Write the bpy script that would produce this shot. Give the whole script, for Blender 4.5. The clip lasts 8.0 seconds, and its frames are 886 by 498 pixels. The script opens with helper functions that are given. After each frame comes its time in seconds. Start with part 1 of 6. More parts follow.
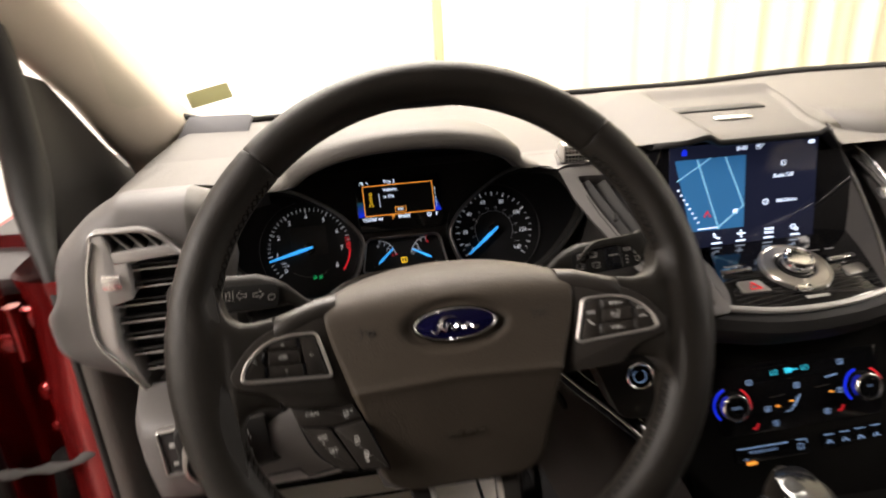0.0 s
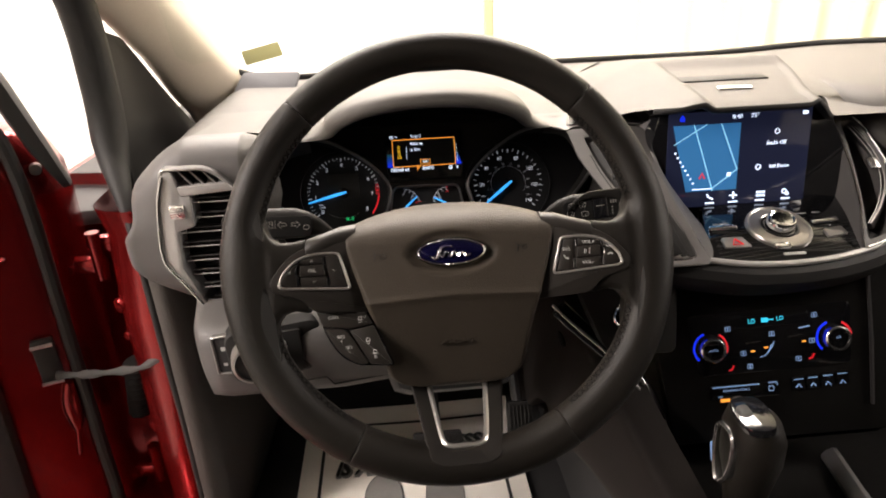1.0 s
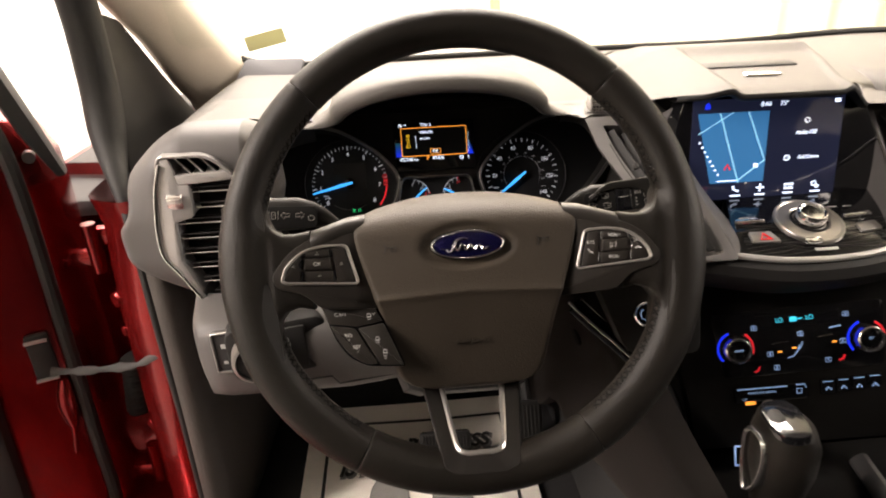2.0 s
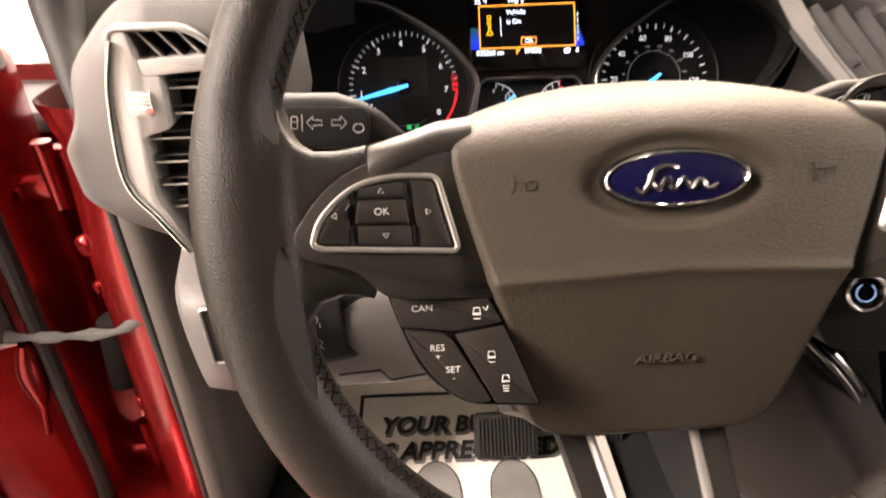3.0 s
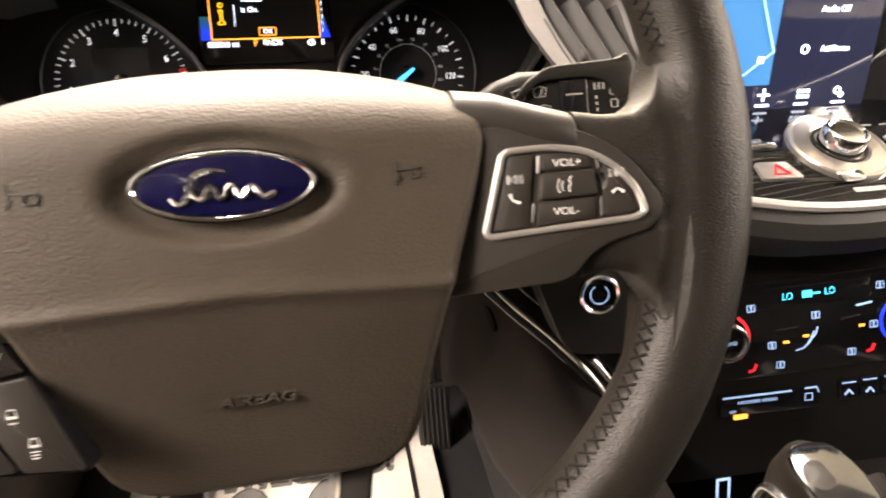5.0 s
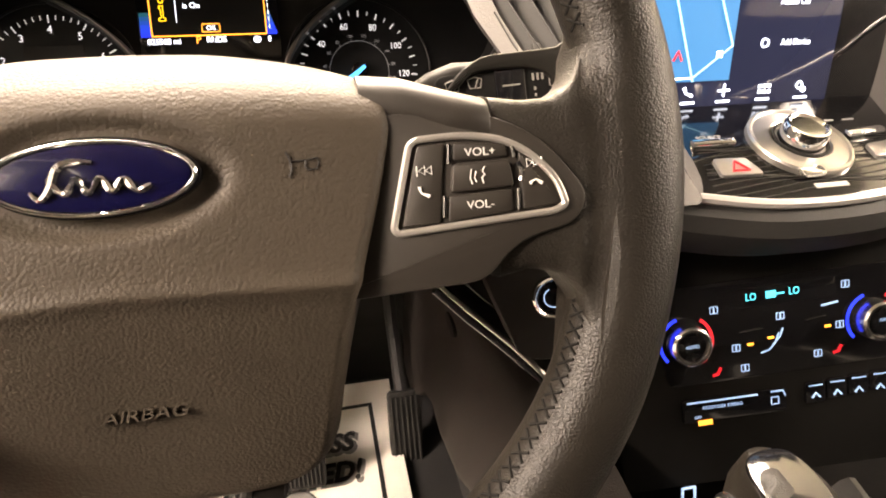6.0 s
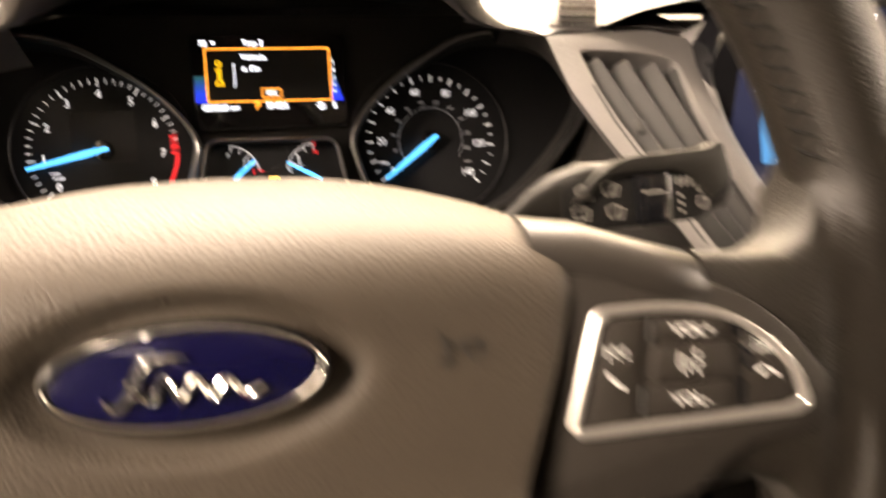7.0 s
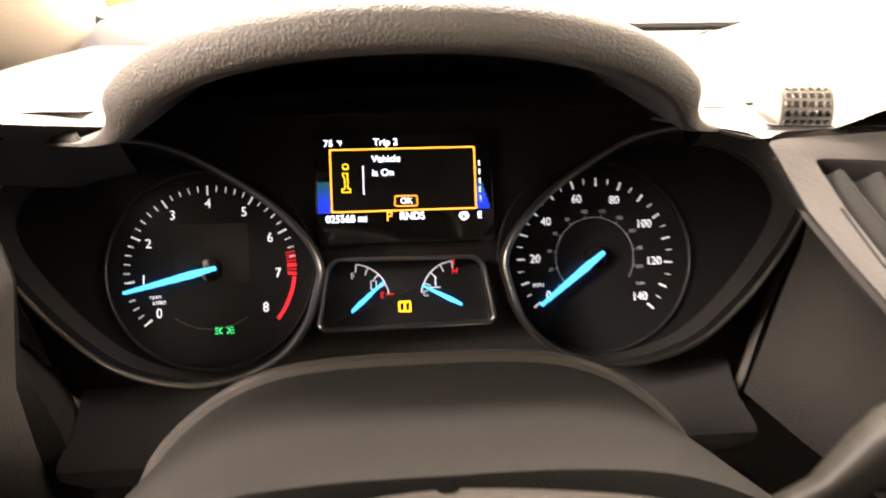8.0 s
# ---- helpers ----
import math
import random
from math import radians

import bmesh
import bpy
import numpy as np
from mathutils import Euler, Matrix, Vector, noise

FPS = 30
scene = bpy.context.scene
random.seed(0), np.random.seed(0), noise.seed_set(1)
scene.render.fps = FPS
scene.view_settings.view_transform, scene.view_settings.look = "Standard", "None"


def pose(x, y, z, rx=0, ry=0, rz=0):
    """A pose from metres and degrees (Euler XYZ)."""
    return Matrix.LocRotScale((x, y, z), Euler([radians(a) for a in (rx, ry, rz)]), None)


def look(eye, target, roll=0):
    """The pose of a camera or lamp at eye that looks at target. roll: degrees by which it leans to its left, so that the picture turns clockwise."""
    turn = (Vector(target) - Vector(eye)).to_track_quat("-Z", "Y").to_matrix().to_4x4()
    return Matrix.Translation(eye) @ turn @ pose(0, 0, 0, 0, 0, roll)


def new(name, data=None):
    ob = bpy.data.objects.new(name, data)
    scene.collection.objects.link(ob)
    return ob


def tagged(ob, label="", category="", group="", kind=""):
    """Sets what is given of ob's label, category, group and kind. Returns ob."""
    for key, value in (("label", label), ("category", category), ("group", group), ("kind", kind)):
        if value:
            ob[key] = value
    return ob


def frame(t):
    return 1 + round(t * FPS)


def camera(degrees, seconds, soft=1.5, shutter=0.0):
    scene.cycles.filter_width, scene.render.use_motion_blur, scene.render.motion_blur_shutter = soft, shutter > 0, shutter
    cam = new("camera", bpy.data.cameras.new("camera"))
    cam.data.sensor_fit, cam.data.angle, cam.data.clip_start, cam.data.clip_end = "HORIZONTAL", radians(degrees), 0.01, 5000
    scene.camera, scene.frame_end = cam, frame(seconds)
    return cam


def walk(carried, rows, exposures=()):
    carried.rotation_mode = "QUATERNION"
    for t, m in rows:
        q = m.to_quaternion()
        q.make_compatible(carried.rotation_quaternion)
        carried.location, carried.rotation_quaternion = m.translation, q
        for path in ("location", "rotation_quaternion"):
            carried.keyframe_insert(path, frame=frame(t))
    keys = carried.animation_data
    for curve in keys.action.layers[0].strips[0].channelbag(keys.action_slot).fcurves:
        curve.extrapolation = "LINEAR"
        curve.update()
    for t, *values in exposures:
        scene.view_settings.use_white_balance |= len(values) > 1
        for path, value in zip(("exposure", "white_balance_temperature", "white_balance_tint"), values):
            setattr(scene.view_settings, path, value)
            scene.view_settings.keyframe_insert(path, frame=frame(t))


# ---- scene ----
cam = camera(70.4, 8.0, soft=1.9, shutter=0.55)
EXPOSURES = [(0.0, -0.22, 6100, 15), (1.0, -0.1, 6100, 16), (2.3, 0.3, 6500, 17), (2.6, 0.88, 6800, 20), (3.0, 1.2, 6500, 20), (3.5, 1.28, 6500, 19), (4.5, 1.22, 6350, 17), (5.2, 1.35, 6700, 18), (6.5, 1.42, 7250, 18), (7.0, 1.38, 7300, 19), (7.5, 1.0, 6500, 16), (8.0, 1.33, 6700, 18)]
PATH = [
    (0, (-0.064, -0.382, 1.225), (0.218, 1.463, 0.505), -3.2),
    (0.5, (-0.035, -0.481, 1.24), (0.141, 1.369, 0.499), -1.4),
    (1, (-0.041, -0.481, 1.24), (0.087, 1.338, 0.419), -2.4),
    (2.3, (-0.056, -0.407, 1.203), (0.051, 1.403, 0.359), -2.0),
    (2.5, (-0.071, -0.334, 1.175), (-0.006, 1.447, 0.268), -2.2),
    (3, (-0.1, -0.225, 1.125), (-0.051, 1.499, 0.111), -2.0),
    (3.5, (-0.102, -0.205, 1.117), (-0.058, 1.47, 0.026), -2.0),
    (4, (-0.101, -0.207, 1.118), (-0.045, 1.466, 0.023), -2.4),
    (4.5, (-0.045, -0.204, 1.116), (0.105, 1.485, 0.055), -1.8),
    (5, (0.032, -0.197, 1.107), (0.382, 1.491, 0.093), 0.9),
    (6.5, (0.064, -0.173, 1.094), (0.449, 1.53, 0.12), 0.7),
    (7, (0.032, -0.115, 1.107), (0.378, 1.629, 0.193), 1.3),
    (7.5, (-0.007, -0.047, 1.126), (0.244, 1.749, 0.283), 1.2),
    (8, (-0.008, -0.007, 1.122), (0.135, 1.818, 0.318), -0.3),
]
walk(cam, [(t, look(eye, target, roll)) for t, eye, target, roll in PATH], EXPOSURES)


# ---- world, lamps ----
world = bpy.data.worlds.new("bay_air")
scene.world = world
world.use_nodes = True
world.node_tree.nodes["Background"].inputs[0].default_value = (1.0, 0.93, 0.8, 1)
world.node_tree.nodes["Background"].inputs[1].default_value = 0.035


def lamp(name, x, y, z, sx, sy, power, colour, target=None):
    data = bpy.data.lights.new(name, "AREA")
    data.shape, data.size, data.size_y, data.energy, data.color = "RECTANGLE", sx, sy, power, colour
    ob = new(name, data)
    ob.matrix_basis = look((x, y, z), target or (x, y + 0.001, 0))
    return ob


WARM = (1.0, 0.89, 0.74)
lamp("unseen_bay_lamp", -0.4, 1.9, 3.4, 3.0, 0.7, 360, WARM)
lamp("unseen_bay_lamp", 0.9, 3.2, 3.4, 4.4, 0.4, 300, WARM)
lamp("unseen_bay_lamp", -3.0, -0.8, 2.8, 0.7, 3.4, 375, (1.0, 0.89, 0.755), (-0.3, 0.1, 0.8))
# Turned into the cabin to brighten the gauge slope; no such source is known.
lamp("unseen_bay_lamp", 2.9, -0.4, 3.0, 0.8, 3.4, 215, WARM, (0.2, 0.2, 0.9))
# Weak fill from behind, added without a known source.
lamp("unseen_bay_lamp", 0.0, -3.4, 3.4, 4.0, 0.8, 50, WARM)

# ---- materials ----


def material(name, colour, rough=0.5, metal=0.0, grain=0.0, height=0.0003, cells=False, var=0.12, coat=0.0, emit=0.0, speck=0.0, spec=0.5):
    m = bpy.data.materials.new(name)
    m.use_nodes = True
    nt = m.node_tree
    b = nt.nodes["Principled BSDF"]
    col = (*colour, 1)
    b.inputs["Base Color"].default_value = col
    b.inputs["Roughness"].default_value = rough
    b.inputs["Metallic"].default_value = metal
    b.inputs["Specular IOR Level"].default_value = spec
    if coat:
        b.inputs["Coat Weight"].default_value = coat
        b.inputs["Coat Roughness"].default_value = 0.06
    if emit:
        b.inputs["Emission Color"].default_value = col
        b.inputs["Emission Strength"].default_value = emit
        return m
    tc = nt.nodes.new("ShaderNodeTexCoord")
    if var:
        big = nt.nodes.new("ShaderNodeTexNoise")
        big.inputs["Scale"].default_value = 14
        big.inputs["Detail"].default_value = 6
        fine = nt.nodes.new("ShaderNodeTexNoise")
        fine.inputs["Scale"].default_value = 420
        fine.inputs["Detail"].default_value = 3
        nt.links.new(tc.outputs["Object"], big.inputs["Vector"])
        nt.links.new(tc.outputs["Object"], fine.inputs["Vector"])
        add = nt.nodes.new("ShaderNodeMath")
        add.operation = "MULTIPLY_ADD"
        add.inputs[1].default_value = 0.45
        nt.links.new(fine.outputs["Fac"], add.inputs[0])
        nt.links.new(big.outputs["Fac"], add.inputs[2])
        ramp = nt.nodes.new("ShaderNodeMapRange")
        ramp.inputs["From Min"].default_value, ramp.inputs["From Max"].default_value = 0.45, 1.0
        ramp.inputs["To Min"].default_value, ramp.inputs["To Max"].default_value = 1 - var, 1 + var
        nt.links.new(add.outputs[0], ramp.inputs["Value"])
        mul = nt.nodes.new("ShaderNodeVectorMath")
        mul.operation = "SCALE"
        mul.inputs[0].default_value = colour
        nt.links.new(ramp.outputs[0], mul.inputs["Scale"])
        nt.links.new(mul.outputs[0], b.inputs["Base Color"])
        rr = nt.nodes.new("ShaderNodeMapRange")
        rr.inputs["From Min"].default_value, rr.inputs["From Max"].default_value = 0.45, 1.0
        rr.inputs["To Min"].default_value, rr.inputs["To Max"].default_value = max(0.02, rough - var * 0.12), min(1, rough + var * 0.12)
        nt.links.new(add.outputs[0], rr.inputs["Value"])
        nt.links.new(rr.outputs[0], b.inputs["Roughness"])
    if grain:
        tex = nt.nodes.new("ShaderNodeTexVoronoi" if cells else "ShaderNodeTexNoise")
        tex.inputs["Scale"].default_value = grain
        if cells:
            tex.feature = "F1"
            warp = nt.nodes.new("ShaderNodeTexNoise")
            warp.inputs["Scale"].default_value = grain * 0.35
            mix = nt.nodes.new("ShaderNodeVectorMath")
            mix.operation = "MULTIPLY_ADD"
            mix.inputs[1].default_value = (1.1 / grain,) * 3
            nt.links.new(tc.outputs["Object"], warp.inputs["Vector"])
            nt.links.new(warp.outputs["Color"], mix.inputs[0])
            nt.links.new(tc.outputs["Object"], mix.inputs[2])
            nt.links.new(mix.outputs[0], tex.inputs["Vector"])
            out = tex.outputs["Distance"]
        else:
            tex.inputs["Detail"].default_value = 5
            nt.links.new(tc.outputs["Object"], tex.inputs["Vector"])
            out = tex.outputs["Fac"]
        bump = nt.nodes.new("ShaderNodeBump")
        bump.invert = cells
        bump.inputs["Strength"].default_value = 1.0
        bump.inputs["Distance"].default_value = height
        nt.links.new(out, bump.inputs["Height"])
        nt.links.new(bump.outputs[0], b.inputs["Normal"])
    return m


LEATHER = material("black_leather", (0.0095, 0.0078, 0.0058), 0.46, grain=1150, height=0.00019, cells=True, var=0.25, spec=0.28)
AIRBAG = material("charcoal_grained_vinyl", (0.041, 0.0330, 0.0245), 0.55, grain=820, height=0.00022, cells=True, var=0.1, spec=0.22)
SATIN = material("satin_charcoal_plastic", (0.0175, 0.0150, 0.0125), 0.42, grain=1500, height=0.00005, var=0.1, spec=0.35)
LEG = material("dark_satin_plastic", (0.012, 0.0105, 0.009), 0.5, grain=1500, height=0.00005, var=0.1, spec=0.25)
RUBBER = material("matt_black_plastic", (0.021, 0.020, 0.019), 0.6, grain=900, height=0.00015, var=0.15, spec=0.25)
BLACK = material("deep_black_plastic", (0.022, 0.021, 0.020), 0.5, grain=900, height=0.0001, var=0.1, spec=0.2)
GLOSS = material("gloss_black_plastic", (0.006, 0.006, 0.007), 0.12, var=0.05, coat=0.6)
FACE = material("black_dial_face", (0.016, 0.016, 0.017), 0.4, grain=2000, height=0.00003, var=0.1, spec=0.2)
DASH = material("grey_soft_touch_dash", (0.066, 0.060, 0.053), 0.6, grain=750, height=0.0003, cells=True, var=0.08)
DASHLOW = material("grey_hard_plastic", (0.088, 0.082, 0.079), 0.55, grain=700, height=0.0003, var=0.08)
DARKTRIM = material("dark_grey_plastic", (0.030, 0.0285, 0.0285), 0.6, grain=700, height=0.0003, var=0.1, spec=0.3)
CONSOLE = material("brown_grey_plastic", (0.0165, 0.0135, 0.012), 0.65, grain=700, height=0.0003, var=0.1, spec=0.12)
KICK = material("brown_grey_kick_plastic", (0.066, 0.058, 0.053), 0.6, grain=700, height=0.0003, var=0.12, spec=0.3)
TUNNEL = material("brown_grey_tunnel_plastic", (0.060, 0.054, 0.050), 0.6, grain=700, height=0.0003, var=0.1, spec=0.3)
# Dash grain in a darker colour that carries the shade under the hood.
SHADED_CHEEK = material("shaded_grained_cheek", (0.017, 0.0155, 0.014), 0.7, grain=750, height=0.0003, cells=True, var=0.1, spec=0.15)
PILLAR = material("beige_pillar_trim", (0.55, 0.49, 0.40), 0.75, grain=900, height=0.0003, var=0.05)
SILVER = material("silver_painted_trim", (0.36, 0.35, 0.34), 0.35, metal=0.75, var=0.0)
BRIGHT = material("bright_satin_silver", (0.52, 0.50, 0.47), 0.28, metal=0.8, var=0.03)
VENTSILVER = material("matt_silver_plastic", (0.40, 0.385, 0.37), 0.45, metal=0.35, grain=1800, height=0.00003, var=0.06)
DULL = material("dull_black_plastic", (0.010, 0.0095, 0.009), 0.85, grain=900, height=0.0002, var=0.2, spec=0.06)
LEVER = material("black_stalk_plastic", (0.012, 0.011, 0.0095), 0.48, grain=1200, height=0.00006, var=0.15, spec=0.12)
SCREENGLASS = material("screen_glass_navy", (0.012, 0.014, 0.03), 0.07, emit=0.7)
CHROME = material("bright_chrome", (0.80, 0.80, 0.80), 0.12, metal=1.0, var=0.0)
BRUSHED = material("satin_chrome", (0.55, 0.54, 0.53), 0.25, metal=1.0, var=0.0)
BEZEL = material("dark_chrome_bezel", (0.30, 0.29, 0.28), 0.3, metal=1.0, var=0.0)
BLUE = material("emblem_blue_enamel", (0.0032, 0.0030, 0.024), 0.18, var=0.05, coat=0.8)
RED = material("metallic_red_paint", (0.20, 0.007, 0.007), 0.22, metal=0.7, grain=2500, height=0.00004, var=0.2, coat=0.25)
CARPET = material("dark_carpet", (0.02, 0.019, 0.019), 0.95, grain=700, height=0.003, var=0.3)
PAPER = material("white_paper_mat", (0.85, 0.80, 0.73), 0.7, grain=60, height=0.0012, var=0.05)
INK = material("black_print", (0.012, 0.012, 0.012), 0.7, var=0.1)
INKGREY = material("grey_print", (0.20, 0.19, 0.18), 0.7, grain=300, height=0.0002, var=0.25)
WHITEINK = material("white_marking", (0.50, 0.50, 0.485), 0.6, var=0.03)
GREYINK = material("grey_marking", (0.22, 0.21, 0.19), 0.6, var=0.03)
WALL = material("white_wall_paint", (0.82, 0.80, 0.76), 0.8, grain=200, height=0.0003, var=0.03)
CREAM = material("cream_curtain", (0.83, 0.76, 0.58), 0.85, grain=300, height=0.0004, var=0.05)
POST = material("tan_post", (0.50, 0.38, 0.22), 0.7, var=0.1)
CONCRETE = material("grey_concrete", (0.32, 0.31, 0.29), 0.85, grain=90, height=0.002, var=0.25)
HEADLINER = material("grey_headliner", (0.22, 0.20, 0.18), 0.95, grain=900, height=0.0006, var=0.05)
OLIVE = material("olive_film", (0.20, 0.19, 0.07), 0.4, var=0.1)
PLASTIC_STRAP = material("grey_strap", (0.05, 0.048, 0.046), 0.6, grain=600, height=0.0006, var=0.2, spec=0.2)
GREYCARD = material("grey_grille", (0.10, 0.10, 0.11), 0.7, grain=900, height=0.0005, var=0.1)
NEEDLE = material("blue_needle", (0.05, 0.42, 0.95), emit=1.1)
LITWHITE = material("lit_white", (0.85, 0.88, 0.92), emit=0.45)
LITSCALE = material("lit_scale_white", (0.80, 0.82, 0.84), emit=0.25)
LITGREY = material("lit_scale_grey", (0.45, 0.46, 0.48), emit=0.11)
SCREENWHITE = material("screen_white", (0.75, 0.85, 1.0), emit=1.8)
ORANGE = material("lit_orange", (1.0, 0.36, 0.04), emit=1.2)
YELLOW = material("lit_yellow", (1.0, 0.62, 0.02), emit=0.9)
LITRED = material("lit_red", (0.85, 0.02, 0.03), emit=0.4)
LITGREEN = material("lit_green", (0.02, 0.75, 0.20), emit=0.7)
LITBLUE = material("lit_blue", (0.01, 0.03, 0.85), emit=1.0)
CYAN = material("lit_cyan", (0.05, 0.65, 0.85), emit=0.9)
MAPBLUE = material("map_blue", (0.022, 0.12, 0.27), emit=0.95)
MAPROAD = material("map_road", (0.28, 0.62, 0.80), emit=0.7)
PALEBLUE = material("lit_pale_blue", (0.30, 0.46, 0.75), emit=0.5)

# ---- builders ----


def smooth_line(pts, n, closed=True):
    """Catmull-Rom curve through pts, n points, evenly by length."""
    P = np.array(pts, float)
    k = len(P)
    out = []
    for i in range(k if closed else k - 1):
        p0, p1, p2, p3 = (P[(i + j) % k] if closed else P[min(max(i + j, 0), k - 1)] for j in (-1, 0, 1, 2))
        for t in np.linspace(0, 1, 24, endpoint=False):
            out.append(0.5 * (2 * p1 + (p2 - p0) * t + (2 * p0 - 5 * p1 + 4 * p2 - p3) * t * t + (3 * p1 - p0 - 3 * p2 + p3) * t ** 3))
    out.append(P[0] if closed else P[-1])
    out = np.array(out)
    d = np.r_[0, np.cumsum(np.linalg.norm(np.diff(out, axis=0), axis=1))]
    s = np.linspace(0, d[-1], n, endpoint=not closed)
    return np.stack([np.interp(s, d, out[:, j]) for j in range(P.shape[1])], 1)


def rounded(pts, r, seg=4):
    """A closed polygon with its corners rounded; r: one radius or one for each corner."""
    P = [np.array(p, float) for p in pts]
    out = []
    for i, p in enumerate(P):
        rad = r[i] if isinstance(r, (list, tuple)) else r
        a, b = P[i - 1] - p, P[(i + 1) % len(P)] - p
        la, lb = np.linalg.norm(a), np.linalg.norm(b)
        c = min(rad, la * 0.48, lb * 0.48)
        s, e = p + a / la * c, p + b / lb * c
        for t in np.linspace(0, 1, seg + 1):
            out.append((1 - t) ** 2 * s + 2 * t * (1 - t) * p + t * t * e)
    return np.array(out)


def ellipse(cx, cy, a, b, n=48):
    t = np.linspace(0, 2 * math.pi, n, endpoint=False)
    return np.stack([cx + a * np.cos(t), cy + b * np.sin(t)], 1)


def rect(x0, y0, x1, y1, r=0.0, seg=3):
    pts = [(x0, y0), (x1, y0), (x1, y1), (x0, y1)]
    return rounded(pts, r, seg) if r else np.array(pts, float)


def inset(P, d):
    """A closed outline moved inwards by d."""
    P = np.asarray(P, float)
    area = np.sum(P[:, 0] * np.roll(P[:, 1], -1) - np.roll(P[:, 0], -1) * P[:, 1])
    T = np.roll(P, -1, 0) - np.roll(P, 1, 0)
    T /= np.linalg.norm(T, axis=1)[:, None] + 1e-12
    N = np.stack([-T[:, 1], T[:, 0]], 1) * (1 if area > 0 else -1)
    return P + N * d


def run(keys, n=8):
    """A closed outline through keys with n points on each side."""
    out = []
    for p, q in zip(keys, keys[1:] + keys[:1]):
        out += [(p[0] + (q[0] - p[0]) * t, p[1] + (q[1] - p[1]) * t) for t in np.linspace(0, 1, n, endpoint=False)]
    return np.array(out)


def soften(P, times=3):
    for _ in range(times):
        P = (np.roll(P, 1, 0) + 2 * P + np.roll(P, -1, 0)) / 4
    return P


class Geo:
    """Points and faces of one mesh."""

    def __init__(self):
        self.v, self.f = [], []

    def add(self, verts, faces, m=None):
        n = len(self.v)
        self.v += [tuple(m @ Vector(p)) if m else tuple(p) for p in verts]
        self.f += [tuple(n + i for i in f) for f in faces]
        return self

    def loft(self, rings, closed=True, start=False, end=False, m=None):
        k = len(rings[0])
        verts = [tuple(p) for r in rings for p in r]
        faces = []
        for i in range(len(rings) - 1):
            for j in range(k if closed else k - 1):
                a, b = i * k + j, i * k + (j + 1) % k
                faces.append((a, b, b + k, a + k))
        if start:
            faces.append(tuple(range(k))[::-1])
        if end:
            faces.append(tuple(range(len(verts) - k, len(verts))))
        return self.add(verts, faces, m)

    def plate(self, P, z0, z1, bevel=0.0008, m=None, warp=None):
        """A flat piece with outline P from z0 up to z1, its upper edge bevelled."""
        h = warp or (lambda x, y: 0.0)
        ring = lambda Q, z: [(x, y, z + h(x, y)) for x, y in Q]
        rings = [ring(P, z0), ring(P, z1 - bevel)]
        if bevel:
            rings += [ring(inset(P, bevel * 0.3), z1 - bevel * 0.3), ring(inset(P, bevel), z1)]
        return self.loft(rings, True, True, True, m)

    def rim(self, P, width, z0, z1, bevel=0.0005, m=None, warp=None):
        """A rim of that width along the outline P, P its outside."""
        h = warp or (lambda x, y: 0.0)
        ring = lambda d, z: [(x, y, z + h(x, y)) for x, y in inset(P, d)]
        rings = [ring(0, z0), ring(0, z1 - bevel), ring(bevel, z1), ring(width - bevel, z1), ring(width, z1 - bevel), ring(width, z0), ring(0, z0)]
        return self.loft(rings, True, m=m)

    def tube(self, path, r, seg=10, closed=False, squash=1.0, m=None):
        """A round bar along a path of points; r: one radius or one for each point."""
        P = [Vector(p) for p in path]
        k = len(P)
        rings, up = [], None
        for i, p in enumerate(P):
            t = (P[(i + 1) % k] - P[i - 1]) if closed else (P[min(i + 1, k - 1)] - P[max(i - 1, 0)])
            t.normalize()
            if up is None:
                up = t.orthogonal()
            up = (up - t * up.dot(t)).normalized()
            side = t.cross(up)
            rad = r[i] if isinstance(r, (list, tuple)) else r
            rings.append([p + up * (rad * math.cos(a)) + side * (rad * squash * math.sin(a)) for a in np.linspace(0, 2 * math.pi, seg, endpoint=False)])
        if closed:
            rings.append(rings[0])
        return self.loft(rings, True, not closed, not closed, m)

    def box(self, c, s, bevel=0.002, m=None):
        x, y, z = (a / 2 for a in s)
        b = min(bevel, x * 0.9, y * 0.9, z * 0.9)
        r = lambda d, h: [(sx * (x - d), sy * (y - d), h) for sx, sy in ((-1, -1), (1, -1), (1, 1), (-1, 1))]
        rr = lambda d, h: [(p[0], p[1], h) for p in rounded([(q[0], q[1]) for q in r(d, h)], b, 2)]
        mm = Matrix.Translation(c)
        return self.loft([rr(b, -z), rr(b * 0.3, -z + b * 0.3), rr(0, -z + b), rr(0, z - b), rr(b * 0.3, z - b * 0.3), rr(b, z)], True, True, True, (m @ mm) if m else mm)

    def grid(self, fn, us, vs, m=None):
        verts = [fn(u, v) for v in vs for u in us]
        k = len(us)
        return self.add(verts, [(j * k + i, j * k + i + 1, (j + 1) * k + i + 1, (j + 1) * k + i) for j in range(len(vs) - 1) for i in range(k - 1)], m)

    def text(self, words, x, y, z, size, deep=0.0003, m=None, turn=0.0, wide=1.0, slant=0.0, bold=0.0):
        """Words centred on (x, y), size: the height of capitals."""
        cu = bpy.data.curves.new("words", "FONT")
        cu.body, cu.size, cu.extrude, cu.align_x, cu.align_y, cu.resolution_u, cu.shear = words, size * 1.37, deep / 2, "CENTER", "CENTER", 3, slant
        cu.offset = bold * size
        ob = bpy.data.objects.new("words", cu)
        me = bpy.data.meshes.new_from_object(ob)
        mm = Matrix.Translation((x, y, z)) @ Matrix.Rotation(radians(turn), 4, "Z") @ Matrix.Diagonal((wide, 1, 1, 1))
        mm = (m @ mm) if m else mm
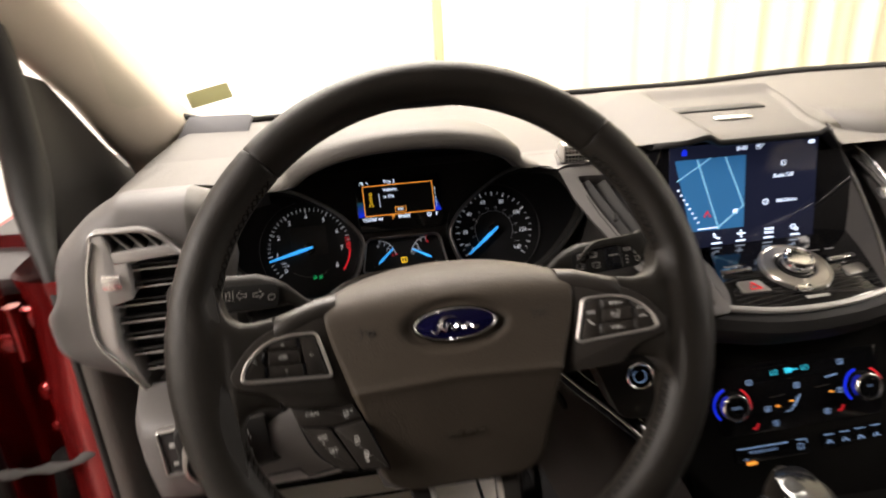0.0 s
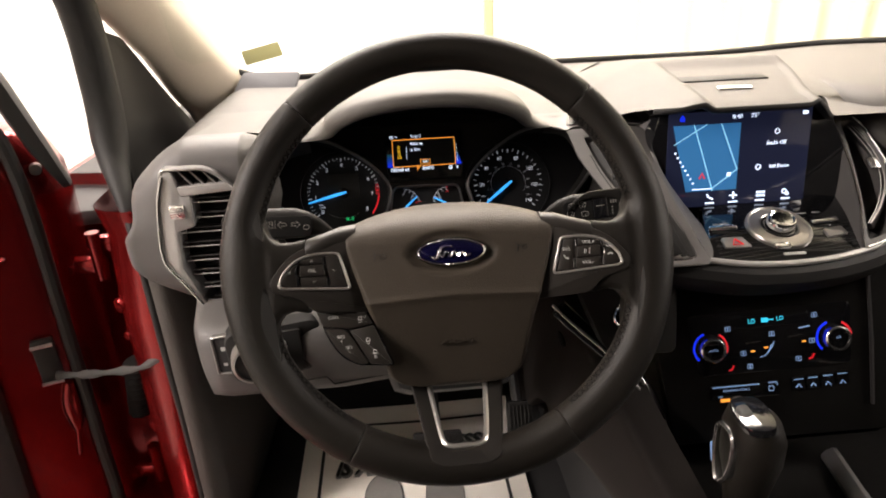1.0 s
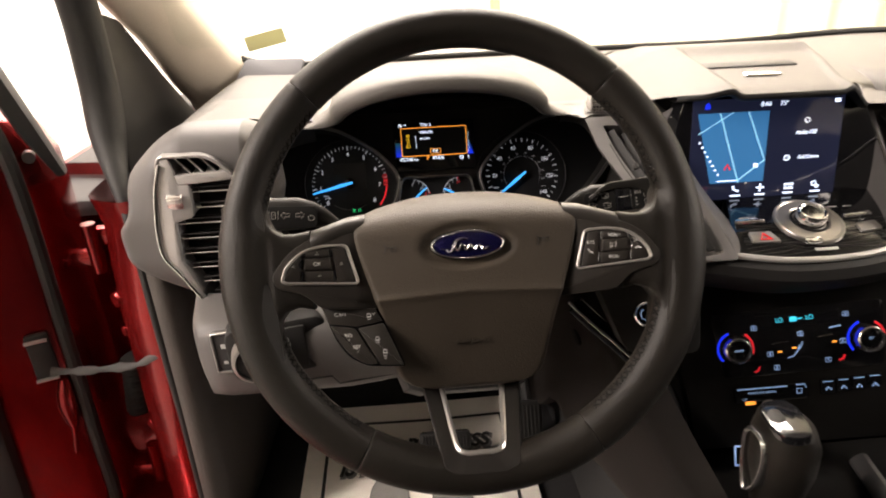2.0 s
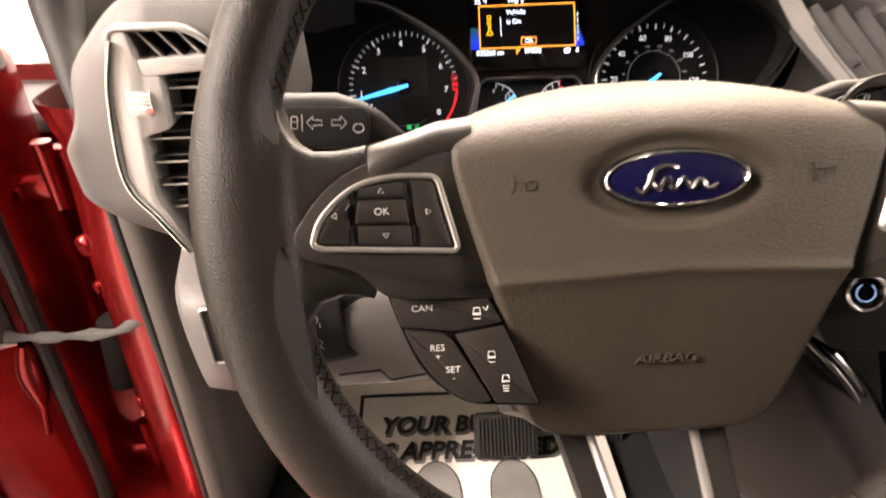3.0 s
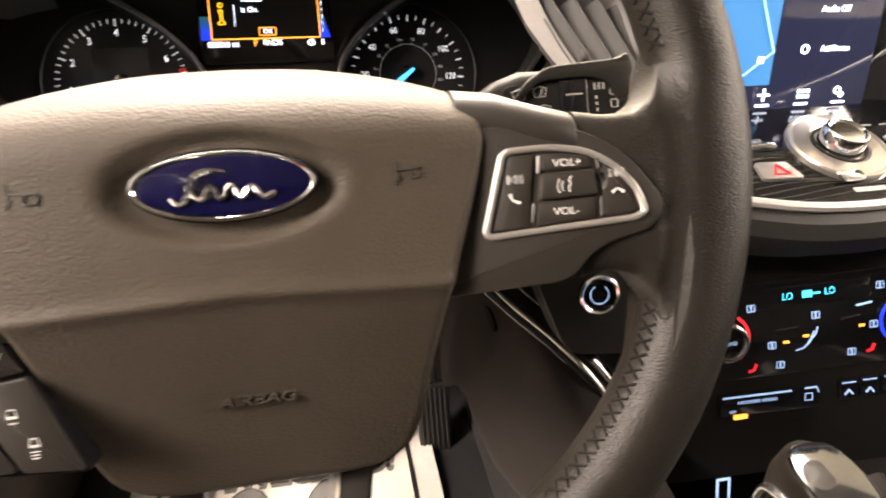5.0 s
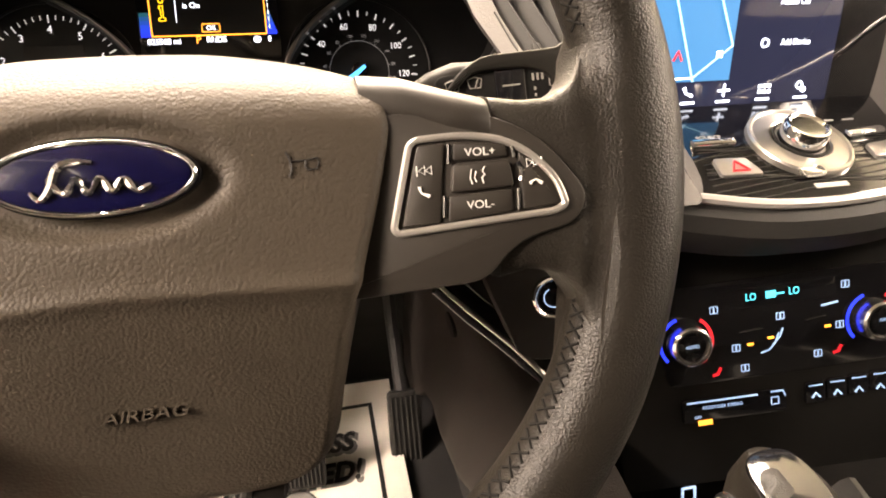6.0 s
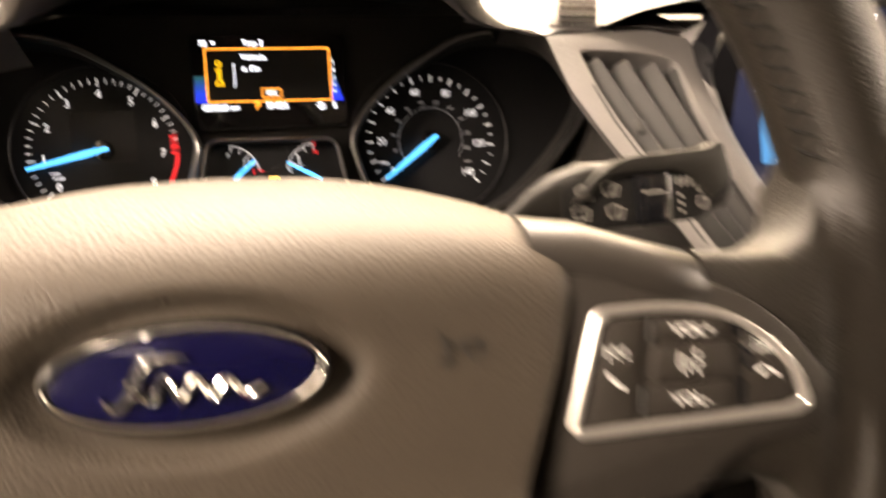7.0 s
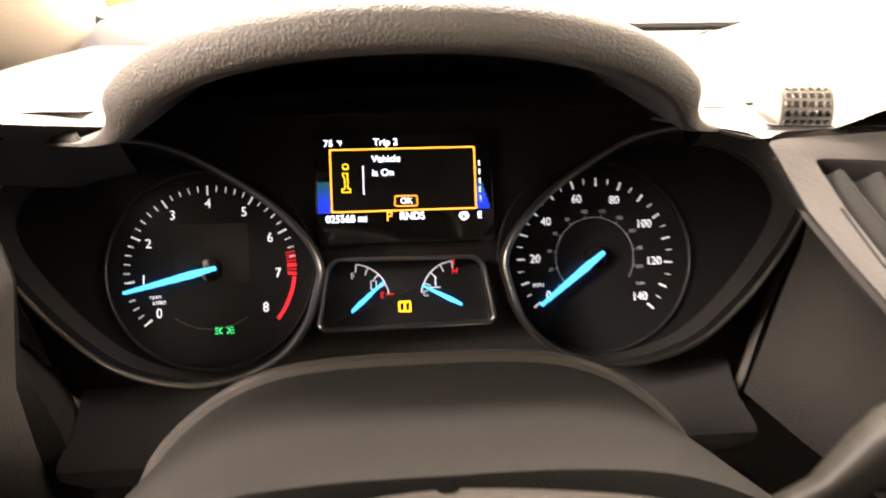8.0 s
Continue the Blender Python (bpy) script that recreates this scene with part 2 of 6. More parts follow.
        self.add([v.co for v in me.vertices], [tuple(p.vertices) for p in me.polygons], mm)
        bpy.data.objects.remove(ob)
        bpy.data.curves.remove(cu)
        bpy.data.meshes.remove(me)
        return self


PLACE = {}


def thing(name, label, category, m=None, group="", kind=""):
    ob = new(name)
    ob.empty_display_size = 0.02
    ob.matrix_basis = m or Matrix()
    PLACE[ob] = ob.matrix_basis.copy()
    return tagged(ob, label, category, group, kind)


def mesh_of(name, geo, mat, back=None, angle=35):
    me = bpy.data.meshes.new(name)
    me.from_pydata([tuple(back @ Vector(p)) for p in geo.v] if back else geo.v, [], geo.f)
    bm = bmesh.new()
    bm.from_mesh(me)
    bmesh.ops.recalc_face_normals(bm, faces=bm.faces)
    bm.to_mesh(me)
    bm.free()
    me.materials.append(mat)
    me.polygons.foreach_set("use_smooth", [True] * len(me.polygons))
    me.set_sharp_from_angle(angle=radians(angle))
    return me


def part(name, geo, mat, parent, label="", kind="", world=False, angle=35):
    """Links geo as one mesh under parent. world: geo is in the world's axes, not in the thing's."""
    top = parent
    while top.parent:
        top = top.parent
    ob = new(name, mesh_of(name, geo, mat, PLACE[top].inverted() if world else None, angle))
    ob.parent = parent
    return tagged(ob, label, kind=kind)


def solid(name, geo, mat, label, category, group="", kind="", angle=35):
    """A thing of one mesh, in the world's axes."""
    return tagged(new(name, mesh_of(name, geo, mat, None, angle)), label, category, group, kind)


def mirrored(P):
    """An outline's right half, from top to bottom, closed by its mirror image."""
    P = [tuple(p) for p in P]
    return P + [(-x, y) for x, y in P[::-1] if abs(x) > 1e-9]


def ease(t):
    t = max(0.0, min(1.0, t))
    return t * t * (3 - 2 * t)


# ---- steering wheel: x to the right, y up the wheel, z towards the driver ----
WHEEL = pose(0, 0, 1.02, 65)
wheel = thing("steering_wheel", "black leather steering wheel with grey airbag cover and silver trim", "steering wheel", WHEEL)
RIM_R, RIM_Z = 0.1735, -0.009


def rim_section(a):
    """Centre radius and half sizes of the rim at an angle from its right, in degrees."""
    side = math.exp(-((abs(((a + 180) % 360) - 180) % 180 - (0 if abs(((a + 180) % 360) - 180) < 90 else 180)) / 17.0) ** 2)
    up = math.sin(radians(a))
    out = float(np.interp(up, (-1.0, -0.8, -0.5, -0.26, 0.0, 0.3, 1.0), (0.0080, 0.0078, 0.0068, 0.0042, 0.0026, 0.0, -0.0006)))
    slim = 0.0020 * ease((up - 0.09) / 0.12) * (1 - 0.6 * ease((up - 0.35) / 0.4))
    side *= 1 - ease((up - 0.09) / 0.11)
    return RIM_R - 0.0025 * side + out + slim, 0.0180 + 0.0030 * side - slim - 0.0018 * ease((up - 0.2) / 0.6), 0.0170 + 0.0012 * side


def rim_piece(a0, a1):
    g, n = Geo(), max(8, int(abs(a1 - a0) / 3))
    rings = []
    for i, a in enumerate([a0, a0 + 0.12, a0 + 0.4] + list(np.linspace(a0 + 1.0, a1 - 1.0, n)) + [a1 - 0.4, a1 - 0.12, a1]):
        shrink = {0: 0.93, 1: 0.975, 2: 0.995, n + 3: 0.995, n + 4: 0.975, n + 5: 0.93}.get(i, 1.0)
        r, h, d = rim_section(a)
        c, s = math.cos(radians(a)), math.sin(radians(a))
        ring = []
        for b in np.linspace(0, 2 * math.pi, 28, endpoint=False):
            q = r + h * shrink * math.copysign(abs(math.cos(b)) ** 0.92, math.cos(b))
            ring.append((q * c, q * s, RIM_Z + d * shrink * math.sin(b)))
        rings.append(ring)
    return g.loft(rings, True, True, True)


SEAM_UP, SEAM_LOW = 46.0, -60.0
part("rim_top", rim_piece(SEAM_UP, 180 - SEAM_UP), LEATHER, wheel, "smooth black leather worn shiny")
part("rim_side", rim_piece(SEAM_LOW, SEAM_UP), LEATHER, wheel, "grained black leather grip")
part("rim_side", rim_piece(180 - SEAM_UP, 180 - SEAM_LOW), LEATHER, wheel, "grained black leather grip")
part("rim_bottom", rim_piece(180 - SEAM_LOW, 360 + SEAM_LOW), LEATHER, wheel, "black leather with worn edges")


def stitches(a0, a1, step=2.1):
    """Crossed threads along the inside of the rim."""
    g = Geo()
    for k in range(int((a1 - a0) / step)):
        for flip in (-1, 1):
            line = []
            for t in np.linspace(-1, 1, 5):
                a = a0 + step * (k + 0.5 + 0.36 * flip * t)
                r, h, d = rim_section(a)
                b = math.pi - (0.34 + 0.19 * t)
                q = r + h * 1.015 * math.cos(b)
                line.append((q * math.cos(radians(a)), q * math.sin(radians(a)), RIM_Z + d * 1.02 * math.sin(b)))
            g.tube(line, 0.00055, 5)
    return g


for a0, a1 in ((14, 44), (-56, -16), (136, 166), (196, 236)):
    part("stitching", stitches(a0, a1), DULL, wheel, "black crossed thread", kind="stuff")

# spokes: leather web, satin plate, upper cap
DISH = lambda x, y: -0.006 + (abs(x) - 0.09) * 0.19
for s in (-1, 1):
    rings = []
    for k in np.linspace(0, 1, 26):
        x = 0.1228 + 0.0527 * k
        keys = (0.1228, 0.134, 0.144, 0.151, 0.156, 0.160, 0.167, 0.1755)
        top = float(np.interp(x, keys, (0.0190, 0.0170, 0.0172, 0.0215, 0.0285, 0.0380, 0.0560, 0.0740)))
        low = float(np.interp(x, keys, (-0.0435, -0.0410, -0.0440, -0.0510, -0.0600, -0.0700, -0.0880, -0.1060)))
        front, join = -0.0065 + (x - 0.09) * 0.19 - 0.0004, ease((x - 0.150) / 0.018)
        mid, half, bend = (top + low) / 2, (top - low) / 2, ease((x - 0.140) / 0.035)
        ring = []
        for a in np.linspace(0, 2 * math.pi, 48, endpoint=False):
            c_, s_ = math.cos(a), math.sin(a)
            y = mid + half * math.copysign(abs(c_) ** 0.55, c_)
            xx = x * (1 - bend) + bend * math.sqrt(max(0.0, x * x - y * y))
            r, h, d = rim_section(math.degrees(math.atan2(y, xx)))
            crown = RIM_Z + d * math.sqrt(max(0.0, 1 - min(1.0, abs(math.hypot(xx, y) - r) / h) ** 2.17)) + 0.0005 - 0.0010 * k ** 3
            ring.append((s * xx, y, front + (crown - front) * join - 0.0145 + 0.0145 * math.copysign(abs(s_) ** 0.32, s_)))
        rings.append(ring)
    part("spoke", Geo().loft(rings, True, True, True), LEATHER, wheel, "leather-wrapped spoke", angle=75)
    panel = rounded([(s * x, y) for x, y in ((0.074, 0.0150), (0.118, 0.0140), (0.1385, 0.0035), (0.1525, -0.016), (0.148, -0.0255), (0.128, -0.0305), (0.117, -0.043), (0.060, -0.047))], [0.002, 0.02, 0.012, 0.008, 0.006, 0.01, 0.006, 0.002], 5)
    part("spoke_plate", Geo().plate(panel, -0.014, 0.0010, 0.0012, warp=DISH), SATIN, wheel, "smooth satin black plate")

    def bar(rows, name, mat, label):
        rings = []
        for x, y, z, a, b in rows:
            rings.append([(s * x, y + a * math.cos(t), z + b * math.sin(t)) for t in np.linspace(0, 2 * math.pi, 20, endpoint=False)])
        part(name, Geo().loft(rings, True, True, True), mat, wheel, label, angle=70)
    bar(((0.080, 0.0200, -0.020, 0.0100, 0.012), (0.094, 0.0175, -0.0165, 0.0105, 0.0125), (0.108, 0.0130, -0.0130, 0.0100, 0.0125), (0.121, 0.0090, -0.0100, 0.0100, 0.0115), (0.1220, 0.0090, -0.0100, 0.0094, 0.0108)), "spoke_cap", SATIN, "satin grey upper spoke cap")

# airbag cover
HUB = [(0.0, 0.0465), (0.030, 0.0448), (0.058, 0.0390), (0.080, 0.0310), (0.0905, 0.0235), (0.0922, 0.0130), (0.0885, -0.004), (0.0832, -0.021), (0.0783, -0.036), (0.0725, -0.057), (0.0672, -0.081), (0.0632, -0.1010), (0.0565, -0.1125), (0.042, -0.1182), (0.020, -0.1208), (0.0, -0.1215)]
HUB_LINE = smooth_line(HUB, 240, False)
HUB_TOP = HUB_LINE[:int(np.argmax(HUB_LINE[:, 0]))]


def hub_width(v):
    k = HUB_LINE[1:-1]
    return float(np.interp(-v, -k[:, 1], k[:, 0]))


def hub_height(u, v):
    z = 0.0015 - 0.0050 * (u / 0.09) ** 2
    top = float(np.interp(abs(u), HUB_TOP[:, 0], HUB_TOP[:, 1]))
    deep = 0.018 + 0.040 * max(0.0, 1 - (u / 0.092) ** 2)
    t = max(0.0, min(1.0, (v - 0.008) / (top - 0.008)))
    z -= deep * (1 - math.sqrt(max(0.0, 1 - t * t))) * 0.75 + deep * 0.25 * t ** 3
    fall = -0.0360 - v - 0.05 * abs(u)
    z -= 0.44 * max(0.0, fall) - 0.0010 * math.exp(-(fall / 0.003) ** 2)
    e = math.sqrt((u / 0.0370) ** 2 + ((v + 0.0005) / 0.0178) ** 2)
    z -= 0.0042 * ease((1.12 - e) / 0.30)
    return z


g = Geo()
vs = sorted(set(list(0.0464 - 0.018 * np.linspace(0, 1, 16) ** 2) + list(np.linspace(0.0275, -0.031, 44)) + [-0.033, -0.0345, -0.036, -0.037, -0.038, -0.039, -0.040, -0.042] + list(np.linspace(-0.045, -0.111, 28)) + [-0.1145, -0.1170, -0.1192, -0.1204, -0.1210, -0.1214]), reverse=True)
us = np.sin(np.linspace(-math.pi / 2, math.pi / 2, 81))


def hub_point(s, v):
    w = hub_width(v)
    u = s * w
    edge = min((1 - abs(s)) * w if v < 0.0235 else 1.0, abs(v + 0.1215) * 1.2 + 0.0002)
    drop = 0.012 * max(0.0, 1 - edge / 0.006) ** 2.4
    return (u, v, hub_height(u, v) - drop)


g.grid(hub_point, us, vs)
rimline = [hub_point(-1, v) for v in vs] + [hub_point(s, vs[-1]) for s in us[1:-1]] + [hub_point(1, v) for v in vs[::-1]] + [hub_point(s, vs[0]) for s in us[::-1][1:-1]]
g.loft([rimline, [(x * 0.985, (y + 0.03) * 0.985 - 0.03, z - 0.004) for x, y, z in rimline]], True)
airbag = part("airbag_cover", g, AIRBAG, wheel, "charcoal grained vinyl cover", angle=60)
part("hub_back", Geo().loft([[(x * k, (y + 0.03) * k - 0.03, min(z - dz, zz)) for x, y, z in rimline] for k, dz, zz in ((0.975, 0.0035, 0.0), (1.0, 0.005, 0.0), (1.005, 0.010, -0.02), (0.99, 0.016, -0.07), (0.90, 0.022, -0.085))], True, False, True), SATIN, wheel, "dark rear hub cover")
part("lettering", Geo().text("AIRBAG", 0.001, -0.0775, hub_height(0, -0.0775) + 0.0003, 0.0042, 0.0022, Matrix(), wide=1.35, slant=0.2), AIRBAG, airbag, "raised word AIRBAG")
for s in (-1, 1):
    hm = Matrix.Translation((s * 0.0605, 0.0005, hub_height(0.0605, 0.0005) + 0.0002)) @ Matrix.Rotation(radians(-3 if s < 0 else 3), 4, "Z") @ Matrix.Rotation(radians(s * 6), 4, "Y")
    h = Geo().tube([(-0.0052, 0.0040, 0), (-0.0042, 0.0012, 0), (-0.0040, -0.0018, 0), (-0.0052, -0.0040, 0)], 0.00035, 5, m=hm)
    h.tube([(-0.0045, 0.0010, 0), (0.0005, 0.0008, 0), (0.0042, 0.0012, 0), (0.0046, -0.0005, 0), (0.0038, -0.0022, 0), (0.0012, -0.0024, 0), (0.0002, -0.0012, 0), (0.0006, 0.0006, 0)], 0.00035, 5, m=hm)
    part("horn_mark", h, BLACK, airbag, "small moulded horn symbol")

emblem = part("emblem", Geo().plate(ellipse(0, 0, 0.0300, 0.0122, 64), -0.004, 0.0012, 0.001), GLOSS, wheel, "oval badge in a shallow recess")
part("emblem_face", Geo().plate(ellipse(0, 0, 0.0272, 0.0098, 64), 0.0010, 0.0018, 0.0004), BLUE, emblem, "deep blue enamel oval")
part("emblem_ring", Geo().rim(ellipse(0, 0, 0.0290, 0.0113, 64), 0.0013, 0.0010, 0.0024, 0.0004), CHROME, emblem, "chrome oval ring")
wave = Geo()
flow = smooth_line([(-0.0170, -0.0030), (-0.0145, -0.0052), (-0.0115, -0.0020), (-0.0090, 0.0036), (-0.0045, 0.0052), (0.0005, 0.0046)], 40, False)
wave.tube([(x, y, 0.0021) for x, y in flow], [0.0006 + 0.0007 * math.sin(math.pi * i / 39) for i in range(40)], 6)
flow = smooth_line([(-0.0120, 0.0006), (-0.0080, -0.0040), (-0.0045, 0.0002), (-0.0015, -0.0044), (0.0022, 0.0000), (0.0052, -0.0044), (0.0085, -0.0004), (0.0118, -0.0044), (0.0160, -0.0028)], 60, False)
wave.tube([(x, y, 0.0021) for x, y in flow], [0.0007 + 0.0005 * abs(math.sin(9 * math.pi * i / 59)) for i in range(60)], 6)
part("emblem_flourish", wave, CHROME, emblem, "chrome flowing line")


def symbol_arrow(g, x, y, z, size, way):
    a = radians(way)
    pts = [(x + size * math.cos(a + t), y + size * math.sin(a + t), z) for t in (0, 2.1, -2.1)]
    g.tube(pts, 0.00022, 4, closed=True)


def ring_symbol(g, x, y, z, r, r2=None, n=16, thick=0.00025):
    g.tube([(px, py, z) for px, py in ellipse(x, y, r, r2 or r, n)], thick, 4, closed=True)


# switch pods on the spokes
POD = [(0.1455, -0.0195), (0.1425, -0.0095), (0.1335, 0.0000), (0.1245, 0.0050), (0.1120, 0.0072), (0.0965, 0.0066), (0.0935, 0.0045), (0.0862, -0.0235), (0.0885, -0.0262), (0.1415, -0.0222)]
for s in (-1, 1):
    line = rounded([(s * x, y) for x, y in POD], [0.004, 0.008, 0.008, 0.008, 0.006, 0.003, 0.003, 0.003, 0.003, 0.003], 4)
    pod = part("switch_pod", Geo().plate(inset(line, 0.001), -0.004, 0.0008, 0.0004, warp=DISH), BLACK, wheel, "black switch pod in a silver frame")
    part("silver_frame", Geo().rim(line, 0.0023, -0.002, 0.0027, 0.0007, warp=DISH), BRIGHT, pod, "satin chrome frame")

    def button(pts, r=0.0012, top=0.0022, name="button"):
        return part(name, Geo().plate(rounded([(s * x, y) for x, y in pts], r, 3), 0.0, top, 0.0006, warp=DISH), SATIN, pod)
    button([(0.1085, 0.0036), (0.1255, 0.0024), (0.1265, -0.0020), (0.1085, -0.0024)])
    button([(0.1080, -0.0034), (0.1262, -0.0030), (0.1275, -0.0118), (0.1068, -0.0126)], top=0.0030, name="centre_button")
    button([(0.1062, -0.0136), (0.1270, -0.0128), (0.1270, -0.0200), (0.1055, -0.0222)])
    button([(0.0970, 0.0036), (0.1060, 0.0038), (0.1045, -0.0080), (0.1030, -0.0222), (0.0903, -0.0230)])
    button([(0.1295, -0.0005), (0.1340, -0.0035), (0.1405, -0.0115), (0.1425, -0.0188), (0.1300, -0.0200)])
    for (x0, y0), (x1, y1) in (((0.1073, 0.0032), (0.1069, -0.0030)), ((0.1048, -0.0135), (0.1042, -0.0205)), ((0.1276, 0.0010), (0.1280, -0.0026)), ((0.1288, -0.0128), (0.1286, -0.0196))):
        part("light_slot", Geo().tube([(s * x0, y0, 0.0022 + DISH(x0, 0)), (s * x1, y1, 0.0022 + DISH(x1, 0))], 0.0006, 6), GLOSS, pod)
    part("light_slot", Geo().tube([(s * x, y, 0.0019 + DISH(x, 0)) for x, y in ((0.1290, -0.0042), (0.1305, -0.0066), (0.1300, -0.0102))], 0.0009, 6), GLOSS, pod)
    marks = Geo()
    top = lambda x: 0.0032
    if s < 0:
        marks.text("OK", -0.1172, -0.0077, top(0.117) + 0.0002, 0.0030, 0.0002)
        symbol_arrow(marks, -0.1172, 0.0002, top(0.117) - 0.0006, 0.0013, 90)
        symbol_arrow(marks, -0.1160, -0.0170, top(0.116) - 0.0006, 0.0013, -90)
        symbol_arrow(marks, -0.1352, -0.0085, top(0.135) - 0.0006, 0.0013, 180)
        symbol_arrow(marks, -0.0992, -0.0085, top(0.099) - 0.0006, 0.0013, 0)
    else:
        marks.text("VOL+", 0.1172, 0.0000, top(0.117) - 0.0008, 0.0028, 0.0002, wide=1.05)
        marks.text("VOL-", 0.1162, -0.0172, top(0.116) - 0.0008, 0.0028, 0.0002, wide=1.05)
        z = top(0.117) + 0.0001
        marks.tube([(0.1182, -0.0048, z), (0.1172, -0.0062, z), (0.1180, -0.0076, z), (0.1170, -0.0084, z), (0.1174, -0.0104, z)], 0.00026, 4)
        for k in (0.0016, 0.0030):
            marks.tube([(0.1168 - k, -0.0072 + k * 0.6, z), (0.1162 - k, -0.0082, z), (0.1168 - k, -0.0092 - k * 0.4, z)], 0.0002, 4)
        for cx, way in ((0.0985, -1), (0.1345, 1)):
            z = 0.0025
            for k in (-0.0016, 0.0006):
                marks.tube([(cx + way * (k - 0.0010), -0.0033, z), (cx + way * (k - 0.0010), -0.0061, z), (cx + way * (k + 0.0010), -0.0047, z)], 0.00024, 4, closed=True)
            marks.tube([(cx + way * 0.0022, -0.0030, z), (cx + way * 0.0022, -0.0064, z)], 0.00026, 4)
            marks.tube([(cx - 0.0018, -0.0098, z), (cx - 0.0012, -0.0120, z), (cx + 0.0014, -0.0132, z)] if way < 0 else [(cx - 0.0020, -0.0116, z), (cx, -0.0102, z), (cx + 0.0020, -0.0116, z)], [0.0007, 0.0003, 0.0007], 5)
    marks.v = [(x, y, z + DISH(x, y)) for x, y, z in marks.v]
    part("printing", marks, WHITEINK, pod, "white printed symbols")

# cruise switches under the left spoke
CR = -0.0085
cruise = part("cruise_switch", Geo().plate(rounded([(-0.1185, -0.0405), (-0.074, -0.0445), (-0.0545, -0.0935), (-0.0850, -0.0915), (-0.0985, -0.0835), (-0.1075, -0.0710), (-0.1135, -0.0555)], [0.002, 0.001, 0.002, 0.006, 0.008, 0.01, 0.006], 4), -0.022, CR - 0.0012, 0.001), GLOSS, wheel, "gloss black switch block with white lettering")
part("button", Geo().plate(rounded([(-0.1170, -0.0420), (-0.0760, -0.0455), (-0.0705, -0.0560), (-0.0905, -0.0590), (-0.1125, -0.0560)], 0.0012, 3), CR - 0.003, CR + 0.0008, 0.0008), SATIN, cruise)
part("button", Geo().plate(rounded([(-0.1115, -0.0572), (-0.0930, -0.0600), (-0.0760, -0.0895), (-0.0840, -0.0898), (-0.0965, -0.0825), (-0.1055, -0.0705)], [0.001, 0.004, 0.002, 0.004, 0.008, 0.008], 4), CR - 0.003, CR + 0.0014, 0.0008), SATIN, cruise)
part("button", Geo().plate(rounded([(-0.0905, -0.0605), (-0.0700, -0.0578), (-0.0560, -0.0920), (-0.0745, -0.0905)], 0.0012, 3), CR - 0.003, CR + 0.0008, 0.0008), SATIN, cruise)
words = Geo().text("CAN", -0.1035, -0.0487, CR + 0.0010, 0.0028, 0.0002, wide=1.1).text("RES", -0.0980, -0.0655, CR + 0.0016, 0.0028, 0.0002, wide=1.05).text("+", -0.0978, -0.0693, CR + 0.0016, 0.0028, 0.0002).text("SET", -0.0918, -0.0750, CR + 0.0016, 0.0028, 0.0002, wide=1.05).text("-", -0.0917, -0.0785, CR + 0.0016, 0.0028, 0.0002)
for cx, cy, bars in ((-0.0810, -0.0508, 1), (-0.0755, -0.0695, 1), (-0.0700, -0.0800, 3)):
    z = CR + 0.0011
    words.tube([(cx - 0.0015, cy - 0.001, z), (cx - 0.0011, cy + 0.0014, z), (cx + 0.0011, cy + 0.0014, z), (cx + 0.0015, cy - 0.001, z)], 0.0003, 4, closed=True)
    words.box((cx, cy - 0.0012, z), (0.0034, 0.0009, 0.0002), 0.0001)
    for k in range(bars):
        words.box((cx, cy - 0.0032 - 0.0011 * k, z), (0.0028 - 0.0003 * k, 0.00045, 0.0002), 0.0001)
words.tube([(-0.0783, -0.0492, CR + 0.0011), (-0.0770, -0.0508, CR + 0.0011), (-0.0762, -0.0488, CR + 0.0011)], 0.0003, 4)
part("printing", words, WHITEINK, cruise, "white printed words CAN, RES, SET")

# lower spoke
leg = mirrored([(0.0, -0.060), (0.052, -0.075), (0.0480, -0.098), (0.0395, -0.132), (0.0330, -0.160), (0.0290, -0.1725), (0.0180, -0.1780), (0.0, -0.1785)])
hole = mirrored([(0.0, -0.092), (0.0315, -0.092), (0.0292, -0.106), (0.0255, -0.128), (0.0215, -0.150), (0.0185, -0.1605), (0.0120, -0.1640), (0.0, -0.1642)])
A, B = smooth_line(leg, 96), smooth_line(hole, 96)
A = np.roll(A, -int(np.argmin((A[:, 0]) ** 2 + (A[:, 1] + 0.06) ** 2)), 0)
B = np.roll(B, -int(np.argmin((B[:, 0]) ** 2 + (B[:, 1] + 0.092) ** 2)), 0)
SLOPE = lambda y: -0.060 + 0.068 * max(0.0, min(1.0, (-y - 0.110) / 0.060))
lift = lambda P, z: [(x, y, z + SLOPE(y)) for x, y in P]
low = part("lower_spoke", Geo().loft([lift(A, -0.016), lift(A, -0.002), lift(inset(A, 0.0015), 0.0002), lift(B + (A - B) * 0.15, 0.0006), lift(B, -0.0005), lift(B, -0.014), lift(A, -0.016)], True), LEG, wheel, "dark satin forked lower spoke")
rail = [p for p in inset(B, 0.0008) if p[1] < -0.099]
part("silver_inlay", Geo().tube([(x, y, SLOPE(y) - 0.0006) for x, y in rail], 0.0024, 8), BRIGHT, low, "satin chrome strip round the opening")

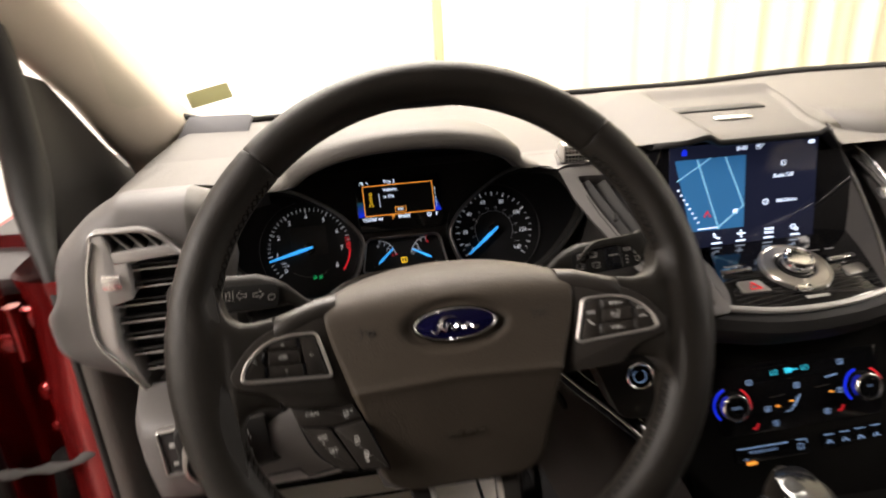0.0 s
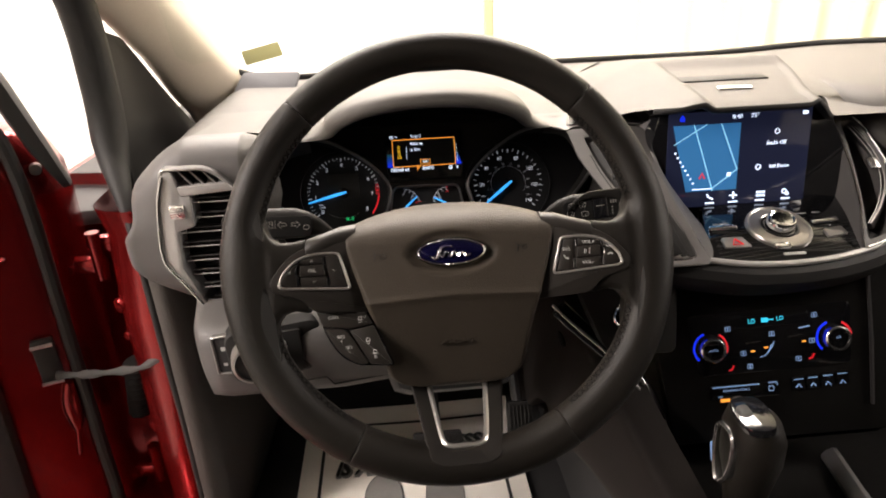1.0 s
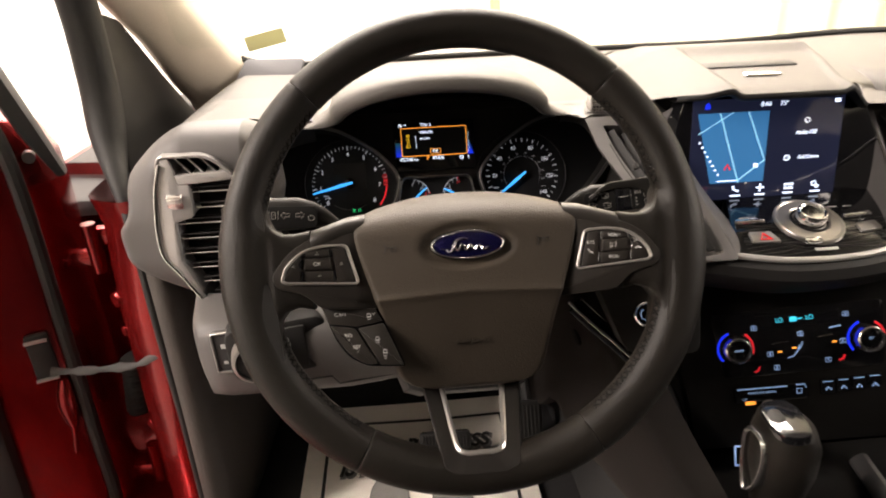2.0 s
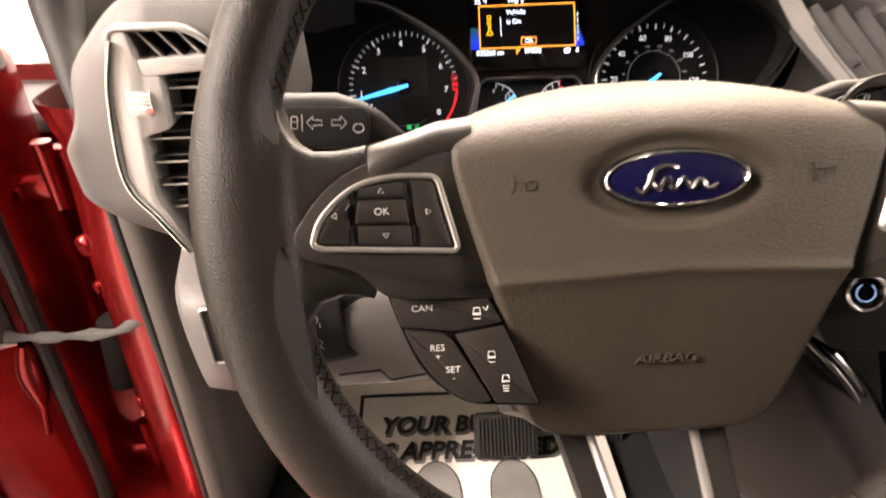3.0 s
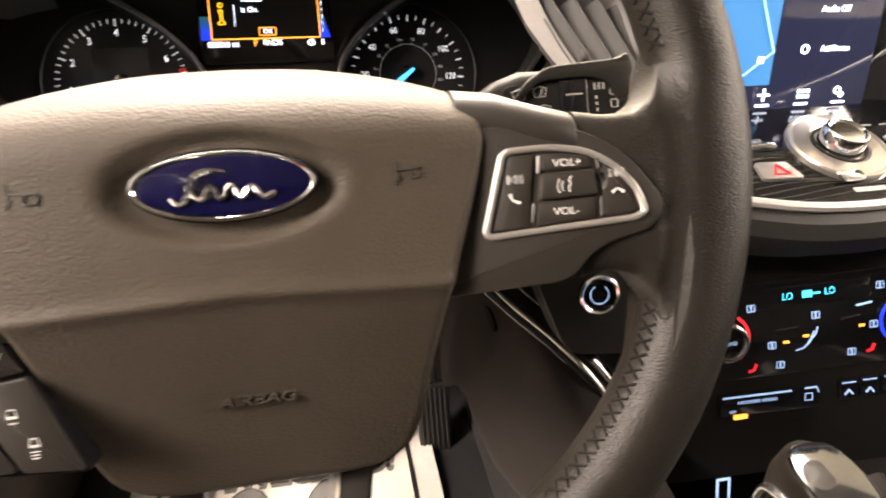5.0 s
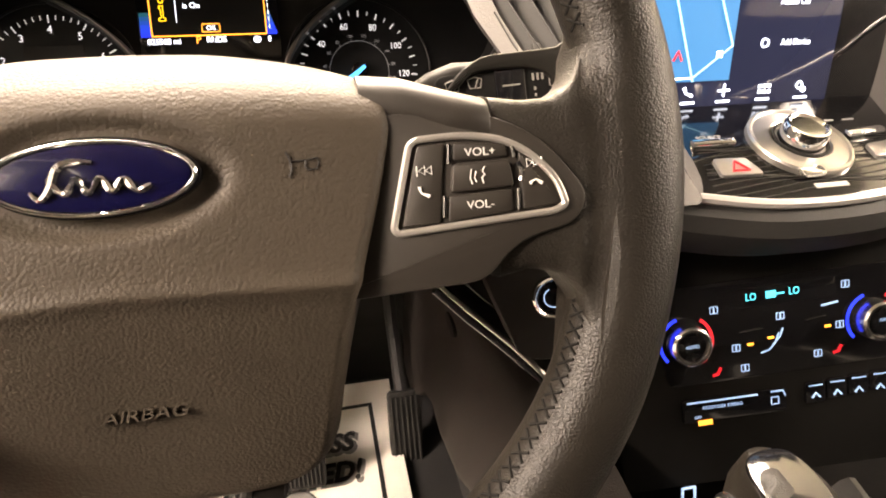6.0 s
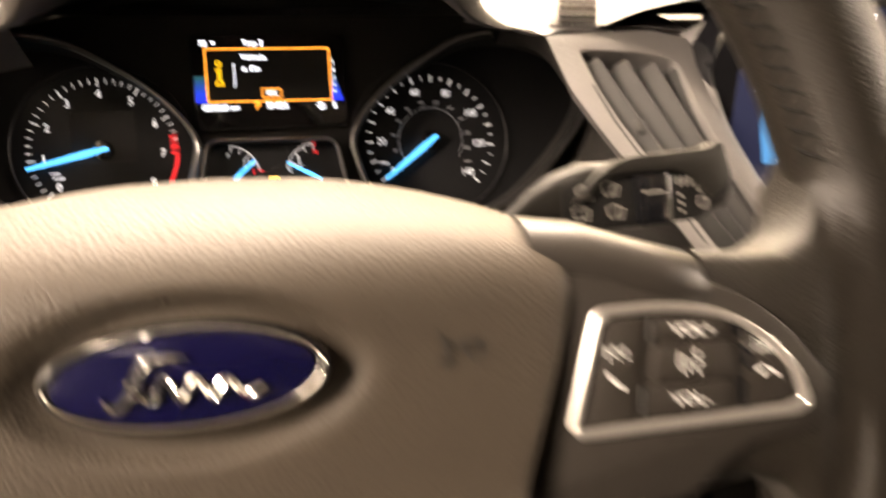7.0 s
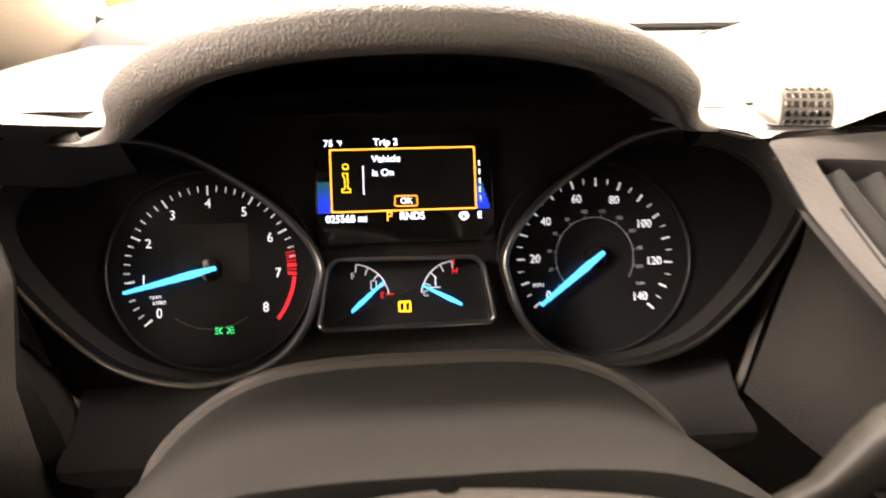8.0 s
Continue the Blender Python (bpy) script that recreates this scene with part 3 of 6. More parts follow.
# column behind the wheel
COL = pose(0, 0, 1.02, 65)
column = thing("steering_column", "black plastic steering column shroud behind the wheel", "steering column", COL)
shell = [(0.0, 0.047), (0.035, 0.0465), (0.062, 0.043), (0.085, 0.033), (0.107, 0.013), (0.114, -0.012), (0.098, -0.048), (0.060, -0.070), (0.0, -0.075)]
sec = lambda k, z, dy=0.0: [(x * k, y * k + dy, z) for x, y in smooth_line(mirrored(shell), 72)]
part("shroud", Geo().loft([sec(0.80, -0.082), sec(0.86, -0.084, 0.004), sec(0.88, -0.090, 0.004), sec(0.93, -0.14, 0.002), sec(0.985, -0.205), sec(1.0, -0.214, 0.001), sec(1.0, -0.222, 0.001), sec(0.975, -0.225), sec(0.96, -0.215), sec(0.95, -0.30, -0.03)], True, True, True), DULL, column, "black shroud behind the wheel", angle=60)
rolled = [(x, y + 0.001, -0.216) for x, y in smooth_line(mirrored(shell), 72) if y > -0.02]
rolled = sorted(rolled, key=lambda p: p[0])
part("rolled_edge", Geo().tube(rolled, 0.0042, 10), SATIN, column, "grey rolled edge")
part("lower_cover", Geo().box((0, -0.105, -0.19), (0.13, 0.08, 0.16), 0.02), BLACK, column, "black lower cover")
part("key_cover", Geo().plate(rounded([(0.02, -0.060), (0.05, -0.055), (0.056, -0.02), (0.03, -0.02)], 0.004), -0.062, -0.058, 0.001), DARKTRIM, column)


def lever(side, rows, name, label):
    """A flat stalk from the column out to one side; rows: x, half height, half depth, y."""
    ob = thing(name, label, "stalk", COL)
    rings = []
    for x, w, h, y in rows:
        rings.append([(side * x, y + w * math.copysign(abs(math.cos(b)) ** 0.7, math.cos(b)), -0.110 + h * math.copysign(abs(math.sin(b)) ** 0.7, math.sin(b))) for b in np.linspace(0, 2 * math.pi, 28, endpoint=False)])
    part("lever", Geo().loft(rings, True, True, True), LEVER, ob, "black moulded lever", angle=60)
    return ob


left_lever = lever(-1, ((0.060, 0.004, 0.004, 0.008), (0.108, 0.005, 0.005, 0.026), (0.122, 0.0085, 0.008, 0.036), (0.132, 0.0125, 0.011, 0.0385), (0.146, 0.0152, 0.012, 0.0405), (0.180, 0.0158, 0.012, 0.0412), (0.202, 0.0150, 0.011, 0.0415), (0.214, 0.0130, 0.009, 0.0415), (0.218, 0.0080, 0.005, 0.0415)), "indicator_stalk", "black indicator stalk with white arrow symbols beside the column")
face = pose(-0.150, 0.0385, -0.0985, 0, 2, -2)
part("lever_face", Geo().plate(rect(-0.044, -0.0125, 0.022, 0.0085, 0.006), -0.004, 0.001, 0.0012, face), DULL, left_lever, "darker face panel")
m = Geo()
for d in (-1, 1):
    cx = d * 0.0062 - 0.001
    m.tube([(cx + d * q, y, 0.0014) for q, y in ((0.0046, 0.0), (0.0012, 0.0034), (0.0012, 0.0014), (-0.0036, 0.0014), (-0.0036, -0.0014), (0.0012, -0.0014), (0.0012, -0.0034))], 0.0003, 4, closed=True, m=face)
m.tube([(x, y, 0.0014) for x, y in rect(-0.0200, -0.0032, -0.0166, 0.0032, 0.001)], 0.0003, 4, closed=True, m=face)
m.tube([(-0.0200, 0.0005, 0.0014), (-0.0166, 0.0005, 0.0014)], 0.0003, 4, m=face)
for x in (-0.0224, -0.0142):
    m.tube([(x, -0.0042, 0.0014), (x, 0.0044, 0.0014)], 0.0003, 4, m=face)
m.tube([(x, y, 0.0014) for x, y in ellipse(0.016, -0.003, 0.0028, 0.0024, 12)], 0.0003, 4, closed=True, m=face)
part("printing", m, GREYINK, left_lever, "white outlined arrows")

right_lever = lever(1, ((0.060, 0.004, 0.004, 0.008), (0.100, 0.005, 0.005, 0.024), (0.113, 0.0075, 0.007, 0.0330), (0.122, 0.0110, 0.010, 0.0352), (0.135, 0.0142, 0.012, 0.0365), (0.160, 0.0142, 0.012, 0.0365), (0.185, 0.0130, 0.011, 0.0385), (0.198, 0.0115, 0.010, 0.0400), (0.203, 0.0070, 0.006, 0.0405)), "wiper_stalk", "black wiper stalk with white wiper symbols beside the column")
face = pose(0.150, 0.0355, -0.0985, 0, -2, 3)
part("lever_face", Geo().plate(rect(-0.026, -0.0125, 0.037, 0.0085, 0.006), -0.004, 0.001, 0.0012, face), DULL, right_lever, "darker face panel")
part("lever_hood", Geo().plate(soften(run([(-0.0239, -0.0028), (-0.0139, 0.0089), (-0.0031, 0.0150), (0.0044, 0.0160), (0.0361, 0.0163), (0.0394, 0.0184), (0.0432, 0.0182), (0.0469, 0.0006), (0.0361, -0.0060), (0.0300, 0.0050), (0.0194, 0.0086), (-0.0073, 0.0086), (-0.0139, 0.0023)], 5), 2), -0.006, 0.0042, 0.0016, face), LEVER, right_lever, "raised hooded upper edge")
part("twist_ring", Geo().plate(rect(0.004, -0.0128, 0.0195, 0.0088, 0.002), -0.004, 0.0024, 0.0012, face), GLOSS, right_lever, "ribbed gloss black collar")
m = Geo()
for cx, cy in ((-0.006, 0.0035), (-0.0045, -0.0060), (-0.017, 0.0030), (-0.019, -0.005)):
    m.tube([(cx + q * 1.2, cy + y * 1.2, 0.0014) for q, y in ((-0.0022, -0.0020), (-0.0030, 0.0014), (0.0, 0.0024), (0.0030, 0.0014), (0.0022, -0.0020))], 0.0003, 4, closed=True, m=face)
    m.tube([(cx, cy - 0.0022, 0.0014), (cx + 0.0016, cy + 0.0016, 0.0014)], 0.0003, 4, m=face)
for k in range(3):
    m.box((0.0235 + 0.0024 * k, 0.0036, 0.0014), (0.0012, 0.0034, 0.0003), 0.0001, m=face)
    m.box((0.0240, -0.002 - 0.0032 * k, 0.0014), (0.0012, 0.0016, 0.0003), 0.0001, m=face)
m.tube([(-0.0125, 0.0085, 0.0014), (-0.0150, 0.0065, 0.0014), (-0.0140, 0.0052, 0.0014), (-0.0105, 0.0066, 0.0014)], 0.0003, 4, m=face)
m.box((0.0118, 0.0005, 0.0028), (0.009, 0.0008, 0.0003), 0.0001, m=face)
for cy in (0.0065, 0.0005, -0.006):
    m.tube([(0.0335 + x * 0.6, cy + y * 0.8, 0.0014) for x, y in rect(-0.003, -0.0025, 0.003, 0.0025, 0.001)], 0.0003, 4, closed=True, m=face)
part("printing", m, GREYINK, right_lever, "white wiper and spray symbols")

# ---- instrument cluster: x right, y up the faces, z towards the driver ----
CLUSTER = pose(0, 0.325, 0.968, 65)
cluster = thing("instrument_cluster", "lit instrument cluster with two round gauges and small display", "instrument cluster", CLUSTER)
backing = mirrored([(0.0, 0.105), (0.09, 0.100), (0.16, 0.085), (0.225, 0.070), (0.245, 0.035), (0.235, -0.02), (0.205, -0.06), (0.15, -0.085), (0.0, -0.09)])
part("backing", Geo().plate(smooth_line(backing, 80), -0.02, -0.004, 0.001), BLACK, cluster, "matt black backing")
EYE_LINE = [(0.0510, 0.0010), (0.0525, -0.0125), (0.0600, -0.0340), (0.0760, -0.0505), (0.1030, -0.0605), (0.1310, -0.0600), (0.1600, -0.0500), (0.1870, -0.0285), (0.2110, -0.0015), (0.2250, 0.0210), (0.2265, 0.0370), (0.2140, 0.0535), (0.1900, 0.0665), (0.1560, 0.0710), (0.1300, 0.0670), (0.1070, 0.0560), (0.0800, 0.0380), (0.0600, 0.0180)]


def gauge(side, label, cx, cy, name):
    P = smooth_line([(side * x, y) for x, y in EYE_LINE], 96)
    mid = np.array((cx, cy))
    ob = part("gauge", Geo().loft([[(x, y, 0.0225) for x, y in P], [(*(mid + (p - mid) * 0.97), 0.012) for p in P], [(*(mid + (p - mid) * 0.93), 0.001) for p in P]], True), BLACK, cluster, label)
    part("bezel", Geo().rim(inset(P, -0.0012), 0.0030, 0.008, 0.0245, 0.0010), BEZEL, ob, "thin dark chrome bezel")
    part("dial_face", Geo().plate([tuple(mid + (p - mid) * 0.965) for p in P], -0.003, 0.001, 0.0003), FACE, ob, "black dial face")
    part("dial_step", Geo().rim(ellipse(cx, cy, 0.0585, 0.0575, 64), 0.0016, 0.0005, 0.0030, 0.0005), FACE, ob, "raised ring round the scale")
    return ob


def polar(cx, cy, r, a):
    return cx + r * math.cos(radians(a)), cy + r * math.sin(radians(a))


def tick(g, cx, cy, r0, r1, a, w, z=0.0016):
    mm = Matrix.Translation((*polar(cx, cy, (r0 + r1) / 2, a), z)) @ Matrix.Rotation(radians(a), 4, "Z")
    g.box((0, 0, 0), (r1 - r0, w, 0.0004), 0.00015, mm)


def arc_band(g, cx, cy, r0, r1, a0, a1, z, n=24):
    ring = [(*polar(cx, cy, r, a), z) for r, sweep in ((r0, np.linspace(a0, a1, n)), (r1, np.linspace(a1, a0, n))) for a in sweep]
    g.plate([p[:2] for p in ring], z - 0.0003, z, 0)


def needle(parent, cx, cy, length, tail, a, w=0.0021, z=0.0062):
    mm = Matrix.Translation((cx, cy, z)) @ Matrix.Rotation(radians(a), 4, "Z")
    part("needle", Geo().plate(rounded([(-tail, -w * 0.55), (length * 0.25, -w), (length, -w * 0.45), (length, w * 0.45), (length * 0.25, w), (-tail, w * 0.55)], 0.0006, 2), -0.0007, 0.0010, 0.0005, mm), NEEDLE, parent, "glowing blue needle")


# rev counter
TX, TY = -0.1140, 0.0
tach = gauge(-1, "rev counter, needle just under one", TX, TY, "rev_counter")
g, red = Geo(), Geo()
for k in range(41):
    a = 219 - 32 * k / 5
    if k <= 33:
        tick(g, TX, TY, 0.0445 if k % 5 else 0.0425, 0.0480, a, 0.0006 if k % 5 else 0.0010)
    elif k < 36:
        tick(red, TX, TY, 0.0430, 0.0480, a, 0.0010)
arc_band(red, TX, TY, 0.0458, 0.0478, 219 - 32 * 7.05, 219 - 32 * 8.05, 0.0018)
for k in range(8):
    tick(red, TX, TY, 0.0425, 0.0478, 219 - 32 * 6.5 - 2.1 * k, 0.0005)
part("scale", g, LITSCALE, tach, "white scale marks")
part("red_zone", red, LITRED, tach, "red zone from seven to eight")
num = Geo()
for k in range(9):
    part("numeral", Geo().text(str(k), *polar(TX, TY, 0.0375, 219 - 32 * k), 0.0015, 0.0056, 0.0003, wide=0.92), LITWHITE, tach)
num.text("rpm", TX - 0.031, TY - 0.0140, 0.0015, 0.0022, 0.0002, wide=1.3).text("x1000", TX - 0.0290, TY - 0.0175, 0.0015, 0.0022, 0.0002)
part("unit_word", num, LITWHITE, tach, "small words rpm x1000")
needle(tach, TX + 0.002, TY + 0.0005, 0.0500, 0.002, 193.5)
part("needle_hub", Geo().plate(ellipse(TX, TY, 0.0065, 0.0065, 24), 0.0, 0.0050, 0.001), GLOSS, tach)
part("dark_window", Geo().plate(rect(TX - 0.020, TY - 0.008, TX + 0.021, TY + 0.026, 0.002), 0.0005, 0.0012, 0.0002), RUBBER, tach, "dark smooth square")
lamp_mark = Geo()
for d in (-1, 1):
    lamp_mark.tube([(TX + 0.0065 + d * 0.0012 + d * x, TY - 0.0345 + y, 0.0016) for x, y in ((0.0, 0.0017), (0.0015, 0.0008), (0.0015, -0.0008), (0.0, -0.0017))], 0.0004, 4)
    for y in (-0.0016, 0.0, 0.0016):
        lamp_mark.box((TX + 0.0065 + d * 0.0042, TY - 0.0345 + y, 0.0016), (0.0022, 0.0005, 0.0003), 0.0001)
part("side_light_symbol", lamp_mark, LITGREEN, tach, "green side light symbol")
arcs = Geo()
arcs.tube([(*polar(TX, TY, 0.0335, a), 0.0014) for a in np.linspace(232, 305, 30)], 0.0002, 4)
part("thin_arc", arcs, GREYINK, tach)

# speedometer
SX, SY = 0.1080, -0.0010
speed = gauge(1, "speedometer, needle at nought", SX, SY, "speedometer")
g = Geo()
for k in range(29):
    a = 217 - 260 * k / 28
    tick(g, SX, SY, 0.0435 if k % 2 else 0.0420, 0.0470, a, 0.0006 if k % 2 else 0.0011)
part("scale", g, LITSCALE, speed, "white scale marks")
num = Geo()
for k in range(8):
    part("numeral", Geo().text(str(20 * k), *polar(SX, SY, 0.0358, 217 - 260 * k / 7), 0.0015, 0.0051, 0.0003, wide=0.9), LITWHITE, speed)
num.text("MPH", SX - 0.0345, SY - 0.0155, 0.0015, 0.0024, 0.0002)
part("unit_word", num, LITWHITE, speed, "small word MPH")
num = Geo()
for k in range(11):
    a = 217 - 260 * (20 * k) / (140 * 1.609)
    num.text(str(20 * k), *polar(SX, SY, 0.0275, a), 0.0015, 0.0023, 0.0002, wide=0.9)
    tick(num, SX, SY, 0.0232, 0.0250, a, 0.0004)
num.text("km/h", SX + 0.0270, SY - 0.0165, 0.0015, 0.0019, 0.0002)
num.tube([(*polar(SX, SY, 0.0235, a), 0.0014) for a in np.linspace(217, -32, 60)], 0.0002, 4)
part("kilometre_scale", num, LITGREY, speed, "grey kilometre scale", kind="stuff")
needle(speed, SX + 0.002, SY + 0.001, 0.0460, 0.003, 217.5)
part("needle_hub", Geo().plate(ellipse(SX, SY, 0.0065, 0.0065, 24), 0.0, 0.0050, 0.001), GLOSS, speed)

# trip display
display = part("display", Geo().plate(rect(-0.0545, 0.0110, 0.0490, 0.0760, 0.003), -0.004, 0.0012, 0.0006), GLOSS, cluster, "small lit colour display")
part("message_frame", Geo().rim(rect(-0.0455, 0.0300, 0.0390, 0.0668, 0.001), 0.0008, 0.0010, 0.0018, 0.0002), ORANGE, display, "orange message frame")
part("message_field", Geo().plate(rect(-0.0445, 0.0310, 0.0380, 0.0658), 0.0010, 0.0014, 0), FACE, display)
for x0, x1 in ((-0.0530, -0.0460), (0.0394, 0.0465)):
    for k in range(6):
        part("blue_band", Geo().plate(rect(x0, 0.0300 + 0.0030 * k, x1 - 0.0009 * k if x0 > 0 else x1, 0.0330 + 0.0030 * k), 0.0010, 0.0014, 0), material("blue_band", (0.005, 0.02 + 0.004 * k, 0.55 * (1 - k / 6.5) ** 1.6), emit=1.1), display)
for words, x, y, size, wide in (("Vehicle", -0.0130, 0.0605, 0.0042, 1.0), ("is On", -0.0150, 0.0525, 0.0042, 1.0), ("OK", -0.0020, 0.0357, 0.0036, 1.0), ("75", -0.0460, 0.0700, 0.0040, 1.0), ("\u00b0F", -0.0395, 0.0700, 0.0028, 1.0), ("Trip 2", -0.0130, 0.0702, 0.0042, 1.0), ("025568 mi", -0.0368, 0.0262, 0.0044, 0.93), ("RNDS", 0.0010, 0.0268, 0.0046, 0.9), ("E", 0.0405, 0.0262, 0.0040, 1.0)):
    part("word", Geo().text(words, x, y, 0.0016, size, 0.0002, wide=wide), SCREENWHITE, display)
t = Geo()
t.box((-0.0265, 0.0485, 0.0016), (0.0004, 0.0165, 0.0003), 0.0001)
for k in range(5):
    t.box((0.0412, 0.0360 + 0.0052 * k, 0.0016), (0.0004, 0.0034, 0.0003), 0.0001)
ring_symbol(t, 0.0312, 0.0262, 0.0016, 0.0026, 0.0022, 14, 0.0003)
t.tube([(0.0296, 0.0245, 0.0017), (0.0312, 0.0278, 0.0017), (0.0328, 0.0245, 0.0017)], 0.0003, 4)
part("display_mark", t, SCREENWHITE, display, "small white marks", kind="stuff")
y = Geo().text("P", -0.0122, 0.0268, 0.0016, 0.0060, 0.0002, wide=0.9)
y.rim(rect(-0.0090, 0.0325, 0.0045, 0.0390, 0.0012), 0.0006, 0.0012, 0.0018, 0.0001)
part("amber_mark", y, ORANGE, display, "amber P and outlined button")
i = Geo()
ring_symbol(i, -0.0365, 0.0565, 0.0016, 0.0016, None, 14, 0.0004)
i.rim(rounded([(-0.0392, 0.0415), (-0.0338, 0.0415), (-0.0338, 0.0440), (-0.0352, 0.0440), (-0.0352, 0.0530), (-0.0386, 0.0530), (-0.0386, 0.0505), (-0.0374, 0.0505), (-0.0374, 0.0440), (-0.0392, 0.0440)], 0.0002, 1), 0.0006, 0.0012, 0.0018, 0.0001)
part("information_sign", i, YELLOW, display, "amber letter i sign")

# fuel and temperature window
FW = rounded([(-0.0435, 0.0040), (0.0360, 0.0030), (0.0415, -0.0020), (0.0470, -0.0330), (0.0440, -0.0370), (-0.0520, -0.0380), (-0.0555, -0.0345), (-0.0490, -0.0010)], 0.006, 4)
fuel = part("small_gauge_window", Geo().rim(FW, 0.0022, -0.003, 0.0105, 0.0008), BEZEL, cluster, "fuel and temperature gauges in one window")
part("dial_face", Geo().plate(inset(FW, 0.002), -0.003, 0.0012, 0.0003), FACE, fuel)
w, rd = Geo(), Geo()
for d, cx in ((1, -0.0345), (-1, 0.0250)):
    cy = -0.0205
    pa = [90 - d * 6 - d * 76 * k / 19 for k in range(20)]
    w.tube([(*polar(cx, cy, 0.0205, a), 0.0018) for a in pa], 0.00045, 4)
    for k in range(0, 20, 5):
        tick(w, cx, cy, 0.0160, 0.0205, pa[k], 0.0006, 0.0018)
w.text("F", -0.0345, -0.0068, 0.0016, 0.0036, 0.0002).text("C", 0.0070, -0.0185, 0.0016, 0.0034, 0.0002)
w.rim(rect(-0.0245, -0.0150, -0.0210, -0.0098), 0.0006, 0.0012, 0.0018, 0)
w.box((0.0130, -0.0115, 0.0016), (0.0008, 0.0050, 0.0003), 0.0001)
w.box((0.0130, -0.0150, 0.0016), (0.0060, 0.0006, 0.0003), 0.0001)
rd.text("E", -0.0180, -0.0185, 0.0016, 0.0034, 0.0002).text("H", 0.0245, -0.0060, 0.0016, 0.0036, 0.0002)
rd.box((-0.0135, -0.0178, 0.0016), (0.0045, 0.0007, 0.0003), 0.0001)
rd.box((0.0240, 0.0000, 0.0016), (0.0008, 0.0045, 0.0003), 0.0001)
part("scale", w, LITSCALE, fuel, "white arcs with F and C")
part("red_mark", rd, LITRED, fuel, "red letters E and H", kind="stuff")
needle(fuel, -0.0350, -0.0265, 0.0245, 0.001, 41, 0.0014, 0.0035)
needle(fuel, 0.0270, -0.0250, 0.0245, 0.001, 152, 0.0014, 0.0035)
yy = Geo().rim(rect(-0.0088, -0.0285, -0.0016, -0.0222, 0.0008), 0.0009, 0.0010, 0.0018, 0.0001)
yy.box((-0.0052, -0.0254, 0.0016), (0.0009, 0.0052, 0.0003), 0.0001)
part("warning_sign", yy, YELLOW, fuel, "amber warning sign")

# ---- dashboard ----
dash = thing("dashboard", "grey soft-touch dashboard with grained top and dark lower edge", "dashboard", kind="structure")


LIP = [(0.0, 1.0975, 0.215), (0.040, 1.095, 0.217), (0.075, 1.087, 0.225), (0.100, 1.075, 0.238), (0.118, 1.060, 0.254), (0.148, 1.049, 0.290), (0.188, 1.0425, 0.318), (0.222, 1.024, 0.328), (0.233, 1.000, 0.324), (0.224, 0.972, 0.312), (0.204, 0.935, 0.296), (0.188, 0.895, 0.282), (0.160, 0.865, 0.272), (0.09, 0.855, 0.268), (0.0, 0.852, 0.266)]
lip = smooth_line(LIP + [(-x, z, y) for x, z, y in LIP[-2:0:-1]], 160)
flat, deep = lip[:, :2], lip[:, 2]
thick = np.clip((flat[:, 1] - 1.044) / 0.022, 0.10, 1.0)
at_depth = lambda P, dy: [(x, y + dy, z) for (x, z), y in zip(P, deep)]
grow = lambda d: flat + (inset(flat, -d) - flat) * thick[:, None]
inner = [(x * 1.04, 0.325 + (z - 0.968) * 0.466 + 0.004, z) for x, z in flat]
part("cluster_tunnel", Geo().loft([at_depth(grow(0.001), 0.001), at_depth(inset(flat, 0.001), 0.006), inner], True), TUNNEL, dash, "matt dark tunnel round the gauges", world=True)
brim = [at_depth(grow(0.001), 0.001), at_depth(grow(0.003), -0.0015), at_depth(grow(0.012), -0.001), at_depth(grow(0.0165), 0.004), at_depth(grow(0.0185), 0.014)]
brim.append([(x, y + 0.07, z - 0.002) for x, y, z in at_depth(grow(0.0215), 0.0)])
brim.append([(x * 1.05, y + 0.26, min(z, 1.085) - 0.035) for x, y, z in at_depth(grow(0.02), 0.0)])
arch = [i % len(flat) for i in range(len(flat) // 2, len(flat) // 2 + len(flat)) if flat[i % len(flat)][1] > 1.036]
part("instrument_hood", Geo().loft([[r_[i] for i in arch] for r_ in brim], False), DASH, dash, "arched grained hood over the gauges", world=True, angle=60)
# cheeks from the tunnel's edge out to the neighbouring panels
SLANT = Matrix(((1, 0, 0, 0.195), (0, 0.781, -0.625, 0.272), (0, 0.625, 0.781, 1.039), (0, 0, 0, 1)))
EDGE = [(0.128, 0.312, 1.0525), (0.150, 0.298, 1.0500), (0.172, 0.283, 1.0470)] + [tuple(SLANT @ Vector((u, v, 0))) for u, v in ((-0.0175, -0.016), (-0.0150, -0.030), (-0.005, -0.055), (0.009, -0.086), (0.033, -0.140), (0.052, -0.184))]
GAUGE_SIDE = [(0.150, 0.292, 1.0490), (0.190, 0.320, 1.0425), (0.222, 0.325, 1.024), (0.231, 0.317, 1.000), (0.221, 0.304, 0.972), (0.186, 0.276, 0.895)]
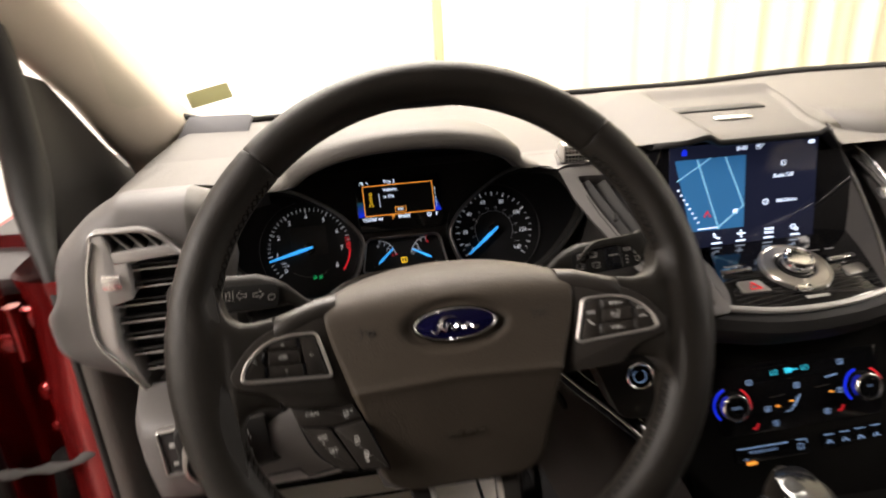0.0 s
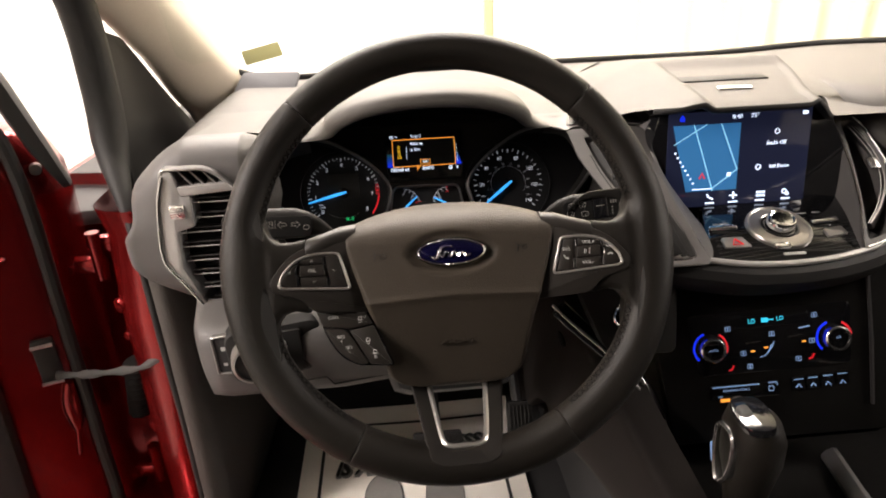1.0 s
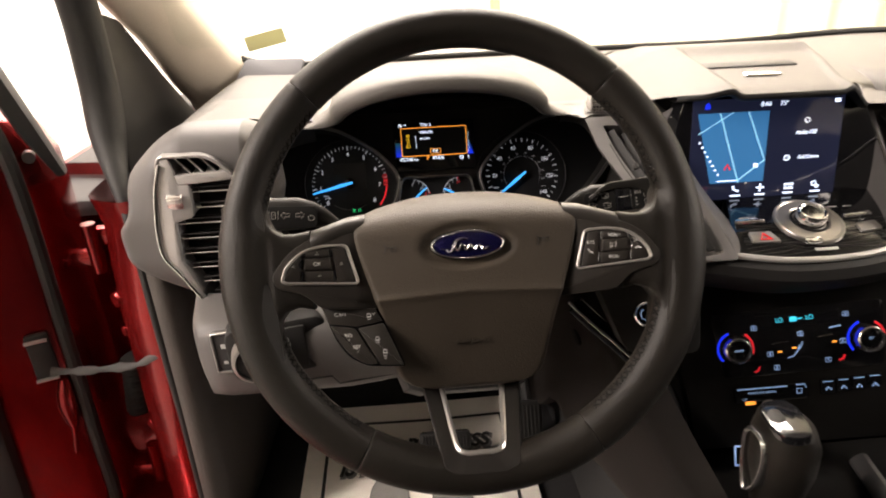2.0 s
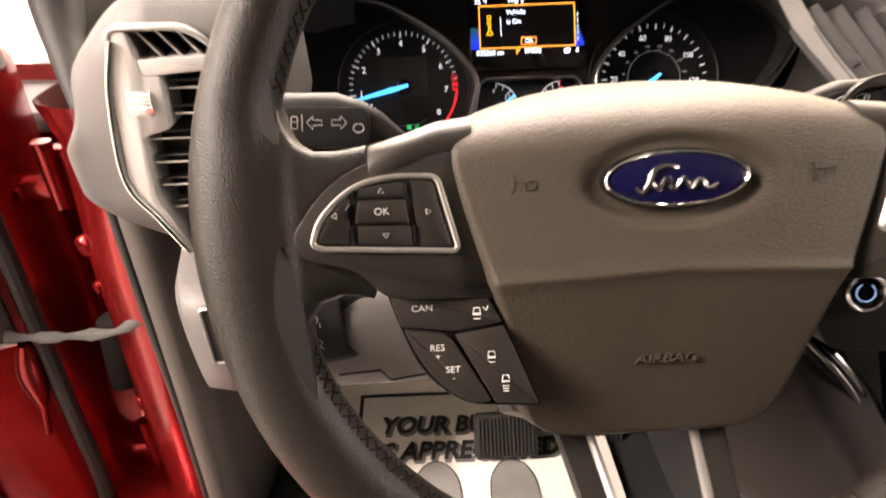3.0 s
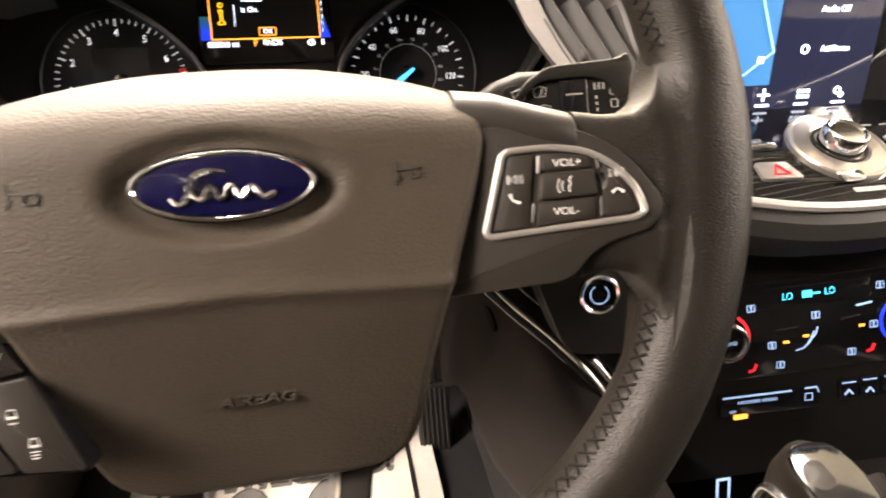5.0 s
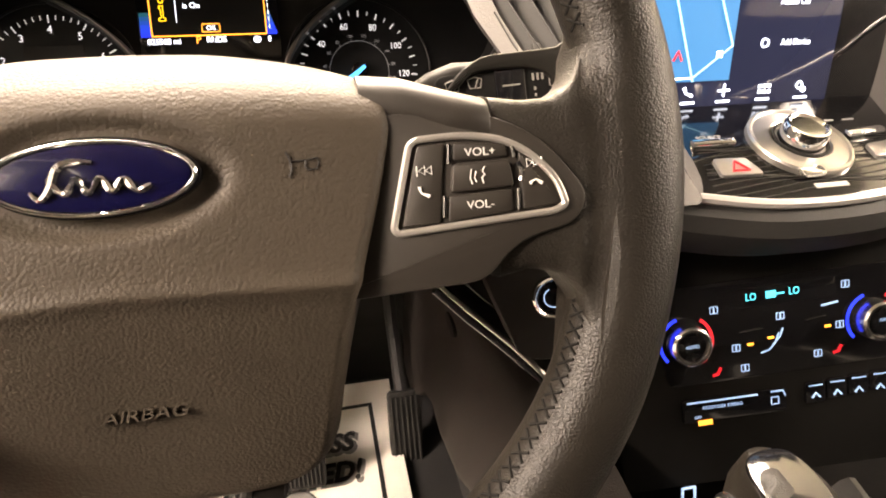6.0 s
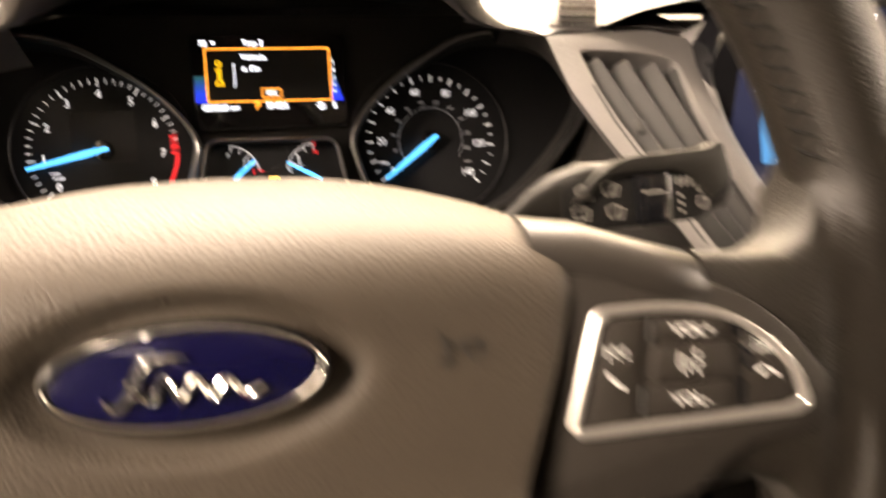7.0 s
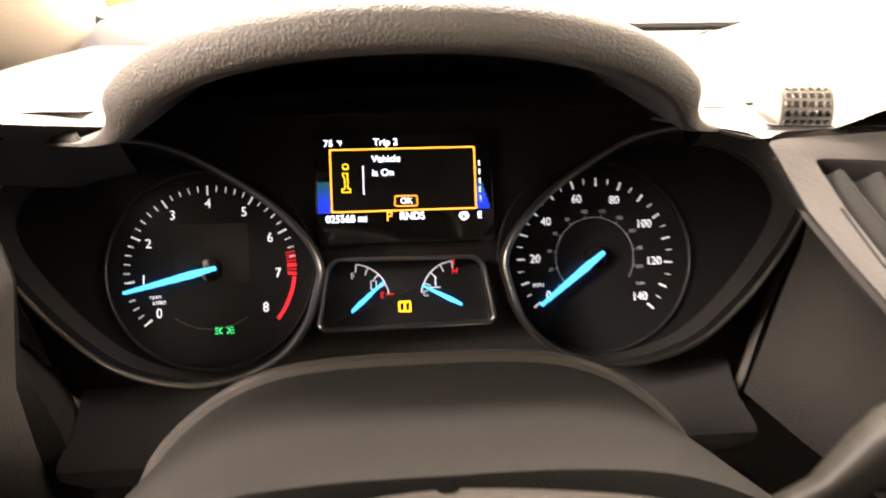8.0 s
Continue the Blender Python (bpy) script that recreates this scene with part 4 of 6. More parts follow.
for s in (1, -1):
    A, B = [(0.160, 0.330, 1.058), (0.215, 0.310, 1.056), (0.240, 0.300, 1.01), (0.240, 0.300, 0.96), (0.236, 0.300, 0.90), (0.225, 0.300, 0.855)], GAUGE_SIDE
    if s > 0:
        A = EDGE[1:] + [(0.250, 0.125, 0.900)]
        B = [(0.150, 0.325, 1.0440), (0.190, 0.331, 1.0400), (0.214, 0.3270, 1.028), (0.2285, 0.3170, 1.010), (0.224, 0.307, 0.985), (0.213, 0.298, 0.960), (0.188, 0.277, 0.900)]
    a, b = smooth_line(A, 28, False), smooth_line(B, 28, False)
    rows = [[(s * p[0], p[1], p[2]) for p in (b * (1 - t) + a * t + np.array((0.010, 0.006, 0.0)) * math.sin(math.pi * t) * (s < 0) + np.array((0.0, 0.0, -0.010)) * math.sin(math.pi * t) * (s > 0))] for t in np.linspace(0, 1, 9)]
    part("cheek", Geo().loft(rows, False), SHADED_CHEEK, dash, "grained cheek beside the gauges, coloured dark for shade", world=True, angle=60)


for s in (-1, 1):
    rows = [[(s * x, y, z) for x in np.linspace(0.112, 0.185, 8)] for y, z in ((0.296, 0.911), (0.286, 0.904), (0.276, 0.8975), (0.258, 0.8945), (0.2535, 0.891), (0.2545, 0.884), (0.275, 0.860))]
    part("lower_ledge", Geo().loft(rows, False), DARKTRIM, dash, "grey ledge under the gauges", world=True)


def side_fall(x):
    """The drop of the dash towards the door."""
    return 0.050 * max(0.0, (-0.300 - x) / 0.075) ** 1.4


def top_z(x, y):
    z = 1.052 + 0.006 * ease((y - 0.28) / 0.3)
    z += 0.012 * ease((x - 0.55) / 0.3)
    return z - 0.030 * ease((0.33 - y) / 0.08) ** 2 - side_fall(x)


def screen_line(x):
    """The windscreen's foot: y for x."""
    return 0.76 - 0.05 * ((x - 0.36) / 0.75) ** 2


xs = np.linspace(-0.378, 1.12, 77)
g = Geo()
g.grid(lambda x, t: (x, 0.335 + (screen_line(x) - 0.335) * t, top_z(x, 0.335 + (screen_line(x) - 0.335) * t)), xs, np.linspace(0, 1, 18))
part("top_pad", g, DASH, dash, "grained top pad up to the windscreen", world=True, angle=60)

# left end with its vent: drawn about the vent, then set at its true size and distance
END = Matrix.Translation((-0.0037, -0.0433, 0.1116)) @ Matrix.Diagonal((0.91, 0.91, 0.91, 1))
placed = lambda g, m=END: Geo().add(g.v, g.f, m)
PROFILE = [(0.345, 1.053), (0.315, 1.057), (0.292, 1.049), (0.280, 1.034), (0.276, 1.010), (0.276, 0.965), (0.279, 0.925), (0.284, 0.885), (0.292, 0.850), (0.306, 0.825), (0.330, 0.810), (0.365, 0.802)]
prof = smooth_line(PROFILE, 80, False)
VENT_LINE = rounded([(-0.040, 0.102), (0.020, 0.102), (0.050, 0.068), (0.052, -0.108), (0.020, -0.120), (-0.010, -0.098), (-0.040, -0.050), (-0.060, -0.018), (-0.052, 0.055)], [0.008, 0.02, 0.02, 0.01, 0.02, 0.02, 0.02, 0.02, 0.02], 5)


def within(P, x, y):
    """Whether (x, y) lies inside the closed outline P."""
    hit = False
    for (x0, y0), (x1, y1) in zip(P, np.roll(P, -1, 0)):
        if (y0 > y) != (y1 > y) and x < x0 + (x1 - x0) * (y - y0) / (y1 - y0):
            hit = not hit
    return hit


stations = [(-0.376, 0.075), (-0.383, 0.045), (-0.383, 0.028), (-0.377, 0.018)] + [(x, 0.014 * ease((-0.332 - x) / 0.042)) for x in np.linspace(-0.370, -0.233, 54)]
rows = []
for x, back in stations:
    w_ = 0.35 * ease((-0.33 - x) / 0.03)
    rows.append([(x - w_ * (0.022 * ease((1.03 - z) / 0.12) - 0.016 * ease((0.90 - z) / 0.1)) - 0.012 * ease((-0.345 - x) / 0.03) * ease((1.03 - z) / 0.08) + 0.080 * ease((0.895 - z) / 0.085) * ease((-0.275 - x) / 0.10), y + back, z - back * 0.1 - side_fall(x) * ease((z - 0.90) / 0.13)) for y, z in prof])
full = Geo().loft(rows, False)
hole = inset(VENT_LINE, 0.002)
centre = lambda f: sum((Vector(full.v[i]) for i in f), Vector()) / len(f)
g = Geo().add(full.v, [f for f in full.f if not (centre(f).y < 0.33 and within(hole, centre(f).x + 0.285, centre(f).z - 0.930))])
part("end_panel", placed(g), DASHLOW, dash, "smooth grey end panel round the side vent", world=True, angle=60)
edge_in = [END @ Vector(p) for p in rows[-1]]
brow = [(0.84, -0.194), (0.905, -0.196), (0.938, -0.196), (0.967, -0.189), (0.995, -0.182), (1.032, -0.184), (1.07, -0.189)]
fin = [(0.84, -0.184, -0.187, 0.280), (0.905, -0.184, -0.187, 0.290), (0.925, -0.188, -0.196, 0.300), (0.950, -0.193, -0.222, 0.306), (0.995, -0.183, -0.232, 0.316), (1.07, -0.190, -0.226, 0.318)]
along = lambda table, z, k: float(np.interp(z, [r_[0] for r_ in table], [r_[k] for r_ in table]))
crest = [Vector((along(brow, p.z, 1), 0.262 + 0.9 * max(0.0, p.z - 1.040), min(p.z, 1.040 + 0.4 * (p.z - 1.040)))) for p in edge_in]
turn = lambda t: (math.sin(t * math.pi / 2), 1 - math.cos(t * math.pi / 2))
part("end_return", Geo().loft([[(p.x + (q.x - p.x) * a, p.y + (q.y - p.y) * b, p.z + (q.z - p.z) * t) for p, q in zip(edge_in, crest)] for t in np.linspace(0, 1, 12) for a, b in (turn(t),)], False), DASH, dash, "grained slope between the side vent and the gauges", world=True, angle=60)
part("gauge_return", Geo().loft([[tuple(q) for q in crest], [(along(fin, q.z, 1), q.y + 0.004, q.z) for q in crest], [(along(fin, q.z, 2), max(along(fin, q.z, 3), q.y + 0.006), q.z - 0.004) for q in crest]], False), SHADED_CHEEK, dash, "return beside the gauges, coloured dark for shade", world=True, angle=60)
ridge = [END @ Vector(r_[0]) for r_ in rows[3:]] + [Vector(p) for p in ((-0.205, 0.282, 1.0655), (-0.190, 0.294, 1.0600), (-0.172, 0.306, 1.0560), (-0.150, 0.315, 1.0530))]
part("end_bridge", Geo().loft([[tuple(p) for p in ridge]] + [[(p.x, p.y + (0.46 - p.y) * t, p.z + (top_z(p.x, 0.46) + 0.0006 - p.z) * t) for p in ridge] for t in (0.2, 0.4, 0.6, 0.8, 1.0)], False), DASH, dash, "grained top behind the side vent", world=True, angle=60)
part("end_skirt", Geo().loft([[tuple(p) for p in ridge[-6:]], [(p.x, p.y + 0.006, p.z - 0.006) for p in ridge[-6:]], [(p.x - 0.004, p.y + 0.045, p.z - 0.045) for p in ridge[-6:]]], False), DASH, dash, "grained fall beside the gauges", world=True, angle=60)
lower = lambda z: z - 0.008 - 0.056 * ease((z - 0.90) / 0.13)
g = Geo().loft([[(-0.376, y + 0.072, lower(z)) for y, z in prof], [(-0.378, y + 0.30, lower(z)) for y, z in prof]], False)
part("end_cap", g, DARKTRIM, dash, "dark end cap at the door opening", world=True)
# passenger side
rows = []
for x, back in ((0.553, 0.05), (0.565, 0.012), (0.60, 0.0), (0.80, -0.02), (1.12, 0.0)):
    rows.append([(x, y + back, z) for y, z in smooth_line([(0.36, 1.078), (0.30, 1.074), (0.255, 1.055), (0.235, 1.00), (0.235, 0.93), (0.25, 0.86), (0.28, 0.80)], 30, False)])
part("passenger_panel", Geo().loft(rows, False), DASH, dash, "grained passenger side panel", world=True, angle=60)


# centre mound over the screen, with a shallow tray between two ridges
def mound(x, t):
    start = 0.223 + 0.060 * ease((0.300 - x) / 0.075) + 0.012 * ease((x - 0.445) / 0.05)
    y = start + (0.640 - start) * t
    right = float(np.interp(y, (0.22, 0.26, 0.37, 0.48, 0.60, 0.64), (0.486, 0.492, 0.535, 0.570, 0.590, 0.590)))
    e = ease((x - 0.195) / 0.135) ** 0.8 * ease((right + 0.004 - x) / 0.040) ** 0.7
    crown = float(np.interp(y, (0.215, 0.235, 0.27, 0.33, 0.42, 0.52, 0.64), (1.083, 1.088, 1.0915, 1.098, 1.105, 1.094, 1.060)))
    tray = 0.0075 * ease((x - 0.322 - 0.06 * (y - 0.27)) / 0.016) * ease((right - 0.022 - x) / 0.016) * ease((0.425 - y) / 0.04)
    base = 1.049 + 0.008 * ease((x - 0.40) / 0.1)
    return (x, y, base + (crown - base) * e - tray * e)


mx = np.linspace(0.205, 0.590, 110)
g = Geo().grid(mound, mx, np.linspace(0, 1, 48))
part("centre_hood", g, DASH, dash, "grey hood over the touch screen", world=True, angle=60)
lipline = [mound(x, 0) for x in np.linspace(0.268, 0.4885, 60)]
part("hood_lip", Geo().loft([lipline, [(x, y - 0.0018, z - 0.0022) for x, y, z in lipline], [(x, y - 0.0012, z - 0.0058) for x, y, z in lipline], [(x, y + 0.005, z - 0.0085) for x, y, z in lipline], [(x, y + 0.09, z - 0.006) for x, y, z in lipline]], False), BLACK, dash, "dark rolled lip over the screen", world=True, angle=60)
flank_front = smooth_line([tuple(SLANT @ Vector((u, v, -0.001))) for u, v in ((0.072, 0.013), (0.077, 0.004), (0.077, -0.050), (0.091, -0.110), (0.104, -0.155), (0.110, -0.182))], 24, False)
flank_back = smooth_line([(0.281, 0.252, 1.073), (0.276, 0.248, 1.054), (0.270, 0.244, 1.032), (0.282, 0.240, 1.000), (0.312, 0.234, 0.960), (0.328, 0.190, 0.935)], 24, False)
part("hood_flank", Geo().loft([[tuple(a_ * (1 - k) + b_ * k + np.array((0.004, 0.0, 0.0)) * math.sin(math.pi * k)) for a_, b_ in zip(flank_front, flank_back)] for k in np.linspace(0, 1, 6)], False), DASHLOW, dash, "grey flank beside the screen", world=True, angle=60)
flank_front = smooth_line([tuple(SLANT @ Vector((u, v, -0.001))) for u, v in ((0.322, 0.016), (0.321, -0.024), (0.318, -0.068), (0.309, -0.117), (0.297, -0.155), (0.290, -0.178))], 20, False)
flank_back = smooth_line([(0.490, 0.250, 1.070), (0.510, 0.246, 1.030), (0.529, 0.240, 0.992), (0.540, 0.234, 0.960), (0.530, 0.200, 0.940), (0.500, 0.150, 0.928)], 20, False)
part("hood_flank", Geo().loft([[tuple(a_ * (1 - k) + b_ * k) for a_, b_ in zip(flank_front, flank_back)] for k in np.linspace(0, 1, 4)], False), GLOSS, dash, "gloss black flank beside the screen", world=True, angle=60)
part("top_joint", Geo().tube([tuple(p) for p in smooth_line([(0.244, 0.552, 1.0585), (0.272, 0.600, 1.0590), (0.312, 0.668, 1.0595), (0.36, 0.735, 1.0600)], 16, False)], 0.0012, 6), DARKTRIM, dash, "thin dark joint on the top", world=True)
part("centre_slot", Geo().box((0, 0, 0), (0.126, 0.022, 0.006), 0.002, pose(0.390, 0.332, 1.0900, 7, 0, 0)), BLACK, dash, "black slot", world=True)
part("centre_badge", Geo().box((0, 0, 0), (0.043, 0.011, 0.002), 0.0007, pose(0.388, 0.287, 1.0872, 9)), CHROME, dash, "small bright strip", world=True)

# underside that closes the dash
g = Geo().box((0.36, 0.56, 0.86), (1.5, 0.36, 0.12), 0.02)
part("under_dash", g, BLACK, dash, "dark underside", world=True)


# ---- side vent ----
VENT = END @ pose(-0.285, 0.2735, 0.930, 90)
vent = thing("air_vent", "tall black side air vent with silver surround and thumbwheel", "air vent", VENT, group="air vents")
outline = VENT_LINE
part("surround", Geo().rim(outline, 0.004, -0.035, 0.006, 0.0015), SILVER, vent, "silver outer edge")
part("recess", Geo().plate(inset(outline, 0.002), -0.04, -0.034, 0.0), BLACK, vent, "deep black recess")
part("silver_panel", Geo().plate(rounded([(-0.037, 0.098), (-0.027, 0.098), (-0.022, 0.066), (-0.010, 0.066), (-0.012, 0.026), (-0.034, 0.020), (-0.037, -0.030), (-0.014, -0.090), (-0.020, -0.092), (-0.044, -0.046), (-0.055, -0.015), (-0.048, 0.055)], 0.0025, 3), -0.030, 0.005, 0.001), VENTSILVER, vent, "silver panel stepping round the louvres")
part("crossbar", Geo().plate(rounded([(-0.024, 0.078), (0.036, 0.080), (0.043, 0.070), (-0.012, 0.0665), (-0.022, 0.0665)], 0.002, 3), -0.030, 0.0047, 0.001), VENTSILVER, vent, "silver bar under the upper louvres")
part("chrome_edge", Geo().tube([(x, y, 0.0055) for x, y in smooth_line([(-0.038, 0.092), (-0.0505, 0.052), (-0.0575, -0.014), (-0.040, -0.049), (-0.014, -0.094), (0.006, -0.112)], 30, False)], 0.0024, 8), BRUSHED, vent, "chrome edge strip")
wheel_geo = Geo().tube([(-0.037, 0.047, -0.004), (-0.020, 0.047, -0.004)], 0.0125, 24)
wheel_ribs = Geo()
for k in range(14):
    c = radians(-10 + 15 * k)
    wheel_ribs.box((-0.0285, 0.047 + 0.0128 * math.cos(c), -0.004 + 0.0128 * math.sin(c)), (0.015, 0.0012, 0.0016), 0.0004)
part("thumbwheel_ribs", wheel_ribs, CHROME, vent, kind="stuff")
part("thumbwheel", wheel_geo, CHROME, vent, "ribbed chrome thumbwheel")
for k in range(8):
    y = 0.058 - 0.0195 * k
    left = -0.008 if y > 0.03 else (-0.032 if y > -0.03 else -0.032 + (-0.03 - y) * 0.50)
    slat = part("slat", Geo().box((0, 0, 0), (0.050 - left, 0.0018, 0.024), 0.0008, pose((0.050 + left) / 2, y, -0.014, -14)), BLACK, vent)
    # Light caught by the slat front is put in as a silver tube.
    part("slat_edge", Geo().tube([(left, y - 0.0028, -0.0022), (0.049, y - 0.0028, -0.0022)], 0.0009, 6), VENTSILVER, slat, "thin silver edge as if catching light")
for k in range(3):
    slat = part("slat", Geo().box((0, 0, 0), (0.0018, 0.026, 0.022), 0.0008, pose(-0.014 + 0.0145 * k, 0.088, -0.012, 0, 6, 40)), BLACK, vent)
    # Same drawn highlight on the upper slats.
    part("slat_edge", Geo().tube([(-0.022 + 0.0145 * k, 0.098, -0.001), (-0.006 + 0.0145 * k, 0.078, -0.001)], 0.0009, 6), VENTSILVER, slat, "thin silver edge as if catching light")


# ---- slanting vents beside the screen ----
# panel between gauges and screen that carries a long vent
side_vent = thing("air_vent", "long slanting black air vent set in smooth grey panel", "air vent", SLANT, group="air vents")
OUTER = run([(-0.0225, 0.0135), (0.050, 0.0175), (0.078, 0.010), (0.078, -0.050), (0.092, -0.110), (0.112, -0.186), (0.052, -0.186), (0.033, -0.140), (0.009, -0.086), (-0.005, -0.055), (-0.0150, -0.030), (-0.0175, -0.016)])
INNER = soften(run([(-0.001, -0.0005), (0.036, -0.003), (0.062, -0.010), (0.066, -0.052), (0.078, -0.108), (0.096, -0.176), (0.066, -0.178), (0.047, -0.138), (0.026, -0.086), (0.013, -0.055), (0.005, -0.030), (0.001, -0.010)]), 2)
swell = lambda P, z: [(x, y, z) for x, y in P]
ring_edge = soften(OUTER, 1)
part("panel", Geo().loft([swell(inset(ring_edge, 0.007), -0.012), swell(inset(ring_edge, 0.0015), -0.003), swell(inset(ring_edge, 0.0012), 0.0), swell(INNER * 0.5 + ring_edge * 0.5, 0.0012), swell(inset(INNER, -0.0010), 0.0004), swell(INNER, -0.002), swell(inset(INNER, 0.001), -0.022)], True), DASHLOW, side_vent, "smooth grey panel", angle=50)
part("recess", Geo().plate(inset(INNER, 0.0), -0.024, -0.020, 0.0), BLACK, side_vent, "deep black recess")
part("groove", Geo().tube([(u, v, 0.0008) for u, v in ((0.001, -0.028), (0.0085, -0.055), (0.0205, -0.086), (0.041, -0.138))], 0.0007, 6), BLACK, side_vent, "dark joint beside the vent")
for k in range(4):
    u0 = 0.0095 + 0.0185 * k
    spine = [(u0 + 0.30 * d * (1 - 0.10 * k) + 0.5 * d * d * (1.2 - 0.55 * k), -0.0065 - 0.002 * k - d) for d in np.linspace(0, 0.160, 12)]
    blade = Geo().loft([[(u - 0.0165, v - 0.002, -0.0135), (u - 0.0012, v, -0.0008), (u, v + 0.0006, 0.0), (u + 0.0008, v, -0.0012), (u - 0.0145, v - 0.002, -0.0150)] for u, v in spine], True, True, True)
    slat = part("slat", blade, RUBBER, side_vent, angle=50)
    # Paler tube along the blade stands in for its edge highlight.
    part("slat_edge", Geo().tube([(u, v, 0.0002) for u, v in spine], 0.00045, 6), DARKTRIM, slat, "thin paler edge drawn as a highlight")
part("slider", Geo().box((0.026, -0.058, -0.003), (0.007, 0.010, 0.006), 0.002), BLACK, side_vent)

far_vent = thing("air_vent", "slanting black air vent with silver edge beside the screen", "air vent", SLANT, group="air vents")
FAR_OUTER = soften(run([(0.322, 0.020), (0.342, 0.026), (0.360, -0.008), (0.367, -0.061), (0.356, -0.119), (0.344, -0.154), (0.329, -0.170), (0.290, -0.181), (0.298, -0.155), (0.310, -0.117), (0.319, -0.068), (0.322, -0.024)]), 1)
FAR_INNER = soften(run([(0.334, -0.001), (0.347, 0.001), (0.354, -0.021), (0.358, -0.063), (0.348, -0.119), (0.337, -0.149), (0.325, -0.162), (0.301, -0.169), (0.306, -0.151), (0.316, -0.116), (0.325, -0.068), (0.331, -0.024)]), 2)
part("panel", Geo().loft([swell(inset(FAR_OUTER, 0.004), -0.060), swell(FAR_OUTER, -0.004), swell(inset(FAR_OUTER, 0.0010), 0.0), swell(FAR_INNER * 0.5 + FAR_OUTER * 0.5, 0.0010), swell(inset(FAR_INNER, -0.0008), 0.0002), swell(FAR_INNER, -0.002), swell(inset(FAR_INNER, 0.001), -0.020)], True), DASHLOW, far_vent, "smooth grey frame", angle=50)
part("silver_edge", Geo().tube(swell(inset(FAR_OUTER, 0.001), 0.001), 0.0013, 6, closed=True), BRUSHED, far_vent, "thin silver edge")
part("recess", Geo().plate(FAR_INNER, -0.022, -0.018, 0.0), BLACK, far_vent, "deep black recess")
for k in range(3):
    spine = [(0.3395 + 0.0065 * k - 0.0010 * k * k + 0.028 * math.sin(2.3 * t) - 0.052 * t * t * (1 + 0.05 * k), -0.008 - 0.140 * t) for t in np.linspace(0.0, 1.0, 12)]
    blade = Geo().loft([[(u + 0.010, v - 0.002, -0.0125), (u + 0.0010, v, -0.0010), (u, v + 0.0006, 0.0), (u - 0.0008, v, -0.0012), (u + 0.0085, v - 0.002, -0.0140)] for u, v in spine], True, True, True)
    slat = part("slat", blade, RUBBER, far_vent, angle=50)
    # Silver tube again for light caught along the blade.
    part("slat_edge", Geo().tube([(u, v, 0.0002) for u, v in spine], 0.00045, 6), VENTSILVER, slat, "thin silver edge as if catching light")
part("slider", Geo().box((0.349, -0.066, 0.001), (0.012, 0.016, 0.005), 0.002), BRUSHED, far_vent, "silver slider tab")

# shoulder of the dash between hood and screen, with a ribbed thumbwheel let in
front = smooth_line([EDGE[0], EDGE[1], EDGE[2], (0.182, 0.2845, 1.0495), (0.200, 0.2855, 1.0502), (0.240, 0.2855, 1.0510), (0.275, 0.278, 1.0480)], 40, False)
rows = []
for t in np.linspace(0, 1, 10):
    rows.append([(x + 0.004 * t, y + (0.352 - y) * t, z + (1.0535 - z) * t) for x, y, z in front])
rows.insert(0, [(x, y + 0.004, z - 0.0022) for x, y, z in front])
part("shoulder", Geo().loft(rows, False), DASHLOW, dash, "smooth grey shoulder beside the hood", world=True, angle=50)
left_front = smooth_line([(-0.126, 0.310, 1.0530), (-0.150, 0.315, 1.0490), (-0.185, 0.325, 1.0460), (-0.222, 0.318, 1.0440), (-0.245, 0.300, 1.0430)], 24, False)
rows = [[(x, y + (0.362 - y) * t, z + (1.0545 - z) * t) for x, y, z in left_front] for t in np.linspace(0, 1, 6)]
part("shoulder", Geo().loft(rows, False), DASH, dash, "grained shoulder beside the hood", world=True, angle=50)
DRUM = pose(0.2005, 0.3060, 1.0545, 0, 0, -8)
dial = thing("dash_thumbwheel", "clear ribbed thumbwheel set into the dashboard top", "thumbwheel", DRUM)
part("drum", Geo().loft([[(x, r * math.cos(a), r * math.sin(a)) for a in np.linspace(0, 2 * math.pi, 40, endpoint=False)] for x, r in ((-0.0150, 0.0150), (-0.0142, 0.0172), (0.0112, 0.0172), (0.0120, 0.0150))], True, True, True), BRIGHT, dial, "silvery drum", angle=50)
ribs = Geo()
for k in range(13):
    for j in range(6):
        c = radians(185 - 15 * k)
        ribs.box((0, 0, 0), (0.0032, 0.0034, 0.0011), 0.0005, Matrix.Translation((-0.0108 + 0.0038 * j, 0.0172 * math.cos(c), 0.0172 * math.sin(c))) @ Matrix.Rotation(c - math.pi / 2, 4, "X"))
part("ribs", ribs, CHROME, dial, "rows of small clear studs", kind="stuff")
part("pocket", Geo().rim(rounded([(-0.022, -0.022), (0.019, -0.022), (0.032, 0.010), (0.010, 0.034), (-0.018, 0.030)], 0.008, 5), 0.0045, -0.002, 0.0085, 0.003, pose(0, 0.002, -0.0100, 3)), DASHLOW, dial, "raised rim of the pocket")
part("pocket_floor", Geo().plate(rounded([(0.011, -0.018), (0.018, -0.018), (0.024, 0.006), (0.0115, 0.020)], 0.003, 4), 0.0, 0.0075, 0.001, pose(0, 0, -0.0095, 3)), RUBBER, dial, "dark gap beside the drum")

